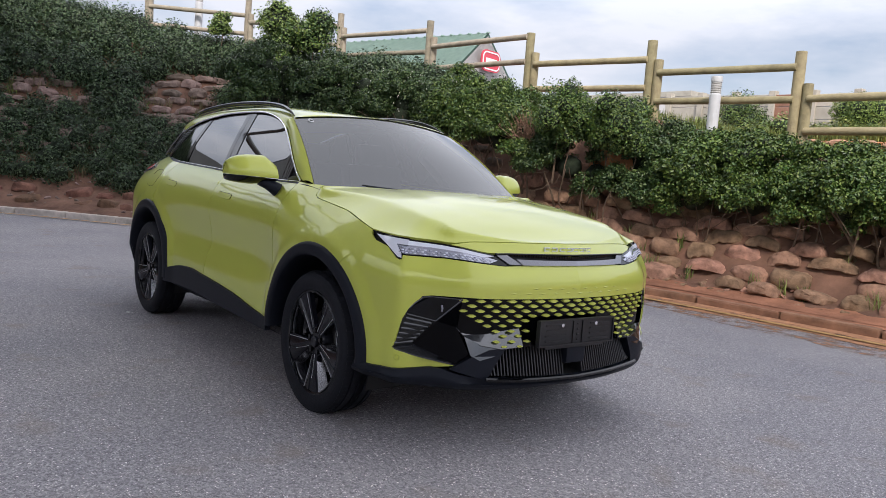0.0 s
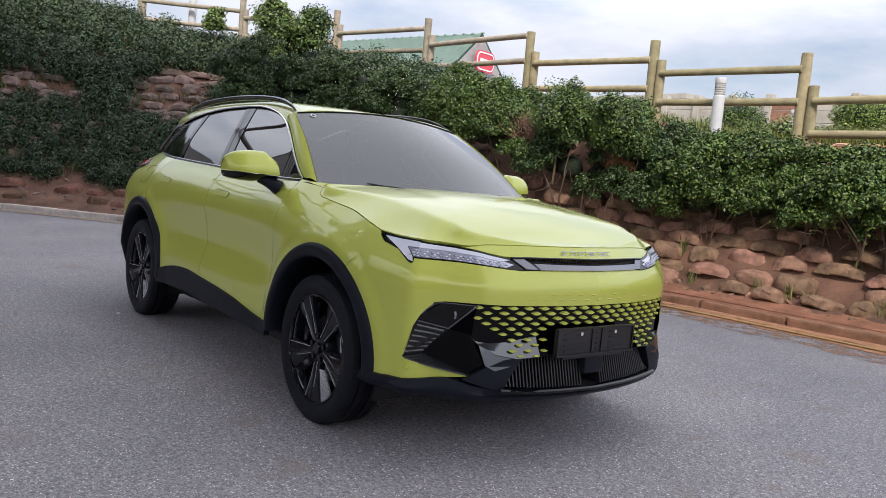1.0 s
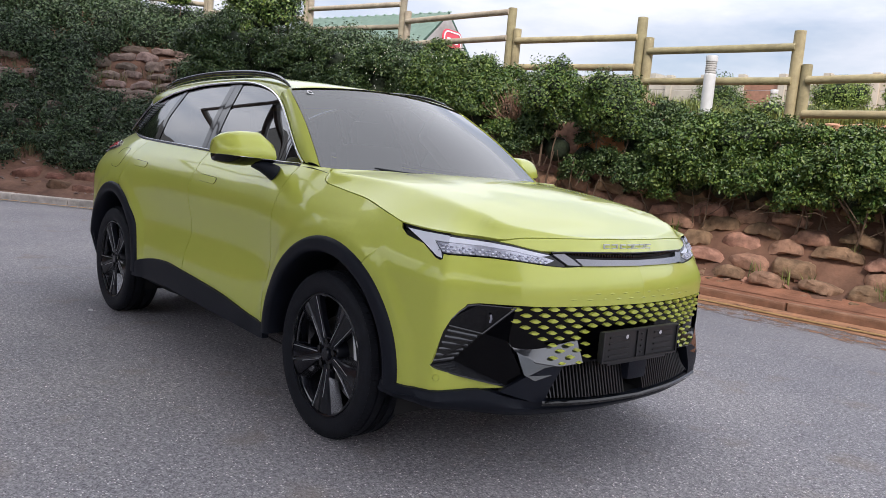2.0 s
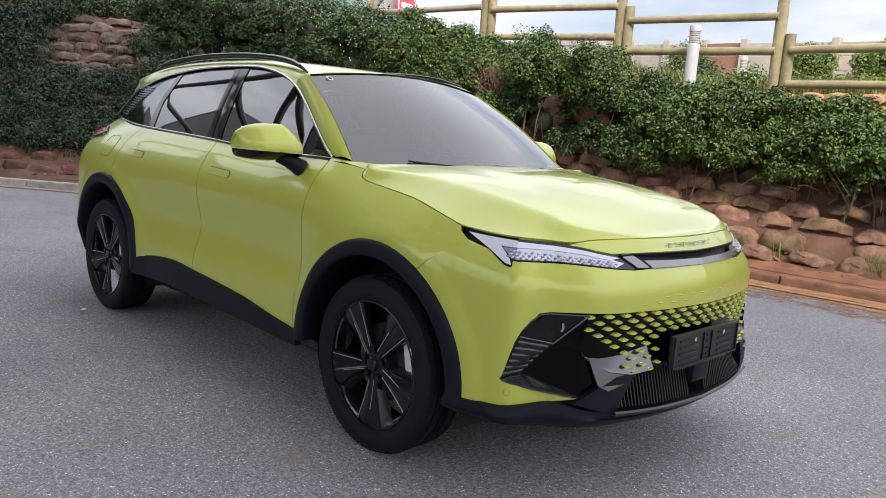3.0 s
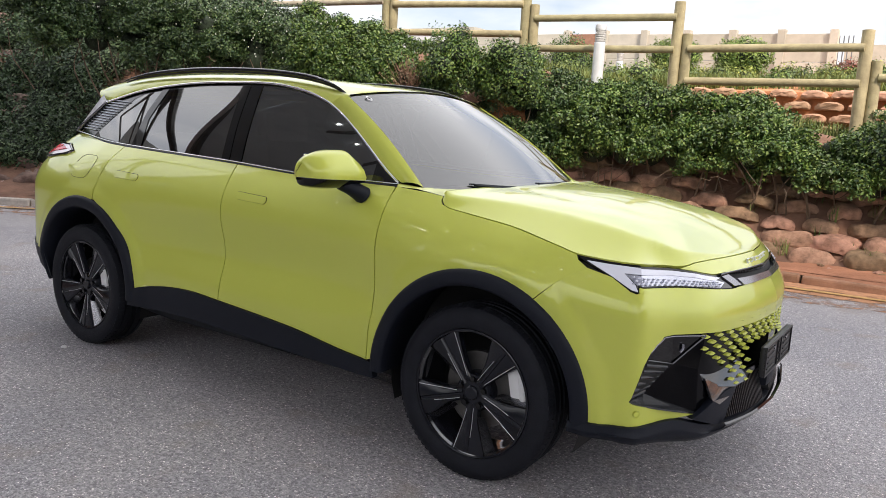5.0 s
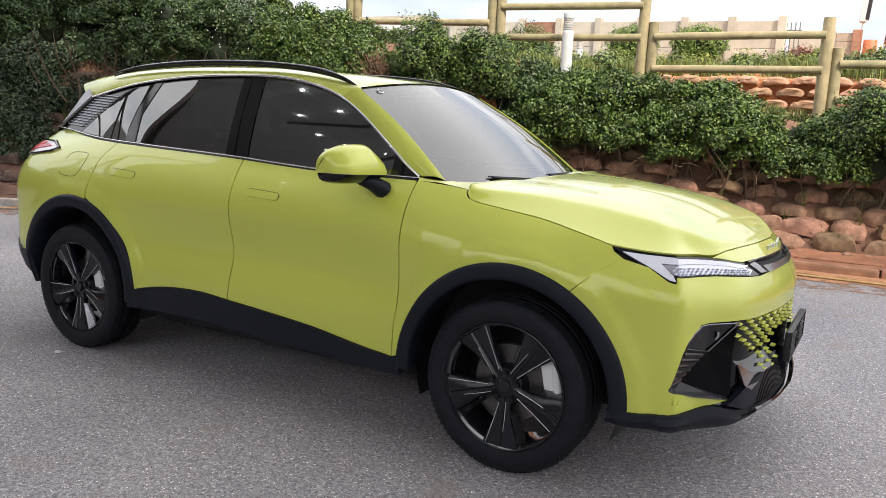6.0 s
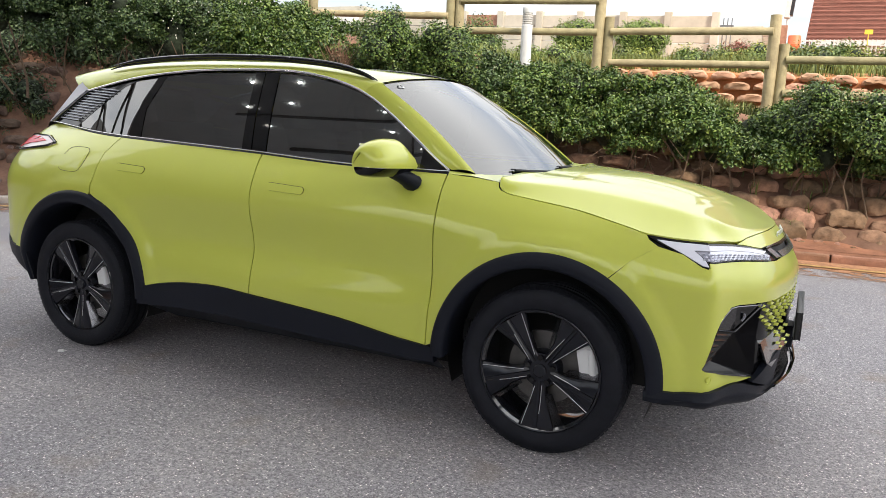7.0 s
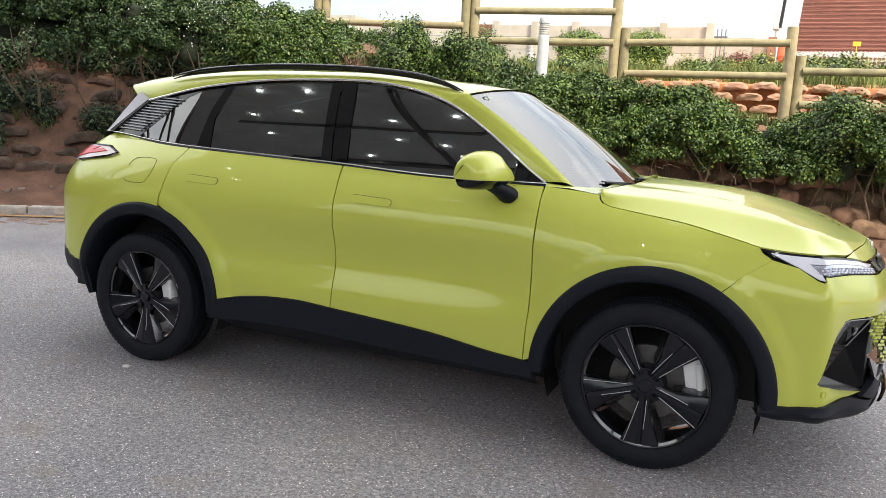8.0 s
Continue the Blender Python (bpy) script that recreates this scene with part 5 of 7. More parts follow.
for p, r in zip(grid, grid[1:]):
    for i in range(NSEC):
        bm.faces.new((p[i], p[i + 1], r[i + 1], r[i]))
# spoiler underside
tail = grid[0]
under = [bm.verts.new(v.co + Vector((.03, 0, -.045))) for v in tail]
back = [bm.verts.new(v.co + Vector((.20, 0, -.075))) for v in tail]
for i in range(NSEC):
    bm.faces.new((under[i], under[i + 1], tail[i + 1], tail[i]))
    bm.faces.new((back[i], back[i + 1], under[i + 1], under[i]))
bmesh.ops.recalc_face_normals(bm, faces=bm.faces)
bm.normal_update()
if max(bm.faces, key=lambda f: f.calc_center_median().z).normal.z < 0:
    bmesh.ops.reverse_faces(bm, faces=bm.faces)
part("roof", bm, M_PAINT, car, smooth=40)

for side in (-1, 1):
    # front pillar between windscreen and side window
    bm = bmesh.new()
    rings = []
    for i in range(19):
        v = i / 18
        w = screen(side * 1.0, v)
        xd = .852 + (.300 - .852) * v
        zd = dlo_z(min(xd, .845)) + .010
        h = house(xd, zd, 0, side)
        m = (w + h) / 2 + Vector((.012, side * .014, .012))
        rings.append([bm.verts.new(p) for p in (w + Vector((-.004, -side * .004, -.006)), w + Vector((.0, side * .006, .004)), w * .72 + h * .28 + Vector((.011, side * .010, .010)), m, w * .25 + h * .75 + Vector((.006, side * .010, .008)), h, h + Vector((0, -side * .02, -.004)))])
    for p, r in zip(rings, rings[1:]):
        for k in range(6):
            bm.faces.new((p[k], p[k + 1], r[k + 1], r[k]))
    bmesh.ops.recalc_face_normals(bm, faces=bm.faces)
    part("front_pillar", bm, M_PAINT, car, smooth=50)
    # painted strip that joins the pillar to the roof above the window
    bm = bmesh.new()
    rings = []
    for x in np.linspace(.06, .34, 12):
        h = house(x, dlo_z(x) + .009, .003, side)
        top = min(1.0, (.36 - x) / .12, .15 + (x - .06) / .10)
        rings.append([bm.verts.new(h + Vector((0, -side * .030 * f - .012 * side * f * f, .040 * f * top))) for f in (0, .33, .66, 1.0)])
    for p, r in zip(rings, rings[1:]):
        for k in range(3):
            bm.faces.new((p[k], p[k + 1], r[k + 1], r[k]))
    bmesh.ops.recalc_face_normals(bm, faces=bm.faces)
    part("roof_joint", bm, M_PAINT, car, smooth=50)
    # side glass in three panes, black posts between
    bl = lambda x: belt(x) + .010
    f_top = [(x, dlo_z(x) - .003) for x in np.linspace(-.235, .80, 24)]
    o = [(-.165, bl(-.165)), (.3, bl(.3)), (.62, bl(.62)), (.80, bl(.80))] + f_top[::-1]
    panel("front_window", o, house, M_GLASS, car, "dark tinted side window", step=.035, side=side, out=-.004, depth=0)
    o = [(-1.035, bl(-1.035)), (-.6, bl(-.6)), (-.325, bl(-.325)), (-.385, dlo_z(-.385) - .006), (-.7, dlo_z(-.7) - .006), (-.9, dlo_z(-.9) - .006), (-1.0, dlo_z(-1.0) - .006), (-1.06, dlo_z(-1.06) - .006 - .16)]
    panel("rear_window", o, house, M_GLASS, car, "dark tinted side window", step=.035, side=side, out=-.004, depth=0)
    o = [(-1.12, bl(-1.12)), (-1.09, 1.30), (-1.05, dlo_z(-1.05) - .01), (-1.2, dlo_z(-1.2) - .008), (-1.30, dlo_z(-1.3) - .03), (-1.60, bl(-1.6) + .006)]
    panel("quarter_window", o, house, M_GLASS, car, "dark tinted quarter window", step=.035, side=side, out=-.004, depth=0)
    # black rim behind the panes: pillars and seals
    o = [(-.170, bl(-.17)), (-.240, dlo_z(-.24) - .004), (-.325, dlo_z(-.325) - .004), (-.29, 1.35), (-.255, bl(-.255))]
    panel("door_post", o, house, M_GLOSS, car, "gloss black door post", step=.06, side=side, out=.000, depth=.01)
    o = [(-.262, bl(-.26)), (-.297, 1.35), (-.331, dlo_z(-.331) - .004), (-.390, dlo_z(-.39) - .004), (-.322, bl(-.322))]
    panel("door_post", o, house, M_GLOSS, car, "gloss black door post", step=.06, side=side, out=.000, depth=.01)
    o = [(-1.03, bl(-1.03)), (-1.058, 1.36), (-1.0, dlo_z(-1.0) - .004), (-1.055, dlo_z(-1.055) - .004), (-1.105, 1.40), (-1.125, bl(-1.125))]
    panel("door_post", o, house, M_GLOSS, car, "gloss black door post", step=.06, side=side, out=.000, depth=.01)
    o = [(-1.60, bl(-1.6)), (-1.30, dlo_z(-1.3) - .03), (-1.2, dlo_z(-1.2) - .006), (-1.45, dlo_z(-1.45) - .004), (-1.60, 1.430), (-1.74, 1.335), (-1.85, 1.256)]
    panel("louvre_panel", o, house, M_GLOSS, car, "gloss black louvred rear pillar", step=.05, side=side, out=-.002, depth=.01)
    for k in range(13):
        z = 1.270 + .0150 * k
        xl, xr = -1.825 + (z - 1.254) * 1.36, -1.600 + (z - 1.262) * 1.45
        pts = [house(xl + (xr - xl) * n / 3, z + .010 * (1 - n / 3), .003, side) for n in range(4)]
        tube("louvre", pts, .0042, M_SATIN, car, "grey louvre fin", sides=6)
    o = [(.79, bl(.79)), (.845, 1.148), (.80, f_top[-1][1]), (.70, 1.245), (.70, bl(.70))]
    panel("mirror_sail", o, house, M_GLOSS, car, "black window corner", step=.05, side=side, out=.001, depth=.006)
    # bright surround
    pts = [house(x, z + .004, .008, side) for x, z in spline(DLO_TOP[:13], 60)]
    tube("chrome_trim", pts, .0068, M_CHROME, car, "bright window surround", sides=8)
    pts = [house(x, belt(x) + .008, .010, side) for x in np.linspace(.85, -1.86, 46)]
    tube("chrome_trim", pts, .0028, M_CHROME, car, "bright belt moulding", sides=8)
    pts = [house(x, z, .010, side) for x, z in spline([(-1.607, 1.438), (-1.74, 1.338), (-1.86, 1.254)], 8)]
    tube("chrome_trim", pts, .010, M_SATIN, car, "grey rear pillar edge", sides=8)
    # belt seal between door skin and glass
    bm = bmesh.new()
    rings = []
    for x in np.linspace(.86, -1.88, 40):
        a = flank(sx(x), belt(x), 0, side)
        b = house(x, belt(x) + .012, -.004, side)
        rings.append([bm.verts.new(a), bm.verts.new(b), bm.verts.new(b + Vector((0, -side * .03, -.02)))])
    for p, r in zip(rings, rings[1:]):
        for k in range(2):
            bm.faces.new((p[k], p[k + 1], r[k + 1], r[k]))
    part("belt_seal", bm, M_CLAD, car, "black window seal")
    # roof rail
    RAIL = [(.352, .590, 1.545), (.27, .575, 1.578), (.131, .560, 1.612), (-.043, .550, 1.634), (-.314, .545, 1.650), (-.696, .543, 1.654), (-1.0, .548, 1.642), (-1.25, .553, 1.620), (-1.40, .562, 1.596), (-1.47, .568, 1.578)]
    pts = [Vector((p[0], side * p[1], p[2] + .005)) for p in spline(RAIL, 40)]
    rail = tube("roof_rail", pts, lambda f: .0115 * min(1, .25 + 6 * min(f, 1 - f)), M_GLOSS, car, "black roof rail", sides=10, flat=1.25)
    foot = [p + Vector((0, -side * .008, -.011)) for p in pts]
    tube("rail_foot", foot, lambda f: .011 * min(1, .3 + 5 * min(f, 1 - f)), M_GLOSS, rail, "black foot strip under the rail", sides=8)
    pts = [p + Vector((0, side * .0115, .006)) for p in pts[2:-4]]
    tube("rail_edge", pts, .0024, M_SATIN, rail, "bright rail edge", sides=6)
    # door handles, flush
    for x0, x1, z0, z1 in ((-.072, .140, 1.031, 1.013), (-1.080, -.873, 1.057, 1.039)):
        o = [(sx(x0), z0 - .004), (sx(x0 + .006), z0 - .022), (sx(x0 + .02), z0 - .028), (sx(x1 - .012), z1 - .016), (sx(x1), z1 - .006), (sx(x1), z1 + .010), (sx(x1 - .012), z1 + .018), (sx(x0 + .02), z0 + .008), (sx(x0 + .004), z0 + .006)]
        panel("door_handle", o, flank, M_PAINT, car, step=.03, side=side, out=.0045, depth=.004)
        loop = [flank(a, b, .0012, side) for a, b in o]
        tube("handle_gap", loop, .0016, M_PAINT_IN, car, "dark gap round a flush handle", sides=6, closed=True)
    if side < 0:
        loop = [flank(sx(x), z, .0008, side) for x, z in spline([(-1.515, 1.085), (-1.48, 1.125), (-1.35, 1.128), (-1.325, 1.10), (-1.335, 1.035), (-1.37, 1.0), (-1.48, 1.0), (-1.515, 1.015)], 36)]
        tube("fuel_flap_gap", loop, .0011, M_PAINT_IN, car, "dark gap round the fuel flap", sides=6)

# light grey cheek between louvres and rear screen
for side in (-1, 1):
    bm = bmesh.new()
    rings = []
    for i in range(9):
        f = i / 8
        p = house(-1.600 - .262 * f, 1.446 - .192 * f, .002, side)
        q = Vector((-1.725 - .220 * f, side * (.556 + .060 * f), 1.500 - .250 * f))
        rings.append([bm.verts.new(c) for c in (p, p.lerp(q, .5) + Vector((0, side * .006, 0)), q)])
    for p, q in zip(rings, rings[1:]):
        for k in range(2):
            bm.faces.new((p[k], p[k + 1], q[k + 1], q[k]))
    bmesh.ops.recalc_face_normals(bm, faces=bm.faces)
    part("rear_pillar_trim", bm, M_REAR_GLASS, car, "light grey rear pillar trim")

# rear glass between roof and tailgate
bm = bmesh.new()
g = []
for j in range(13):
    q = -1 + j / 6
    a = Vector((-1.725 - .07 * (1 - q ** 4), q * .555, 1.50 + .02 * (1 - q * q)))
    b = Vector((-1.945 - .10 * (1 - q ** 4), q * .615, 1.250))
    c = Vector((-1.99 - .26 * (1 - abs(q) ** 3), q * .66, 1.07))
    g.append([bm.verts.new(p) for p in (a, b, c)])
for p, r in zip(g, g[1:]):
    for k in range(2):
        bm.faces.new((p[k], p[k + 1], r[k + 1], r[k]))
bmesh.ops.recalc_face_normals(bm, faces=bm.faces)
part("rear_screen", bm, M_REAR_GLASS, car, "light grey rear screen surround")

# wing cap at the foot of the front pillar
for side in (-1, 1):
    bm = bmesh.new()
    rings = []
    for i in range(13):
        t = i / 12
        x = .848 + .244 * t
        a = flank(sx(x), 1.143 - .018 * max(0, (x - .95) / .14) if x > .95 else 1.143, 0, side)
        if t < .5:
            b = house(.850, 1.153, .004, side).lerp(screen(side, 0.0), t * 2)
        else:
            b = screen(side, 0.0).lerp(hood_at(0, -side * .985), t * 2 - 1)
        m = (a + b) / 2 + Vector((0, side * .003, .004))
        rings.append([bm.verts.new(p) for p in (a, m, b + Vector((0, 0, .002)), b + Vector((0, -side * .02, -.012)))])
    for p, r in zip(rings, rings[1:]):
        for k in range(3):
            bm.faces.new((p[k], p[k + 1], r[k + 1], r[k]))
    bmesh.ops.recalc_face_normals(bm, faces=bm.faces)
    bm.normal_update()
    if sum(f.normal.z for f in bm.faces) < 0:
        bmesh.ops.reverse_faces(bm, faces=bm.faces)
    part("wing_cap", bm, M_PAINT, car, smooth=50)

# cowl and wipers
bm = bmesh.new()
g = []
for j in range(17):
    q = -1 + j / 8
    s = screen(q, -.01, -.004)
    h = hood_at(0, q * .97)
    g.append([bm.verts.new(p) for p in (s, s * .5 + h * .5 + Vector((0, 0, -.018)), h + Vector((.01, 0, -.016)))])
for p, r in zip(g, g[1:]):
    for k in range(2):
        bm.faces.new((p[k], p[k + 1], r[k + 1], r[k]))
part("cowl", bm, M_CLAD, car, "black cowl panel")
for q0, q1 in ((-.10, -.62), (.70, .10)):
    pts = [screen(q0 + (q1 - q0) * i / 8, -.015 + .045 * (i / 8), .010) for i in range(9)]
    arm = tube("wiper", pts, .006, M_CLAD, car, "black wiper arm", sides=6)
    pts = [screen(q0 - .05 + (q1 - q0 + .02) * i / 8, .012 + .028 * (i / 8), .008) for i in range(9)]
    tube("blade", pts, .004, M_CLAD, arm, sides=6)

# ---- door mirrors ----
for side in (-1, 1):
    # housing: sections from the door outwards, each a flat-backed teardrop split by a level seam
    def housing(level, back_x, front_x, tall, deep):
        """Rings of the painted cap and of the black lower shell for one section."""
        cap_ring = [(back_x + .006, 0), (back_x, tall * .08), (back_x, tall * .35), (back_x + .004, tall * .62), (back_x + .010, tall * .80), (back_x + .022, tall * .93), (back_x + .044, tall), (back_x + (front_x - back_x) * .50, tall * .99), (back_x + (front_x - back_x) * .62, tall * .925),
                    (back_x + (front_x - back_x) * .74, tall * .82), (back_x + (front_x - back_x) * .90, tall * .52), (front_x, tall * .16), (front_x - .004, 0)]
        low_ring = [(front_x - .006, -.002), (front_x - .014, -deep * .30), (back_x + (front_x - back_x) * .72, -deep * .80), (back_x + (front_x - back_x) * .40, -deep), (back_x + .020, -deep * .80), (back_x + .010, -deep * .2), (back_x + .014, -.002)]
        return [(x, level + z) for x, z in cap_ring], [(x, level + z) for x, z in low_ring]

    sections = []
    for k in range(25):
        f = k / 24
        y = .850 + .262 * math.sin(f * math.pi / 2)
        g = math.sin(f * math.pi / 2)
        swell = (.52 + .48 * math.sqrt(max(0.0, 1 - (max(0.0, g - .45) / .55) ** 2))) * min(1.0, .66 + 1.6 * g) * (1 - .10 * g)
        end = .50 + .50 * math.sqrt(max(0.0, 1 - (max(0.0, g - .60) / .40) ** 2))
        back = .570 - .030 * g
        sections.append((y, housing(1.160 + .010 * g, back + .012 * (1 - end), back + .155 * end, .128 * swell, .046 * min(1, .55 + g) * (.35 + .65 * end))))
    mirror = None
    for which, name, mat, label in ((0, "door_mirror", M_PAINT, "lime and black door mirror"), (1, "mirror_base", M_GLOSS, "gloss black lower housing")):
        bm = bmesh.new()
        rings = [[bm.verts.new((x, side * y, z)) for x, z in pair_[which]] for y, pair_ in sections]
        for p, q in zip(rings, rings[1:]):
            for k in range(len(p) - 1):
                bm.faces.new((p[k], p[k + 1], q[k + 1], q[k]))
            bm.faces.new((p[-1], p[0], q[0], q[-1]))
        bm.faces.new(rings[0])
        bm.faces.new(rings[-1][::-1])
        bmesh.ops.recalc_face_normals(bm, faces=bm.faces)
        ob = part(name, bm, mat, mirror or car, label, smooth=62)
        mirror = mirror or ob
    pts = [Vector((.640, side * .930, 1.142)), Vector((.664, side * .890, 1.126)), Vector((.686, side * .860, 1.108)), Vector((.695, side * .835, 1.092))]
    tube("mirror_arm", pts, lambda f: .026 + .016 * f, M_CLAD, mirror, "black mirror arm", sides=12, flat=1.3)
    bm = bmesh.new()
    box(bm, (.008, .19, .095), Matrix.Translation((.556, side * .975, 1.218)), bevel=.003)
    part("mirror_glass", bm, M_CHROME, mirror, "mirror glass")

# ---- cabin ----
bm = bmesh.new()
box(bm, (2.9, 1.40, .10), Matrix.Translation((-.5, 0, .42)))
part("cabin_floor", bm, M_PAINT_IN, car, "dark cabin floor", smooth=0)
bm = bmesh.new()
box(bm, (.42, 1.36, .22), Matrix.Translation((.86, 0, .98)), bevel=.05)
part("dashboard", bm, M_DASH, car, "dark dashboard")
for x, y in ((.05, -.37), (.05, .37), (-.85, -.37), (-.85, .37)):
    bm = bmesh.new()
    box(bm, (.52, .50, .16), Matrix.Translation((x + .1, y, .66)), bevel=.05)
    box(bm, (.15, .48, .62), Matrix.Translation((x - .22, y, .98)) @ pose(0, 0, 0, 0, -14, 0), bevel=.05)
    seat = part("seat", bm, M_SEAT, car, "black leather seat")
    bm = bmesh.new()
    box(bm, (.09, .26, .17), Matrix.Translation((x - .31, y, 1.36)) @ pose(0, 0, 0, 0, -10, 0), bevel=.04)
    part("headrest", bm, M_SEAT, seat)
bm = bmesh.new()
box(bm, (1.7, .84, .02), Matrix.Translation((-.65, 0, 1.545)))
part("headlining", bm, M_DASH, car, "dark headlining", smooth=0)
bm = bmesh.new()
box(bm, (3.35, 1.30, .12), Matrix.Translation((-.08, 0, .28)), bevel=.03)
part("underbody", bm, M_PAINT_IN, car, "black underbody", smooth=0)
for x0, x1, z1 in ((.90, 2.02, .93), (-2.15, -.92, 1.0)):
    bm = bmesh.new()
    box(bm, (x1 - x0, 1.36, z1 - .30), Matrix.Translation(((x0 + x1) / 2, 0, (z1 + .30) / 2)))
    part("inner_bay", bm, M_PAINT_IN, car, "dark inner structure", smooth=0)
bm = bmesh.new()
box(bm, (.02, .20, .05), Matrix.Translation((1.80, -.50, .275)), bevel=.004)
part("air_deflector", bm, M_CLAD, car, "black air deflector flap")
bm = bmesh.new()
box(bm, (.02, .20, .05), Matrix.Translation((1.80, .50, .275)), bevel=.004)
part("air_deflector", bm, M_CLAD, car, "black air deflector flap")


# ---- wheels ----
def make_wheel():
    """A wheel with its outer face towards -y, hub at the origin."""
    w = new("wheel")
    w.parent = car
    R = WHEEL_R
    bm = bmesh.new()
    prof = [(.262, -.088), (.268, -.100), (.285, -.108), (.315, -.113), (.335, -.108), (.347, -.100), (.354, -.092)]
    tread = [(.3585, -.080), (.3595, -.066), (.353, -.064), (.353, -.056), (.3600, -.054), (.3605, -.024), (.353, -.022), (.353, -.012), (.3610, -.010), (.3610, .010)]
    back = [(r, -a) for r, a in (prof + tread)[::-1]]
    lathe(bm, prof + tread + back, 88)
    tyre = part("tyre", bm, M_TYRE, w, "black road tyre", smooth=30)
    # shoulder blocks
    bm = bmesh.new()
    for i in range(84):
        t = 2 * math.pi * i / 84
        m = Matrix.Rotation(t, 4, "Y") @ Matrix.Translation((.3545, -.083, 0)) @ Matrix.Rotation(radians(-22), 4, "Z")
        box(bm, (.008, .030, .017), m)
    part("tread_block", bm, M_TYRE, tyre, smooth=0)["kind"] = "stuff"
    # rim barrel
    bm = bmesh.new()
    lathe(bm, [(.262, -.100), (.265, -.096), (.262, -.086), (.250, -.080), (.244, -.060), (.240, .03), (.246, .09), (.262, .10)], 72)
    rim = part("rim", bm, M_BARREL, w, "gloss black five-spoke alloy rim", smooth=35)
    bm = bmesh.new()
    lathe(bm, [(.2555, -.1015), (.2605, -.1035), (.2645, -.1015)], 72)
    part("rim_edge", bm, M_RIM, rim, "thin grey rim edge")
    for i in range(5):
        rot = Matrix.Rotation(radians(72 * i), 4, "Y")

        def pt(r, across, y):
            return rot @ Vector((across, y, -r))
        # one broad blade spoke: narrow at the hub, wide at the rim, with a raised left half
        bm = bmesh.new()
        rows = []
        for r, wl, wr, y in ((.045, .030, .030, -.078), (.085, .026, .026, -.082), (.13, .036, .034, -.084), (.18, .054, .052, -.088), (.225, .070, .070, -.092), (.250, .080, .078, -.094)):
            rows.append([bm.verts.new(pt(r, a, b)) for a, b in ((-wl - .004, y + .030), (-wl, y + .006), (-wl * .82, y), (-.010, y - .006), (-.004, y - .001), (.004, y - .001), (.010, y - .006), (wr * .82, y), (wr, y + .006), (wr + .004, y + .030))])
        for p, q in zip(rows, rows[1:]):
            for k in range(9):
                bm.faces.new((p[k], q[k], q[k + 1], p[k + 1]))
        bmesh.ops.recalc_face_normals(bm, faces=bm.faces)
        spoke = part("spoke", bm, M_RIM, rim, smooth=25)
        # thin machined lines on the blade's edge
        tube("spoke_edge", [pt(.070, -.018, -.0825), pt(.15, -.038, -.0855), pt(.246, -.064, -.0945)], .0013, M_MACHINED, spoke, "thin machined line", sides=6)
        tube("spoke_edge", [pt(.062, .014, -.0855), pt(.13, .014, -.0895), pt(.185, .012, -.0945)], .0011, M_MACHINED, spoke, "thin machined line", sides=6)
        # inner side wall of the blade, satin
        bm = bmesh.new()
        vs = [bm.verts.new(p) for p in (pt(.095, .030, -.080), pt(.248, .082, -.088), pt(.246, .108, -.040), pt(.105, .050, -.046))]
        bm.faces.new(vs)
        bmesh.ops.solidify(bm, geom=bm.faces[:], thickness=.004)
        part("spoke_wall", bm, M_FLANK, spoke, "satin grey spoke flank", smooth=0)
        # wheel nut
        bm = bmesh.new()
        a = rot @ Matrix.Rotation(radians(36), 4, "Y") @ Vector((0, 0, -.057))
        rod(bm, a + Vector((0, -.088, 0)), a + Vector((0, -.06, 0)), .0125, .0145, sides=6)
        part("wheel_nut", bm, M_GLOSS, rim, smooth=0)
    bm = bmesh.new()
    lathe(bm, [(.0, -.093), (.024, -.093), (.029, -.089), (.030, -.080), (.074, -.076), (.082, -.06), (.085, .0)], 40)
    part("hub_cap", bm, M_RIM, rim, "black hub cap", smooth=35)
    bm = bmesh.new()
    lathe(bm, [(.07, -.020), (.160, -.020), (.160, .004), (.07, .004)], 48)
    part("brake_disc", bm, M_BRAKE, w, "bare steel brake disc", smooth=30)
    return w


wheel = make_wheel()
wheel.matrix_local = pose(WB, -.823, WHEEL_R, 0, 0, 0)
for x, s, rot in ((-WB, -1, 40), (WB, 1, 15), (-WB, 1, 70)):
    m = pose(x, s * .823, WHEEL_R, 0, 0, 0 if s < 0 else 180) @ Matrix.Rotation(radians(0 if s < 0 else rot), 4, "Y")
    copy_thing(wheel, m)
for x in (WB, -WB):
    for s in (-1, 1):
        bm = bmesh.new()
        dx = .190 if x > 0 else .13
        box(bm, (.085, .085, .15), Matrix.Translation((x + dx, s * .835, .36 + .060)) @ Matrix.Rotation(radians(-12), 4, "Y"), bevel=.018)
        rod(bm, (x + dx + .030, s * .87, .36), (x + dx + .012, s * .87, .48), .018, sides=10)
        part("brake_caliper", bm, M_CALIPER, car, "cast metal brake caliper")

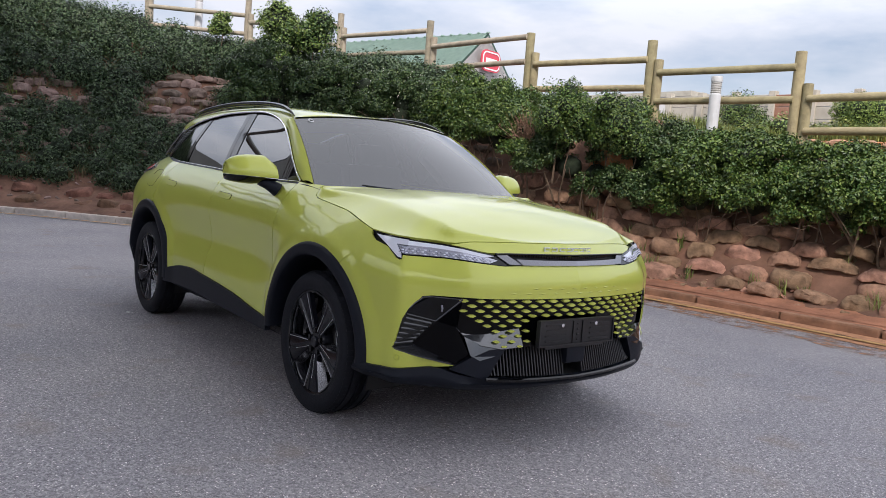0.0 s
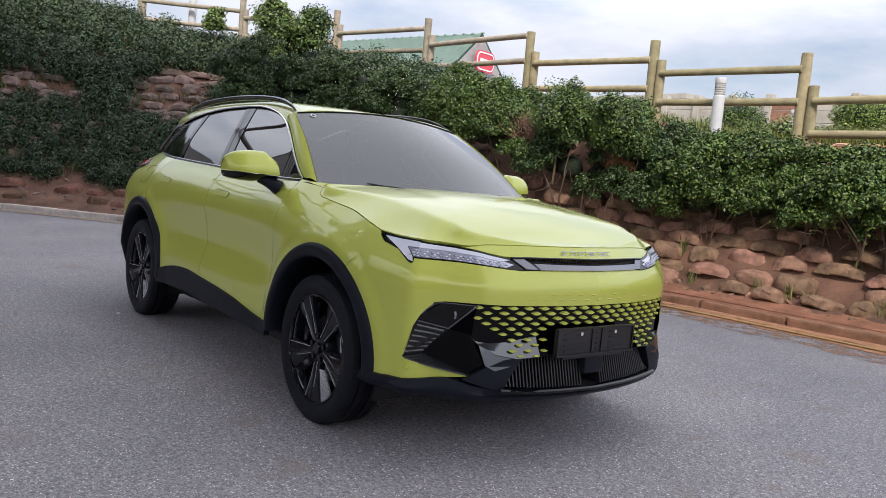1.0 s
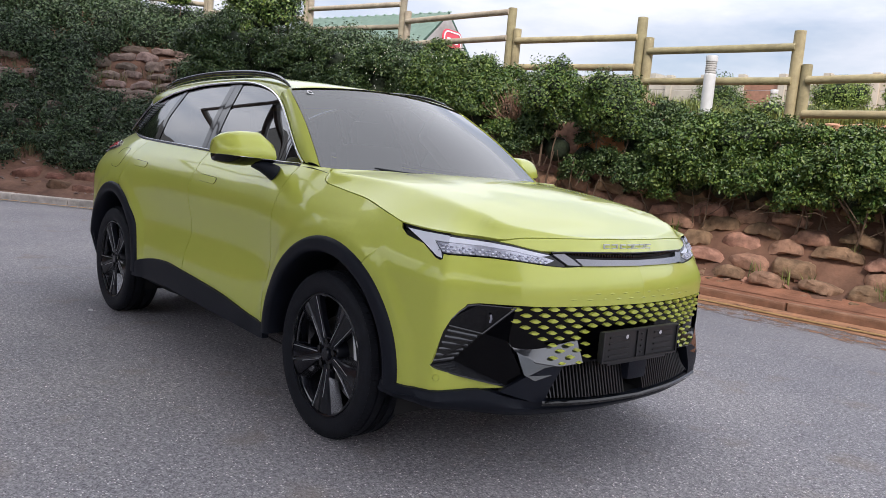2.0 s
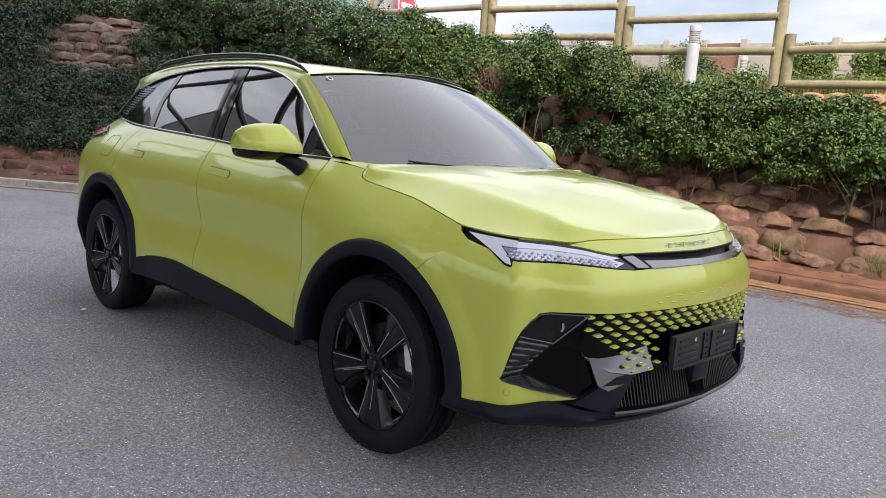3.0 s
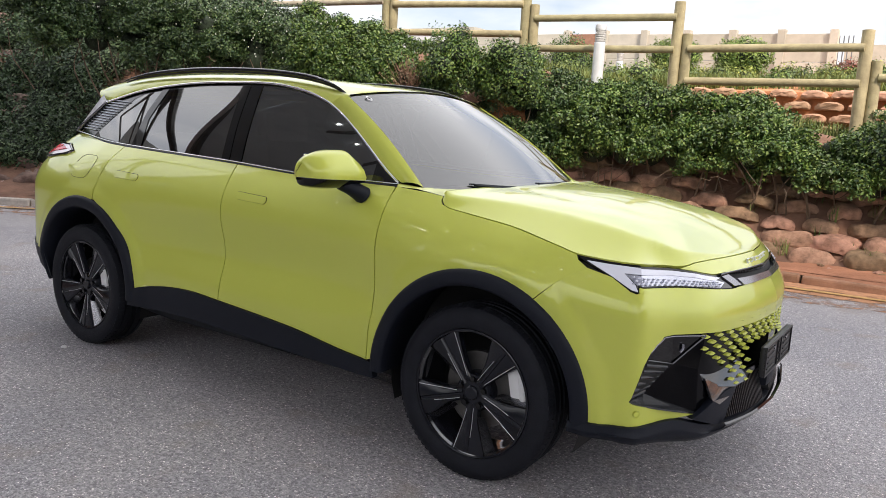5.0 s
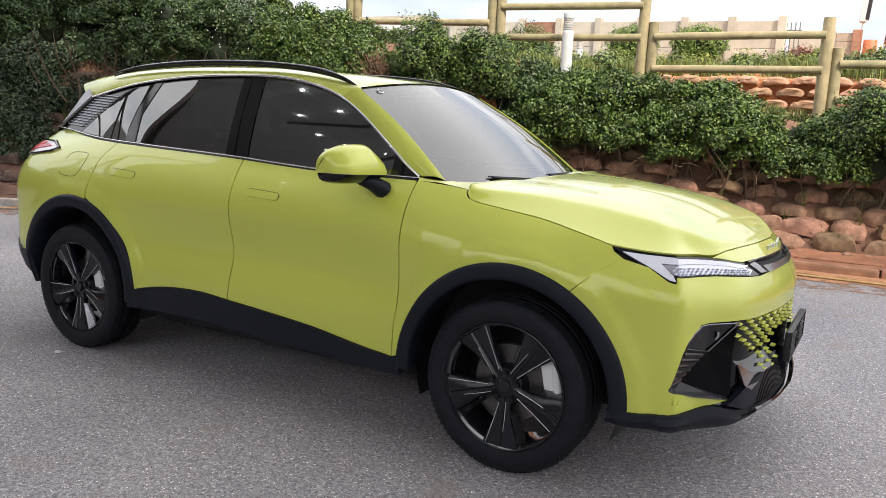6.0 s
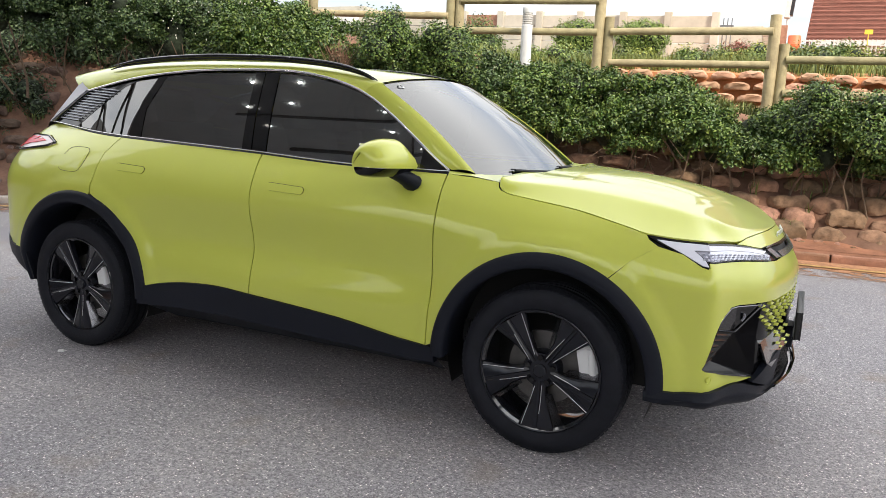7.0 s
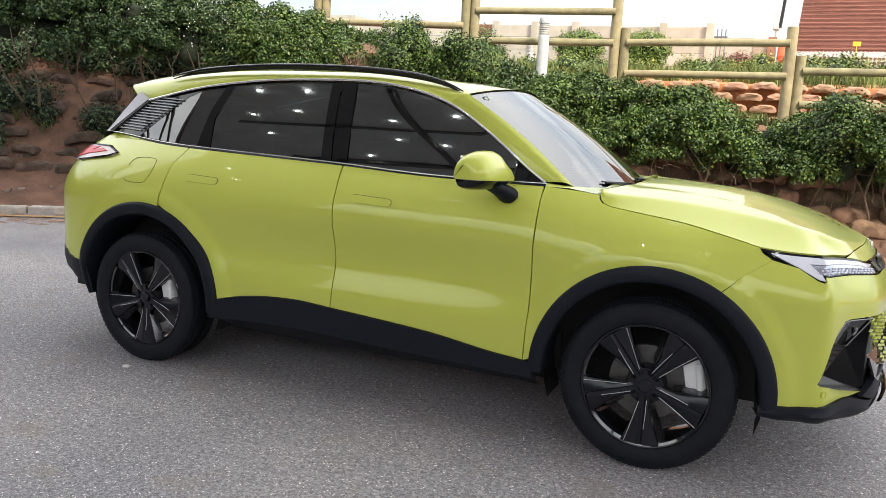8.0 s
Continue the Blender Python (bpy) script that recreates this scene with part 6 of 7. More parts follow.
# ---- fence of timber poles along the top of the bank ----
def pole_mesh(name, a, b, r, mat, parent, seed):
    """A round pole with a rounded end and a slight bow."""
    a, b = Vector(a), Vector(b)
    rr = random.Random(seed)
    n = 7
    side_v = (b - a).cross(Vector((0.3, 0.2, 1))).normalized()
    bow = rr.uniform(-.012, .012)
    pts = [a.lerp(b, i / n) + side_v * bow * math.sin(math.pi * i / n) for i in range(n + 1)]
    d = (b - a).normalized()
    pts = [a + d * .006] + pts[1:-1] + [b - d * .012, b - d * .003, b]
    rad = lambda f: r * (1 - .03 * math.sin(9 * f + seed)) * (.80 if f == 1 else .93 if f > .985 - .09 and f > .9 else 1)
    return tube(name, pts, rad, mat, parent, sides=14)


POSTS = [(-14.4, 2.76, 5.25), (-12.8, 4.58, 5.02), (-10.75, 5.9, 4.70), (-8.0, 6.40, 4.33), (-5.12, 6.47, 3.82), (-2.72, 6.72, 3.52), (-.57, 7.05, 3.24), (1.70, 7.10, 2.83), (4.05, 7.3, 2.42), (6.5, 7.7, 2.0)]
DROP = [.36, .35, .32, .33, .34, .29, .42, .36, .36, .36]
for i, (x, y, z) in enumerate(POSTS):
    # the first four bays take the greyer timber
    wood = M_WOOD_GREY if i < 4 else M_WOOD
    fence = thing("pole_fence", "treated timber pole fence bay on top of the bank", "fence", group="fence bays along the bank")
    pole_mesh("post", (x, y, z - 1.5), (x, y, z), .072, wood, fence, i)
    zs = z - DROP[i]
    dx, dy = (.135, .02)
    pole_mesh("short_post", (x + dx, y + dy, z - 1.5), (x + dx, y + dy, zs), .066, wood, fence, i + 20)
    if i + 1 < len(POSTS):
        nx2, ny2 = POSTS[i + 1][:2]
        for k, dz in enumerate((.20, .62)):
            za = zs - dz
            zb = za + (.0 if i > 4 else -.05)
            pole_mesh("rail", (x + dx + .03, y + dy - .045, za), (nx2 - .01, ny2 - .055, zb), .050, wood, fence, 40 + 2 * i + k)

# white posts beside the path
for x, y, z, r in ((-1.47, 6.58, 2.90, .076), (-3.6, 12.6, 3.25, .075), (-13.75, 3.75, 5.15, .09)):
    bollard = thing("bollard", "white round path bollard with a ringed cap", "bollard", group="white bollards")
    bm = bmesh.new()
    lathe(bm, [(r, 0), (r, .86), (r * .97, .88), (r * .92, .885)], 28, axis="Z")
    bmesh.ops.transform(bm, matrix=Matrix.Translation((x, y, z - 1.12)), verts=bm.verts)
    part("post", bm, M_WHITE_POST, bollard)
    bm = bmesh.new()
    prof = [(r * .86, .87)]
    for k in range(5):
        prof += [(r * .86, .890 + .030 * k), (r * .93, .896 + .030 * k), (r * .93, .910 + .030 * k), (r * .86, .916 + .030 * k)]
    lathe(bm, prof + [(r * .86, 1.045)], 28, axis="Z")
    bmesh.ops.transform(bm, matrix=Matrix.Translation((x, y, z - 1.12)), verts=bm.verts)
    part("louvre", bm, M_POST_RING, bollard, "grey ringed light louvre")
    bm = bmesh.new()
    lathe(bm, [(r * .86, 1.04), (r * .98, 1.042), (r * 1.0, 1.05), (r * 1.0, 1.105), (r * .95, 1.118), (0.001, 1.122)], 28, axis="Z")
    bmesh.ops.transform(bm, matrix=Matrix.Translation((x, y, z - 1.12)), verts=bm.verts)
    part("cap", bm, M_WHITE_POST, bollard, "flat white cap")


# ---- shrubs ----
def leaf_cloud(name, blobs, mat, parent, rng, size=.046, cover=1.6, label="", flat=.55, shell=(.80, 1.06), bottom=-.75, keep_at=.70):
    """Leaves on the outside of a heap of blobs (centre, radius): each leaf a folded quad."""
    C = np.array([b[0] for b in blobs], float)
    R = np.array([b[1] for b in blobs], float)
    P, N = [], []
    for c, r in zip(C, R):
        n = int(4 * math.pi * r * r * cover / (size * size * .5))
        d = rng.normal(size=(n, 3))
        d /= np.linalg.norm(d, axis=1)[:, None]
        d = d[d[:, 2] > bottom]
        lump = 1 + .19 * np.sin(d[:, 0] * 7 + c[0] * 5) * np.sin(d[:, 1] * 6 + c[1] * 3) + .10 * np.sin(d[:, 2] * 9 + c[2] * 4 + d[:, 0] * 5)
        rad = r * lump * rng.uniform(shell[0], shell[1], len(d))
        rad *= np.where(rng.random(len(d)) < .04, 1.10, 1.0)
        p = c + d * rad[:, None]
        keep = np.ones(len(p), bool)
        for c2, r2 in zip(C, R):
            if c2 is not c:
                keep &= np.linalg.norm(p - c2, axis=1) > r2 * keep_at
        P.append(p[keep])
        N.append(d[keep])
    P, N = np.concatenate(P), np.concatenate(N)
    n = len(P)
    N = N + rng.normal(size=(n, 3)) * flat + np.array([0, 0, .35])
    N /= np.linalg.norm(N, axis=1)[:, None]
    A = np.cross(N, rng.normal(size=(n, 3)))
    A /= np.linalg.norm(A, axis=1)[:, None]
    B = np.cross(N, A)
    L = size * rng.uniform(.7, 1.35, n)[:, None]
    W = L * rng.uniform(.24, .34, n)[:, None]
    fold = N * L * .12
    v = np.stack((P - A * L * .5, P + B * W + fold, P + A * L * .5 - N * L * .10, P - B * W + fold), axis=1).reshape(-1, 3)
    base = np.arange(n)[:, None] * 4
    f = np.concatenate((base + np.array([0, 1, 2]), base + np.array([0, 2, 3])), axis=0)
    ob = arrays(name, v, f, mat, parent, label, smooth=0)
    return ob


# Dark solid cores paint in the shade behind the leaves and close gaps.
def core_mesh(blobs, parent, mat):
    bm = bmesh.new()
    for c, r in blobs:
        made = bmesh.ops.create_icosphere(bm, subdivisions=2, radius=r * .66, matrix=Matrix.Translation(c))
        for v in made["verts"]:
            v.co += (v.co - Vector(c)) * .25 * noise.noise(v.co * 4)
    ob = part("inner_growth", bm, mat, parent, "dark solid core, painted as the shade behind the leaves")
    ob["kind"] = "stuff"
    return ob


def stems(parent, feet, heads, r0, rng):
    for a, b in zip(feet, heads):
        a, b = Vector(a), Vector(b)
        mid = a.lerp(b, .5) + Vector(rng.uniform(-.12, .12, 3))
        pts = [Vector(p) for p in spline([a, a.lerp(mid, .5) + Vector(rng.uniform(-.03, .03, 3)), mid, b], 9)]
        rr = r0 * rng.uniform(.5, 1.2)
        tube("stem", pts, lambda f: rr * (1 - .6 * f), M_TWIG, parent, "bare brown stem", sides=6)


prng = np.random.default_rng(11)
M_DRY_TWIG = material("dry red-brown twig", (0.40, 0.25, 0.18), rough=0.85, per_object=0.35)
M_BLOSSOM = material("white petal", (0.78, 0.78, 0.72), rough=0.6)
M_ROOT = material("dry root", (0.34, 0.22, 0.12), rough=0.85, per_object=0.3)
M_DRY_GRASS = material("dry grass", (0.20, 0.17, 0.085), rough=0.7, island=0.4)
# near-black core colour stands in for the shade inside the foliage
M_CORE = material("painted foliage shade", (0.016, 0.026, 0.012), rough=0.9, vary=0.5, scale=14, bump=1.0, bump_scale=40)
hedge_top = curve([-9.5, -8, -6.6, -5.1, -3.9, -3.2, -2.7, -2.2, -1.6, -1.18, -.38, .3, .72, 1.27, 1.7, 2.1, 2.5, 2.95, 3.6, 5, 7, 9], [3.75, 3.40, 3.08, 2.88, 2.70, 2.54, 2.46, 2.40, 2.24, 2.14, 2.12, 2.06, 2.00, 1.70, 1.67, 1.86, 2.00, 1.84, 1.75, 1.6, 1.4, 1.2])
hedge_low = curve([-9.5, -7, -4.5, -3.2, -1.7, 0, .85, 1.5, 3.0, 5, 9], [2.3, 2.05, 1.75, 1.30, 1.0, 1.0, 1.02, .90, .82, .7, .5])
kerb_y = lambda x: float(np.interp(-x, -kerb_line[:, 0], kerb_line[:, 1]))


def hedge_blobs(x0, x1, push):
    """Cores and leafy clumps of one shrub between x0 and x1: a mound that leans out over the wall."""
    cores, clumps = [], []
    mid, wide = (x0 + x1) / 2, x1 - x0
    mound = lambda x: math.cos(math.pi * max(-.5, min(.5, (x - mid) / (wide * 1.12))))
    for x in np.arange(x0 + .1, x1, .36):
        zt, zb, yk = hedge_top(x), hedge_low(x), kerb_y(x)
        h = zt - zb
        for s in (.22, .42, .58):
            if s > .4 and -3.05 < x < -2.15:
                continue
            cores.append((Vector((x, yk + 1.12 + .38 * s - push * mound(x), zb + h * s)), .27))
    lift = prng.uniform(-.05, .05)
    # pads of foliage, each carrying smaller clumps on its upper and outer side
    pads = int(wide * (hedge_top(mid) - hedge_low(mid)) * 11.5) + 5
    for n in range(pads):
        x = prng.uniform(x0 - .12, x1 + .12)
        zt, zb, yk = hedge_top(x), hedge_low(x), kerb_y(x)
        m = mound(x)
        f = ((n + prng.random()) / pads) ** .85
        if abs(x + 2.50) < .38 and .1 < f < .60:
            continue
        R = prng.uniform(.20, .34)
        z = zb + .10 + (zt - zb - R * .75 - .10) * f - .08 * (1 - m) * f + lift * f
        y = yk + .86 + .55 * f ** 1.7 - push * m + prng.uniform(-.10, .14) + .14 * (1 - m) + (.30 * prng.random() if f > .8 else 0)
        c = Vector((x, y, z))
        for _ in range(15):
            d = Vector((prng.normal(), prng.normal() - .45, prng.normal() + .35)).normalized()
            if d.z < -.45 or d.y > .75:
                continue
            clumps.append((c + Vector((d.x * R * 1.15, d.y * R * .9, d.z * R * .72)), prng.uniform(.075, .135)))
    return cores, clumps


edges_x = [-8.6, -7.4, -6.3, -5.3, -4.35, -3.45, -2.50, -1.55, -.55, .35, 1.15, 1.95, 2.95, 4.2, 5.6, 7.0, 8.4]
pushes = [.1, .15, .1, .2, .1, .2, .05, .25, .12, .22, .06, .30, .22, .15, .2, .1]
for i, (a, b) in enumerate(zip(edges_x, edges_x[1:])):
    tone = M_LEAF_DARK if b < -4.9 or -3.5 < a < -2.4 else M_LEAF
    cores, clumps = hedge_blobs(a, b, pushes[i])
    shrub = thing("shrub", "dense dark green evergreen shrub on the bank" if tone is M_LEAF_DARK else "dense glossy green evergreen shrub on the bank", "shrub", group="shrubs along the bank")
    leaf_cloud("crown", clumps, tone, shrub, prng, size=.042, cover=1.15, shell=(.45, 1.12), bottom=-.6, keep_at=.30)
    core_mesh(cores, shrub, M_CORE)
    feet, heads = [], []
    for k in range(5):
        x = prng.uniform(a, b)
        feet.append((x, kerb_y(x) + .95 + prng.uniform(0, .25), max(.28, hedge_low(x) - prng.uniform(.35, .75))))
        heads.append((x + prng.uniform(-.3, .3), kerb_y(x) + .70 + prng.uniform(0, .3), hedge_low(x) + .25))
    stems(shrub, feet, heads, .018, prng)
    # bare twigs that hang out below the leaves
    for k in range(6):
        x = prng.uniform(a, b)
        p = Vector((x, kerb_y(x) + .72 + prng.uniform(-.1, .25), hedge_low(x) + prng.uniform(-.05, .25)))
        q = p + Vector((prng.uniform(-.3, .3), prng.uniform(-.22, .05), prng.uniform(-.35, .05)))
        m = p.lerp(q, .5) + Vector(prng.uniform(-.05, .05, 3))
        tube("twig", [p, m, q], lambda f: .006 * (1 - .6 * f), M_TWIG, shrub, "bare dry twig", sides=5)

# round bush that stands out of the hedge, with dry twigs at its side
for c, r, mat, label, size in (((-2.98, 5.22, 2.28), .50, M_LEAF, "round glossy green bush above the hedge", .038),
                               ((-3.62, 5.24, 2.08), .26, M_LEAF_DRY, "half dry bush with brown twigs", .036),
                               ((-2.15, 5.55, 2.12), .48, M_LEAF, "round glossy green bush above the hedge", .038),
                               ((-4.6, 5.3, 2.45), .42, M_LEAF, "round glossy green bush above the hedge", .038),
                               ((-11.0, 4.5, 4.22), .50, M_LEAF_BRIGHT, "fresh yellow-green bush in front of the fence", .07),
                               ((-10.0, 4.9, 3.92), .55, M_LEAF, "dark green bush in front of the fence", .06),
                               ((-10.7, 4.62, 3.70), .58, M_LEAF, "dark green bush in front of the fence", .06),
                               ((-12.75, 3.9, 4.28), .30, M_LEAF_BRIGHT, "fresh yellow-green bush in front of the fence", .07),
                               ((-6.2, 5.9, 2.95), .36, M_LEAF, "light green bush below the fence", .05),
                               ((2.35, 6.05, 1.52), .50, M_LEAF, "round glossy green bush above the hedge", .038),
                               ((-1.02, 6.12, 1.80), .34, M_LEAF, "round glossy green bush above the hedge", .04),
                               ((-.55, 6.05, 1.78), .34, M_LEAF, "round glossy green bush above the hedge", .04),
                               ((2.85, 5.9, 1.40), .46, M_LEAF, "round glossy green bush above the hedge", .038)):
    shrub = thing("bush", label, "bush")
    c = Vector(c)
    blobs = [(c, r * .82)]
    for _ in range(11):
        d = Vector((prng.normal(), prng.normal() - .2, prng.normal() + .25)).normalized()
        blobs.append((c + Vector((d.x, d.y, d.z * .85)) * r * prng.uniform(.55, .88), r * prng.uniform(.26, .46)))
    leaf_cloud("crown", blobs, mat, shrub, prng, size=size, cover=1.3, shell=(.6, 1.14), keep_at=.55)
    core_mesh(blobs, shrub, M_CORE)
    stems(shrub, [c + Vector((dx, 0, -r - .5)) for dx in (-.1, .1)], [c + Vector((-.05, 0, 0)), c + Vector((.1, .05, .1))], .018, prng)

# bare red-brown twigs that stick out of the half dry bush
dry = thing("dry_twigs", "fan of bare red-brown twigs in the hedge", "twigs")
for k in range(120):
    c = Vector((-3.62 + prng.uniform(-.18, .18), 5.14 + prng.uniform(-.08, .08), 1.86 + prng.uniform(-.06, .06)))
    d = Vector((prng.uniform(-.9, .9), prng.uniform(-.75, -.05), prng.uniform(.25, 1.2))).normalized() * prng.uniform(.28, .50)
    bend = Vector(prng.uniform(-.035, .035, 3))
    tube("twig", [c, c + d * .5 + bend, c + d + bend * 1.6], lambda f: .0052 * (1 - .6 * f), M_DRY_TWIG, dry, sides=4)

# small white blossoms in the dark shrubs
v, f = [], []
for _ in range(230):
    x = prng.uniform(-8.3, -4.6)
    zt, zb = hedge_top(x), hedge_low(x)
    g = prng.uniform(.25, .98)
    c = np.array((x, kerb_y(x) + .62 + .50 * g ** 1.7 + prng.uniform(-.06, .08), zb + (zt - zb) * g))
    r = prng.uniform(.010, .018)
    a0 = prng.uniform(0, 6.28)
    b = len(v)
    v.append(tuple(c + (0, -.010, 0)))
    for k in range(10):
        a, rr = a0 + math.pi * k / 5, r if k % 2 == 0 else r * .5
        v.append(tuple(c + (rr * math.cos(a), -.004 * (k % 2), rr * math.sin(a))))
    f += [(b, b + 1 + k, b + 1 + (k + 1) % 10) for k in range(10)]
tagged(arrays("blossom", v, f, M_BLOSSOM, None, smooth=0), "small white blossoms scattered over the dark shrubs", "blossom", kind="stuff")

# the curve of the bank beyond the car: upper growth, low creepers, leaves coloured dark for shade
u0, u1, uz = u_of(-5.6), u_of(-14.2), u_of(-7.6)
n_seg = 11
for s in range(n_seg):
    a, b = u0 + (u1 - u0) * s / n_seg, u0 + (u1 - u0) * (s + 1) / n_seg
    upper = []
    for u in np.arange(a, b, .42):
        for v in (.50, .56, .62, .70, .78, .86, .93, 1.0):
            if v < .6 and prng.random() < .5:
                continue
            if (4.05 < u - uz < 5.8 and v < .62) or (2.05 < u - uz < 3.5 and v < .75) or (u < uz and v < .58):
                continue
            p = bank(u + prng.uniform(-.2, .2), v)
            r = prng.uniform(.28, .50)
            upper.append((p + Vector((0, 0, .10 - (.15 if v == 1.0 else 0))), r))
    shrub = thing("shrub", "dense green shrub high on the bank, shade painted into its leaves", "shrub", group="shrubs along the bank")
    leaf_cloud("crown", upper, M_LEAF_SHADE, shrub, prng, size=.055, cover=1.4, shell=(.6, 1.12))
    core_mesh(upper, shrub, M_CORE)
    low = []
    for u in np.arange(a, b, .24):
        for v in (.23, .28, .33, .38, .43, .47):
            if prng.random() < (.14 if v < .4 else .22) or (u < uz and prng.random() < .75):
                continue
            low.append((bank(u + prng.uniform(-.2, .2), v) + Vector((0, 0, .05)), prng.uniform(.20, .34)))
    creeper = thing("creeper", "low spreading creeper on the bank, shade painted into its leaves", "creeper", group="creepers along the bank")
    leaf_cloud("crown", low, M_LEAF_SHADE, creeper, prng, size=.050, cover=1.2, shell=(.5, 1.15))
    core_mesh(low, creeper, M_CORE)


# grass tufts in the wall, on the terrace and under the fence
def grass(name, spots, mat, label, rng, blades=14, height=.22):
    v, f = [], []
    for x, y, z in spots:
        for _ in range(blades):
            h = height * rng.uniform(.5, 1.4)
            a = rng.uniform(0, 2 * math.pi)
            lean = rng.uniform(.1, .8) * h
            dx, dy = math.cos(a), math.sin(a)
            ox, oy = rng.uniform(-.05, .05, 2)
            w = rng.uniform(.003, .007)
            b = len(v)
            v += [(x + ox - dy * w, y + oy + dx * w, z - .02), (x + ox + dy * w, y + oy - dx * w, z - .02),
                  (x + ox + dx * lean * .35 + dy * w, y + oy + dy * lean * .35 - dx * w, z + h * .6), (x + ox + dx * lean * .35 - dy * w, y + oy + dy * lean * .35 + dx * w, z + h * .6),
                  (x + ox + dx * lean, y + oy + dy * lean, z + h)]
            f += [(b, b + 1, b + 2), (b, b + 2, b + 3), (b + 3, b + 2, b + 4)]
    ob = arrays(name, v, f, mat, None, smooth=0)
    return tagged(ob, label, "grass", kind="stuff")


spots = []
for _ in range(70):
    x = prng.uniform(-8, 7)
    p = bank(u_of(x), prng.uniform(.12, .5))
    spots.append(tuple(p))
for _ in range(90):
    spots.append(tuple(bank(prng.uniform(u_of(-8), u_of(-13.5)), prng.uniform(.3, .62))))
# dry roots and a bare patch of earth in the hedge
roots = thing("dry_roots", "tangle of dry brown roots on bare orange earth", "roots")
for k in range(26):
    c = Vector((-2.5, 5.62, 1.62)) + Vector((prng.uniform(-.35, .35), prng.uniform(-.12, .1), prng.uniform(-.22, .22)))
    d = Vector((prng.uniform(-1, 1), prng.uniform(-.5, .1), prng.uniform(-1, .6))).normalized() * prng.uniform(.12, .3)
    tube("root", [c, c + d * .5 + Vector(prng.uniform(-.03, .03, 3)), c + d], prng.uniform(.004, .011), M_ROOT, roots, sides=5)
bm = bmesh.new()
bmesh.ops.create_icosphere(bm, subdivisions=3, radius=1, matrix=Matrix.Translation((-2.5, 5.95, 1.60)) @ Matrix.Diagonal((.48, .28, .34, 1)))
for v in bm.verts:
    v.co += (v.co - Vector((-2.5, 5.95, 1.6))) * .3 * noise.noise(v.co * 6)
part("earth_clod", bm, M_ORANGE_SOIL, roots, "bare orange earth")
spots_dry = [tuple(bank(prng.uniform(u_of(-8.4), u_of(-13.5)), prng.uniform(.22, .60))) for _ in range(340)]
grass("dry_grass", spots_dry, M_DRY_GRASS, "dry grass hanging over the upper wall", prng, 12, .20)
grass("wall_grass", spots, M_GRASS, "thin grass tufts growing between wall blocks", prng, 10, .17)

# ---- terrace behind the fence ----
terrace = thing("terrace", "grassy terrace behind the pole fence", "terrace", kind="structure")
verts, faces = [], []
xs = np.linspace(-4.5, 34, 70)
prof = [(8.42, 1.2), (8.44, 2.16), (8.9, 2.27), (11, 2.38), (15, 2.55), (22, 2.7), (40, 3.0), (60, 3.2)]
for x in xs:
    for y, z in prof:
        drop = max(0, x - 2) * .05
        verts.append((x, y + .10 * noise.noise(Vector((x, y, 0))), z - drop + .07 * noise.noise(Vector((x * .8, y * .8, 2)))))
for i in range(len(xs) - 1):
    for j in range(len(prof) - 1):
        a = i * len(prof) + j
        faces.append((a, a + len(prof), a + len(prof) + 1, a + 1))
arrays("earth", verts, faces, M_ORANGE_SOIL, terrace, "bare orange earth", smooth=60)


def in_terrace(x, y):
    z = float(np.interp(y, [p[0] for p in prof], [p[1] for p in prof]))
    return z - max(0, x - 2) * .05


spots = [(x, y, in_terrace(x, y)) for x, y in zip(prng.uniform(-4.2, 9, 4200), 8.55 + 7 * prng.random(4200) ** 1.6)]
grass("terrace_grass", spots, M_GRASS, "long green and dry grass on the terrace", prng, 10, .19)
spots = []
for _ in range(800):
    x = prng.uniform(-4, 7)
    p = bank(u_of(x), 1.0)
    spots.append((p.x, p.y + prng.uniform(.1, 1.2), p.z - .03))
grass("fence_grass", spots, M_GRASS, "grass behind the pole fence", prng, 9, .18)

for c, r, mat, label in (((.60, 14.4, 2.88), .36, M_LEAF_RED, "red-leaved bush on the terrace"),
                         ((.25, 14.2, 2.82), .30, M_GRASS, "light green bush on the terrace"), ((2.6, 13.6, 2.72), .42, M_LEAF, "low green bush on the terrace"), ((3.6, 13.2, 2.66), .40, M_LEAF, "low green bush on the terrace"),
                         ((4.6, 12.8, 2.62), .42, M_LEAF, "low green bush on the terrace"), ((-.6, 14.5, 2.75), .26, M_GRASS, "light green bush on the terrace"), ((-4.8, 12.5, 3.0), .55, M_LEAF, "clipped round green bush on the terrace")):
    shrub = thing("bush", label, "bush")
    c = Vector(c)
    blobs = [(c, r)] + [(c + Vector((prng.uniform(-1, 1), prng.uniform(-.6, .6), prng.uniform(-.7, .2))) * r * .6, r * prng.uniform(.55, .75)) for _ in range(5)]
    leaf_cloud("crown", blobs, mat, shrub, prng, size=.045, cover=1.3, shell=(.6, 1.06))
    core_mesh(blobs, shrub, M_CORE)

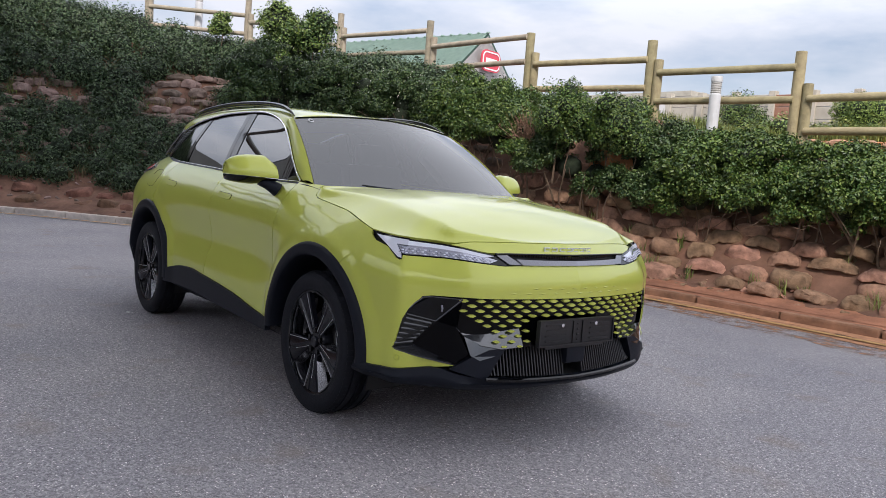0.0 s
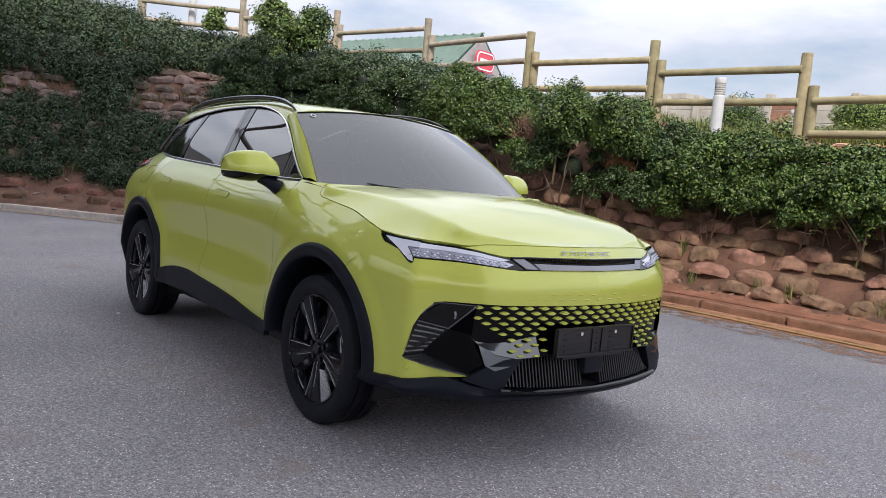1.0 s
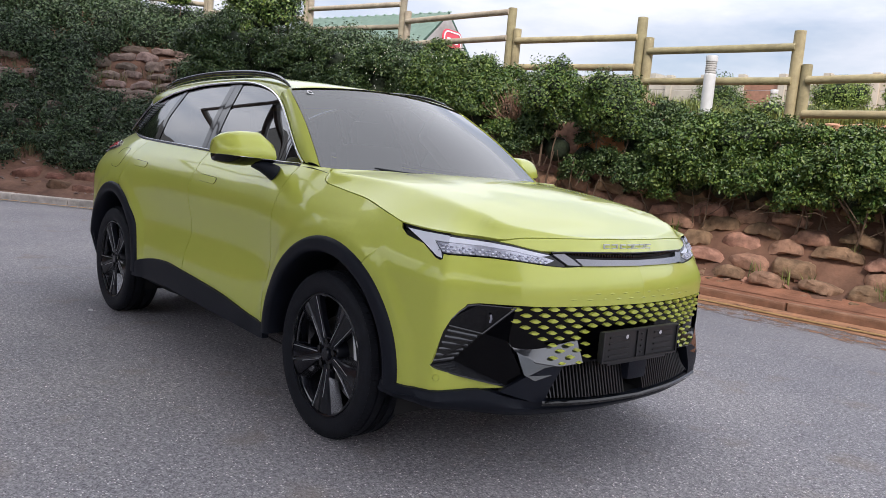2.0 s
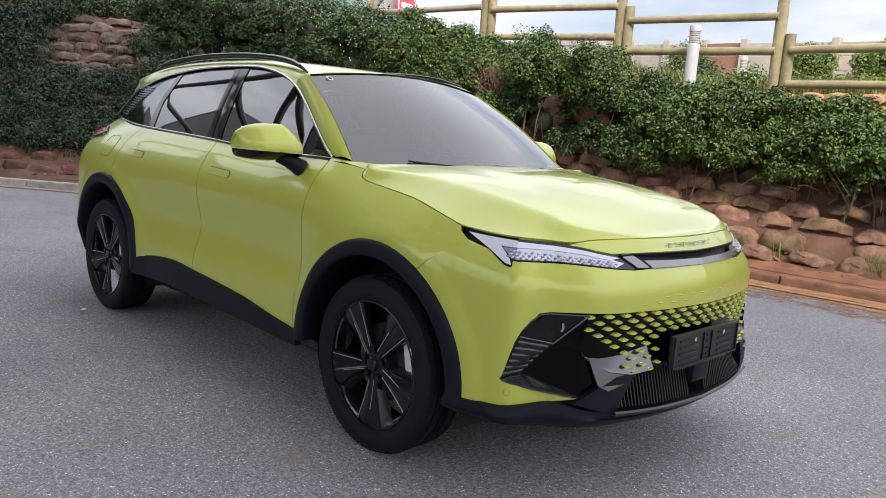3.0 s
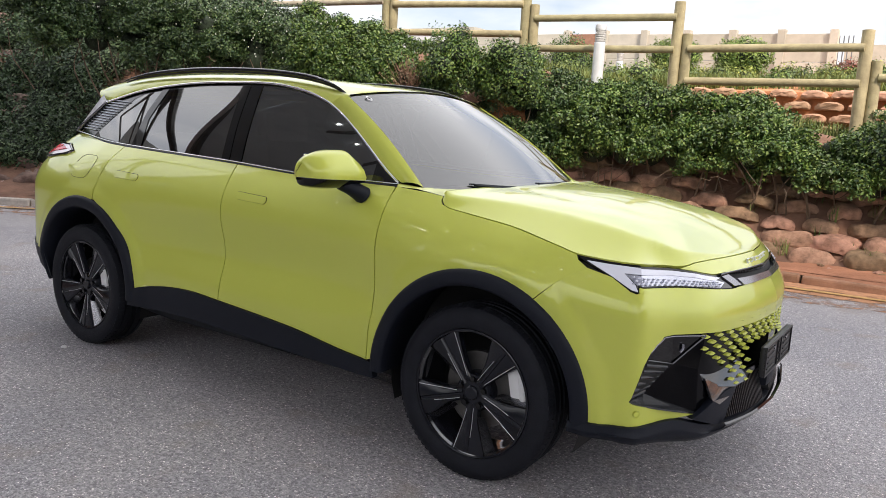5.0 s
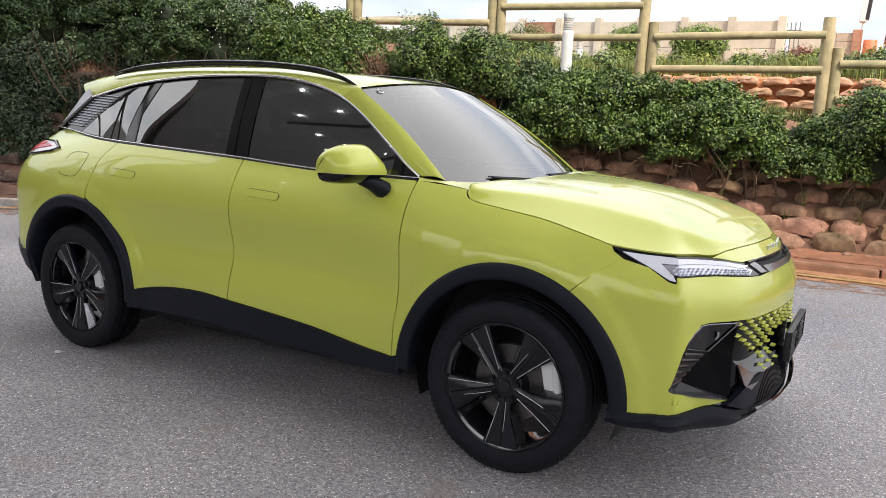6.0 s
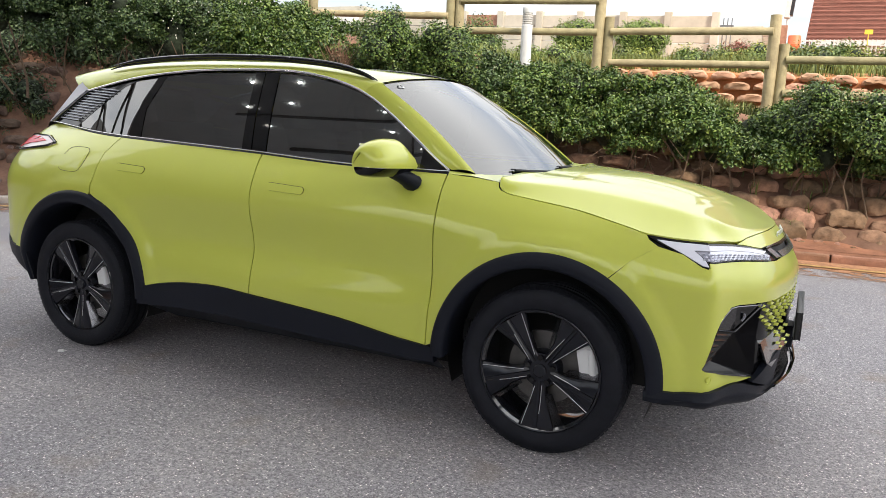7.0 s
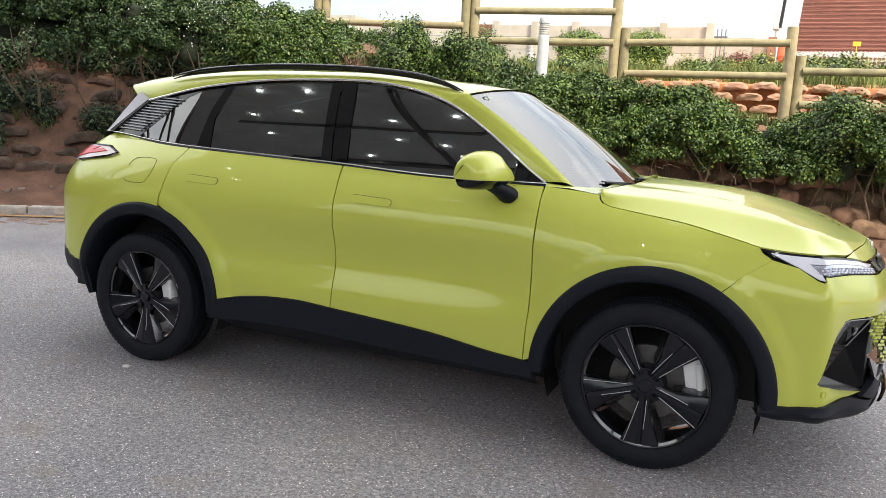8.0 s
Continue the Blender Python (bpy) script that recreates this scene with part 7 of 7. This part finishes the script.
# two clipped shrubs with flat tops and a loose border of low shrubs along the terrace
for x, z, wide in ((-2.82, 3.24, .42), (-1.36, 3.22, .44)):
    shrub = thing("bush", "clipped oval green bush with a flat top on the terrace", "bush", group="clipped bushes on the terrace")
    blobs = [(Vector((x + dx * wide, 13.8 + dy, z + dz)), r) for dx, dy, dz, r in ((-.75, 0, .04, .30), (-.3, .1, .07, .33), (.2, -.08, .06, .34), (.7, .05, .03, .31), (-.5, .05, -.2, .30), (.5, 0, -.22, .30), (0, 0, -.35, .30))]
    leaf_cloud("crown", blobs, M_CLIPPED, shrub, prng, size=.042, cover=1.35, shell=(.75, 1.05))
    core_mesh(blobs, shrub, M_CORE)
for k in range(22):
    x = -3.7 + .42 * k + prng.uniform(-.12, .12)
    if -1.0 < x < -.3:
        continue
    y = 13.3 + prng.uniform(-.25, .25)
    high = 3.02 if x < .8 else 3.10
    base = in_terrace(x, y)
    shrub = thing("shrub", "low loose yellow-green border shrub on the terrace", "shrub", group="border shrubs on the terrace")
    r = prng.uniform(.24, .32)
    blobs = [(Vector((x + prng.uniform(-.18, .18), y + prng.uniform(-.15, .15), base + .1 + (high - r - base - .1) * f + prng.uniform(-.08, .05))), r * prng.uniform(.75, 1.0)) for f in (0, .35, .6, .85, 1.0)]
    leaf_cloud("crown", blobs, (M_BORDER, M_GRASS, M_BORDER, M_LEAF_BRIGHT)[k % 4], shrub, prng, size=.05, cover=1.1, shell=(.5, 1.15))
    core_mesh(blobs, shrub, M_CORE)

# low weeds between the bushes
for k in range(64):
    x, y = prng.uniform(-4.0, 8.5), 8.75 + 4.5 * prng.random() ** 1.3
    r = prng.uniform(.16, .30)
    weed = thing("weed", "low green ground cover weed on the terrace", "weed", group="weeds on the terrace")
    c = Vector((x, y, in_terrace(x, y) + r * .3))
    blobs = [(c, r)] + [(c + Vector((prng.uniform(-1, 1), prng.uniform(-.6, .6), prng.uniform(-.4, .3))) * r * .8, r * prng.uniform(.5, .75)) for _ in range(3)]
    leaf_cloud("crown", blobs, M_LEAF_BRIGHT if k % 3 == 0 else M_WEED, weed, prng, size=.05, cover=1.1, shell=(.4, 1.15))
    core_mesh(blobs, weed, M_CORE)

# ---- far wall of cream panels, palisade, houses ----
wall = thing("panel_wall", "cream concrete panel wall with brick start", "wall")
for i in range(10):
    x = -13.1 + 1.38 * i
    y = 21.2 - .05 * i
    zt = 4.86 - .03 * i
    bm = bmesh.new()
    box(bm, (.22, .24, 2.3), Matrix.Translation((x, y, zt - 1.05)), bevel=.01)
    part("pier", bm, M_CREAM_WALL, wall, smooth=0)
    if i < 9:
        for k in range(5):
            bm = bmesh.new()
            box(bm, (1.24, .10, .385), Matrix.Translation((x + .69, y, zt - .22 - .40 * k)), bevel=.012)
            part("panel", bm, M_BRICK_WALL if i == 3 else M_CREAM_WALL, wall, smooth=0)

palisade = thing("palisade_fence", "grey steel palisade fence beyond the terrace", "fence")
for i in range(8):
    bm = bmesh.new()
    x = -1.15 + .12 * i
    box(bm, (.03, .02, 1.9), Matrix.Translation((x, 21.6, 3.68)))
    part("pale", bm, M_STEEL_GREY, palisade, smooth=0)
for z in (3.5, 4.40):
    bm = bmesh.new()
    box(bm, (1.0, .03, .05), Matrix.Translation((-.75, 21.63, z)))
    part("rail", bm, M_STEEL_GREY, palisade, smooth=0)


def slab(name, quad, mat, parent, label="", thick=.15):
    bm = bmesh.new()
    f = bm.faces.new([bm.verts.new(p) for p in quad])
    bmesh.ops.solidify(bm, geom=[f], thickness=thick)
    return part(name, bm, mat, parent, label, smooth=0)


# house with a large red tiled roof
red_house = thing("red_roof_house", "house with a big red tiled roof behind the terrace", "house")
bm = bmesh.new()
box(bm, (16, 6, 3.9), Matrix.Translation((10.5, 35, 3.1)))
part("wall", bm, M_WHITE_WALL, red_house, smooth=0)
eave = [(1.62, 30.3, 4.85), (20, 30.3, 4.85)]
ridge = [(1.95, 36, 11.2), (18, 36, 11.2)]
slab("roof", [eave[0], eave[1], ridge[1], ridge[0]], M_RED_ROOF, red_house)
slab("roof", [(1.62, 41.7, 4.85), eave[0], ridge[0]], M_RED_ROOF, red_house)
bm = bmesh.new()
for k in range(34):
    f = (k + .5) / 34
    a = Vector(eave[0]).lerp(Vector(ridge[0]), f)
    b = Vector(eave[1]).lerp(Vector(ridge[1]), f)
    box(bm, ((b - a).length, .03, .006), Matrix.Translation((a + b) / 2 + Vector((0, -.06, .04))) @ pose(0, 0, 0, 49, 0, 0))
part("tile_course", bm, M_RED_ROOF, red_house, smooth=0)["kind"] = "stuff"
bm = bmesh.new()
box(bm, (18, .12, .18), Matrix.Translation((10.9, 30.2, 4.73)))
part("gutter", bm, M_WHITE_WALL, red_house, "white gutter", smooth=0)

# cream wall end with a tan panel and a brick pier
end_wall = thing("garden_wall", "pale cream garden wall with a brick pier", "wall")
bm = bmesh.new()
box(bm, (1.55, .16, 4.4), Matrix.Translation((-.60, 28.1, 2.93)), bevel=.01)
part("wall_face", bm, M_CREAM_WALL, end_wall, smooth=0)
for k in range(6):
    bm = bmesh.new()
    box(bm, (.52, .10, .30), Matrix.Translation((.44, 28.05, 4.90 - .31 * k)), bevel=.012)
    part("panel", bm, M_TAN_PANEL, end_wall, "tan plank panel", smooth=0)
bm = bmesh.new()
box(bm, (.30, .30, 4.5), Matrix.Translation((.85, 28.05, 2.90)), bevel=.015)
part("pier", bm, M_BRICK_WALL, end_wall, "red-brown brick pier", smooth=0)

drum = thing("drum", "orange plastic drum beside the brick pier", "drum")
bm = bmesh.new()
lathe(bm, [(0, 0), (.20, 0), (.22, .04), (.22, .30), (.235, .33), (.22, .36), (.22, .62), (.20, .66), (0, .66)], 24)
bmesh.ops.transform(bm, matrix=Matrix.Translation((1.28, 27.95, 4.12)) @ Matrix.Rotation(radians(90), 4, "X"), verts=bm.verts)
part("drum_body", bm, M_ORANGE, drum, smooth=35)
bm = bmesh.new()
box(bm, (.50, .5, 3.2), Matrix.Translation((1.28, 27.95, 2.50)), bevel=.02)
part("plinth", bm, M_CREAM_WALL, drum, smooth=0)

picket = thing("picket_fence", "low white picket fence before the red roof", "fence")
bm = bmesh.new()
box(bm, (9.2, .14, 2.6), Matrix.Translation((6.1, 27.6, 2.85)))
part("fence_base", bm, M_CREAM_WALL, picket, smooth=0)
for z in (4.28, 4.56):
    bm = bmesh.new()
    box(bm, (9.2, .03, .05), Matrix.Translation((6.1, 27.6, z)))
    part("fence_rail", bm, M_WHITE_WALL, picket, smooth=0)
bm = bmesh.new()
box(bm, (.03, .02, .50), Matrix.Identity(4), bevel=.004)
pale = part("pale", bm, M_WHITE_WALL, picket, smooth=0)
pale.location = (1.53, 27.57, 4.36)
for k in range(1, 68):
    ob = new("pale", pale.data)
    ob.parent, ob.location = picket, (1.53 + .134 * k, 27.57, 4.36)
bm = bmesh.new()
box(bm, (.26, .02, .16), Matrix.Translation((3.65, 27.55, 4.86)))
box(bm, (.03, .02, .5), Matrix.Translation((3.65, 27.555, 4.65)))
part("sign_plate", bm, M_YELLOW_SIGN, picket, "small yellow sign plate", smooth=0)

board = thing("sign_post", "white pole with a narrow board seen edge on", "sign")
bm = bmesh.new()
rod(bm, (.92, 29.2, 1.0), (.92, 29.2, 7.4), .045, sides=12)
part("pole", bm, M_WHITE_WALL, board)
bm = bmesh.new()
box(bm, (.20, .5, 1.5), Matrix.Translation((.94, 29.2, 6.30)) @ pose(0, 0, 0, 0, 4, 0), bevel=.02)
part("board", bm, M_WHITE_WALL, board, smooth=0)
bm = bmesh.new()
box(bm, (.10, .52, 1.1), Matrix.Translation((1.065, 29.2, 6.20)) @ pose(0, 0, 0, 0, 4, 0), bevel=.01)
part("board_back", bm, M_PLATE, board, "black back of the board", smooth=0)

# shop with a green sheet roof, white gable and a red sign
shop = thing("green_roof_shop", "white gabled shop with a green sheet roof", "building")
ap = Vector((-46.3, 40, 13.45))
rd = Vector((-14.7, -3.6, 0)).normalized()
gd = Vector((.238, -.971, 0))
L, R_ = ap + gd * 4.0 + Vector((0, 0, -3.5)), ap - gd * 4.0 + Vector((0, 0, -3.5))
bm = bmesh.new()
vs = [bm.verts.new(p) for p in (ap, L, L - Vector((0, 0, 10.3)), R_ - Vector((0, 0, 10.3)), R_)]
f = bm.faces.new(vs)
bmesh.ops.solidify(bm, geom=[f], thickness=.3)
part("gable", bm, M_WHITE_WALL, shop, "white plaster gable", smooth=0)
far = rd * 17
slab("roof", [ap + Vector((0, 0, .25)), L + gd * .5 + Vector((0, 0, -.15)), L + gd * .5 + far + Vector((0, 0, -.15)), ap + far + Vector((0, 0, .25))], M_GREEN_ROOF, shop)
slab("roof", [ap + Vector((0, 0, .25)), R_ - gd * .5 + Vector((0, 0, -.15)), R_ - gd * .5 + far + Vector((0, 0, -.15)), ap + far + Vector((0, 0, .25))], M_GREEN_ROOF, shop)
for k in range(18):
    a = ap + far * (k / 17) + Vector((0, 0, .32))
    bm = bmesh.new()
    box(bm, (.25, .25, .10), Matrix.Translation(a - Vector((0, 0, .05))))
    part("ridge_cap", bm, M_GREEN_ROOF, shop, smooth=0)
slab("wall", [L, L + far, L + far - Vector((0, 0, 10.3)), L - Vector((0, 0, 10.3))], M_WHITE_WALL, shop, thick=.3)
out_v = -rd


def rounded_plate(w, h, r, hole=0.0):
    """Outline of a rounded plate, or of a ring of that width, in the sign's own plane."""
    def loop(w, h, r):
        pts = []
        for cx, cz, a0 in ((w / 2 - r, h / 2 - r, 0), (r - w / 2, h / 2 - r, 90), (r - w / 2, r - h / 2, 180), (w / 2 - r, r - h / 2, 270)):
            pts += [(cx + r * math.cos(radians(a0 + 15 * k)), cz + r * math.sin(radians(a0 + 15 * k))) for k in range(7)]
        return pts
    return loop(w, h, r), loop(w - 2 * hole, h - 2 * hole, max(.05, r - hole)) if hole else None


def sign_piece(name, w, h, r, depth, lift, mat, label, hole=0.0):
    """One flat piece of the gable sign, its back at lift metres off the gable."""
    outer, inner = rounded_plate(w, h, r, hole)
    at = lambda p, d: ap + Vector((0, 0, -2.15)) + gd * p[0] + Vector((0, 0, p[1])) + out_v * d
    bm = bmesh.new()
    front = [bm.verts.new(at(p, lift + depth)) for p in outer]
    back = [bm.verts.new(at(p, lift)) for p in outer]
    n = len(outer)
    for k in range(n):
        bm.faces.new((front[k], front[(k + 1) % n], back[(k + 1) % n], back[k]))
    if inner:
        rim = [bm.verts.new(at(p, lift + depth)) for p in inner]
        for k in range(n):
            bm.faces.new((front[k], front[(k + 1) % n], rim[(k + 1) % n], rim[k]))
    else:
        bm.faces.new(front)
    bmesh.ops.recalc_face_normals(bm, faces=bm.faces)
    return part(name, bm, mat, shop, label, smooth=0)


sign_piece("sign_panel", 2.7, 1.75, .62, .12, .42, M_RED_SIGN, "red rounded sign panel")
sign_piece("sign_border", 2.45, 1.50, .52, .04, .54, M_SIGN_WHITE, "white ring on the sign", .11)
sign_piece("sign_bar", 1.55, .42, .08, .04, .54, M_SIGN_WHITE, "white bar on the sign")

white_house = thing("white_house", "low white building with a flat parapet", "building")
bm = bmesh.new()
box(bm, (9, 6, 6.5), Matrix.Translation((-23, 33, 3.0)))
part("wall", bm, M_WHITE_WALL, white_house, smooth=0)
bm = bmesh.new()
box(bm, (9.2, 6.2, .25), Matrix.Translation((-23, 33, 6.3)))
part("parapet", bm, M_CREAM_WALL, white_house, smooth=0)
long_house = thing("white_house", "long white building beyond the panel wall", "building")
bm = bmesh.new()
box(bm, (11, 6, 2.8), Matrix.Translation((-9.5, 40, 4.6)))
part("wall", bm, M_WHITE_WALL, long_house, smooth=0)
bm = bmesh.new()
box(bm, (11.4, 6.4, .3), Matrix.Translation((-9.5, 40, 6.0)))
part("roof", bm, M_STEEL_GREY, long_house, "grey sheet roof", smooth=0)


# ---- wall blocks: rounded concrete planters set into the bank ----
def block_mesh(seed, mat):
    """A rounded block front: arched top, hollow underside, rough face."""
    rr = Vector((seed * 3.1, seed * 1.7, seed))
    rnd = random.Random(seed)
    bm = bmesh.new()
    n = 22
    half, tall, sag = .25 * rnd.uniform(.9, 1.05), .118 * rnd.uniform(.85, 1.2), .050 * rnd.uniform(.3, 1.4)
    loop = []
    for i in range(n):
        t = 2 * math.pi * i / n
        x, z = math.cos(t), math.sin(t)
        x = math.copysign(abs(x) ** .75, x) * half
        z = (abs(z) ** .8) * tall if z > 0 else -(abs(z) ** .6) * .075 + sag * (1 - (x / half) ** 2)
        loop.append((x, z))
    rings = []
    for f, y in ((1.0, .16), (1.0, -.03), (.985, -.065), (.94, -.092), (.80, -.112), (.5, -.125)):
        rings.append([bm.verts.new((x * f, y, z * f)) for x, z in loop])
    for p, q in zip(rings, rings[1:]):
        for k in range(n):
            bm.faces.new((p[k], p[(k + 1) % n], q[(k + 1) % n], q[k]))
    bm.faces.new(rings[-1])
    bm.faces.new(rings[0][::-1])
    for v in bm.verts:
        q = v.co.copy()
        v.co = q * (1 + .24 * noise.noise(q * 6 + rr)) + Vector((.016 * noise.noise(q * 26 + rr), .034 * noise.noise(q * 15 + rr), .022 * noise.noise(q * 20 + rr)))
    bmesh.ops.recalc_face_normals(bm, faces=bm.faces)
    me = bpy.data.meshes.new("block")
    bm.to_mesh(me)
    bm.free()
    me.materials.append(mat)
    me.shade_smooth()
    me.set_sharp_from_angle(angle=radians(45))
    return me


blocks = [block_mesh(k, M_STONE) for k in range(6)]
dark_blocks = [block_mesh(k + 50, M_STONE_DARK) for k in range(6)]


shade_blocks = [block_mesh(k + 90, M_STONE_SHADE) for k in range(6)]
earth_blocks = [block_mesh(k + 70, M_BANK_STONE) for k in range(6)]


def lay_blocks(parent, u_from, u_to, z_list, chance=1.0, pitch=.56, sink=(-.05, .03), stock=blocks):
    vs_ = np.linspace(0.02, .97, 80)
    for r, z in enumerate(z_list):
        u = u_from + (pitch / 2 if r % 2 else 0)
        while u < u_to:
            if prng.random() < chance:
                col = [bank(u, v) for v in vs_]
                v = float(np.interp(z, [p.z for p in col], vs_))
                p, q = bank(u, v), bank(u + .05, v)
                if v < .96:
                    ob = new("block", stock[int(prng.integers(6))])
                    ob.parent = parent
                    d = q - p
                    k = prng.uniform(*sink)
                    ob.matrix_local = pose(p.x + outward[int(np.interp(u, length, np.arange(NU)))][0] * k, p.y + outward[int(np.interp(u, length, np.arange(NU)))][1] * k, p.z - .02 + prng.uniform(-.03, .03), prng.uniform(-14, 14), prng.uniform(-9, 9), math.degrees(math.atan2(d.y, d.x)) + 180 + prng.uniform(-12, 12)) @ Matrix.Diagonal((prng.uniform(.72, 1.12), 1, prng.uniform(.85, 1.2), 1))
            u += pitch * prng.uniform(.93, 1.07)


block_wall = thing("block_wall", "dusty rounded concrete block wall set in the earth bank", "retaining wall", kind="structure")
lay_blocks(block_wall, u_of(7.5), u_of(-4.0), [.22, .38, .55, .72, .89, 1.06, 1.23], .93, .49, (-.02, .09))
block_wall_b = thing("block_wall", "dark weathered block wall, one stretch painted shade-dark, overgrown with creepers", "retaining wall", kind="structure")
# this stretch gets the blocks with the hedge's shade in their colour
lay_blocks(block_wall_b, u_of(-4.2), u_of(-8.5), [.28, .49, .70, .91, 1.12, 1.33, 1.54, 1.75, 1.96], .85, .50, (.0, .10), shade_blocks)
lay_blocks(block_wall_b, u_of(-8.6), u_of(-13.5), [.20, .36], .85, .50, (.03, .11), earth_blocks)
lay_blocks(block_wall_b, u_of(-8.6), u_of(-13.5), [1.25 + .19 * k for k in range(10)], .97, .42, stock=dark_blocks)

orange_wall = thing("orange_wall", "sunlit terracotta block wall below the terrace", "retaining wall", kind="structure")
oblocks = [block_mesh(k + 9, M_STONE_ORANGE) for k in range(4)]
for r in range(5):
    for i in range(22):
        x = -1.4 + .40 * i + (.2 if r % 2 else 0)
        z = 2.12 - .165 * r - max(0, x - 2) * .05
        ob = new("block", oblocks[int(prng.integers(4))])
        ob.parent = orange_wall
        ob.matrix_local = pose(x, 8.36 + .0 * r + prng.uniform(-.02, .02), z, 0, prng.uniform(-4, 4), prng.uniform(-8, 8)) @ Matrix.Diagonal((.72, .8, .68, 1))

# ---- small stones on the road ----
peb = thing("pebble", "small pale pebble on the tarmac", "pebble")
bm = bmesh.new()
bmesh.ops.create_icosphere(bm, subdivisions=2, radius=.016, matrix=Matrix.Translation((-1.36, -1.06, .006)) @ Matrix.Diagonal((1.3, 1, .55, 1)))
for v in bm.verts:
    v.co += Vector((1, 1, 1)) * .003 * noise.noise(v.co * 80)
part("stone", bm, M_SIGN_WHITE, peb)
v, f = [], []
for _ in range(2600):
    x, y = prng.uniform(-6, 5), prng.uniform(-4.5, 4.6)
    s = prng.uniform(.0015, .0045)
    b = len(v)
    v += [(x - s, y, .001), (x, y - s, .001), (x + s, y, .001), (x, y + s, .001), (x, y, .001 + s)]
    f += [(b, b + 1, b + 4), (b + 1, b + 2, b + 4), (b + 2, b + 3, b + 4), (b + 3, b, b + 4)]
grit = arrays("grit", v, f, M_KERB, None, smooth=0)
tagged(grit, "pale grit scattered over the tarmac", "grit", kind="stuff")

rubble = [block_mesh(k + 30, M_STONE) for k in range(3)]
dark_rubble = [block_mesh(k + 40, M_STONE_DARK) for k in range(3)]
for _ in range(440):
    near_part = _ < 240
    x = prng.uniform(-6, 7) if near_part else prng.uniform(-13.2, -5.5)
    p = bank(u_of(x), prng.uniform(.03, .20) if near_part else prng.uniform(.02, .26))
    ob = new("rubble", (rubble if near_part else dark_rubble)[int(prng.integers(3))])
    ob.parent = block_wall if near_part else block_wall_b
    k = prng.uniform(.06, .26)
    ob.matrix_local = pose(p.x, p.y, p.z - .01, prng.uniform(-60, 20), prng.uniform(-40, 40), prng.uniform(0, 360)) @ Matrix.Diagonal((k, k, k, 1))
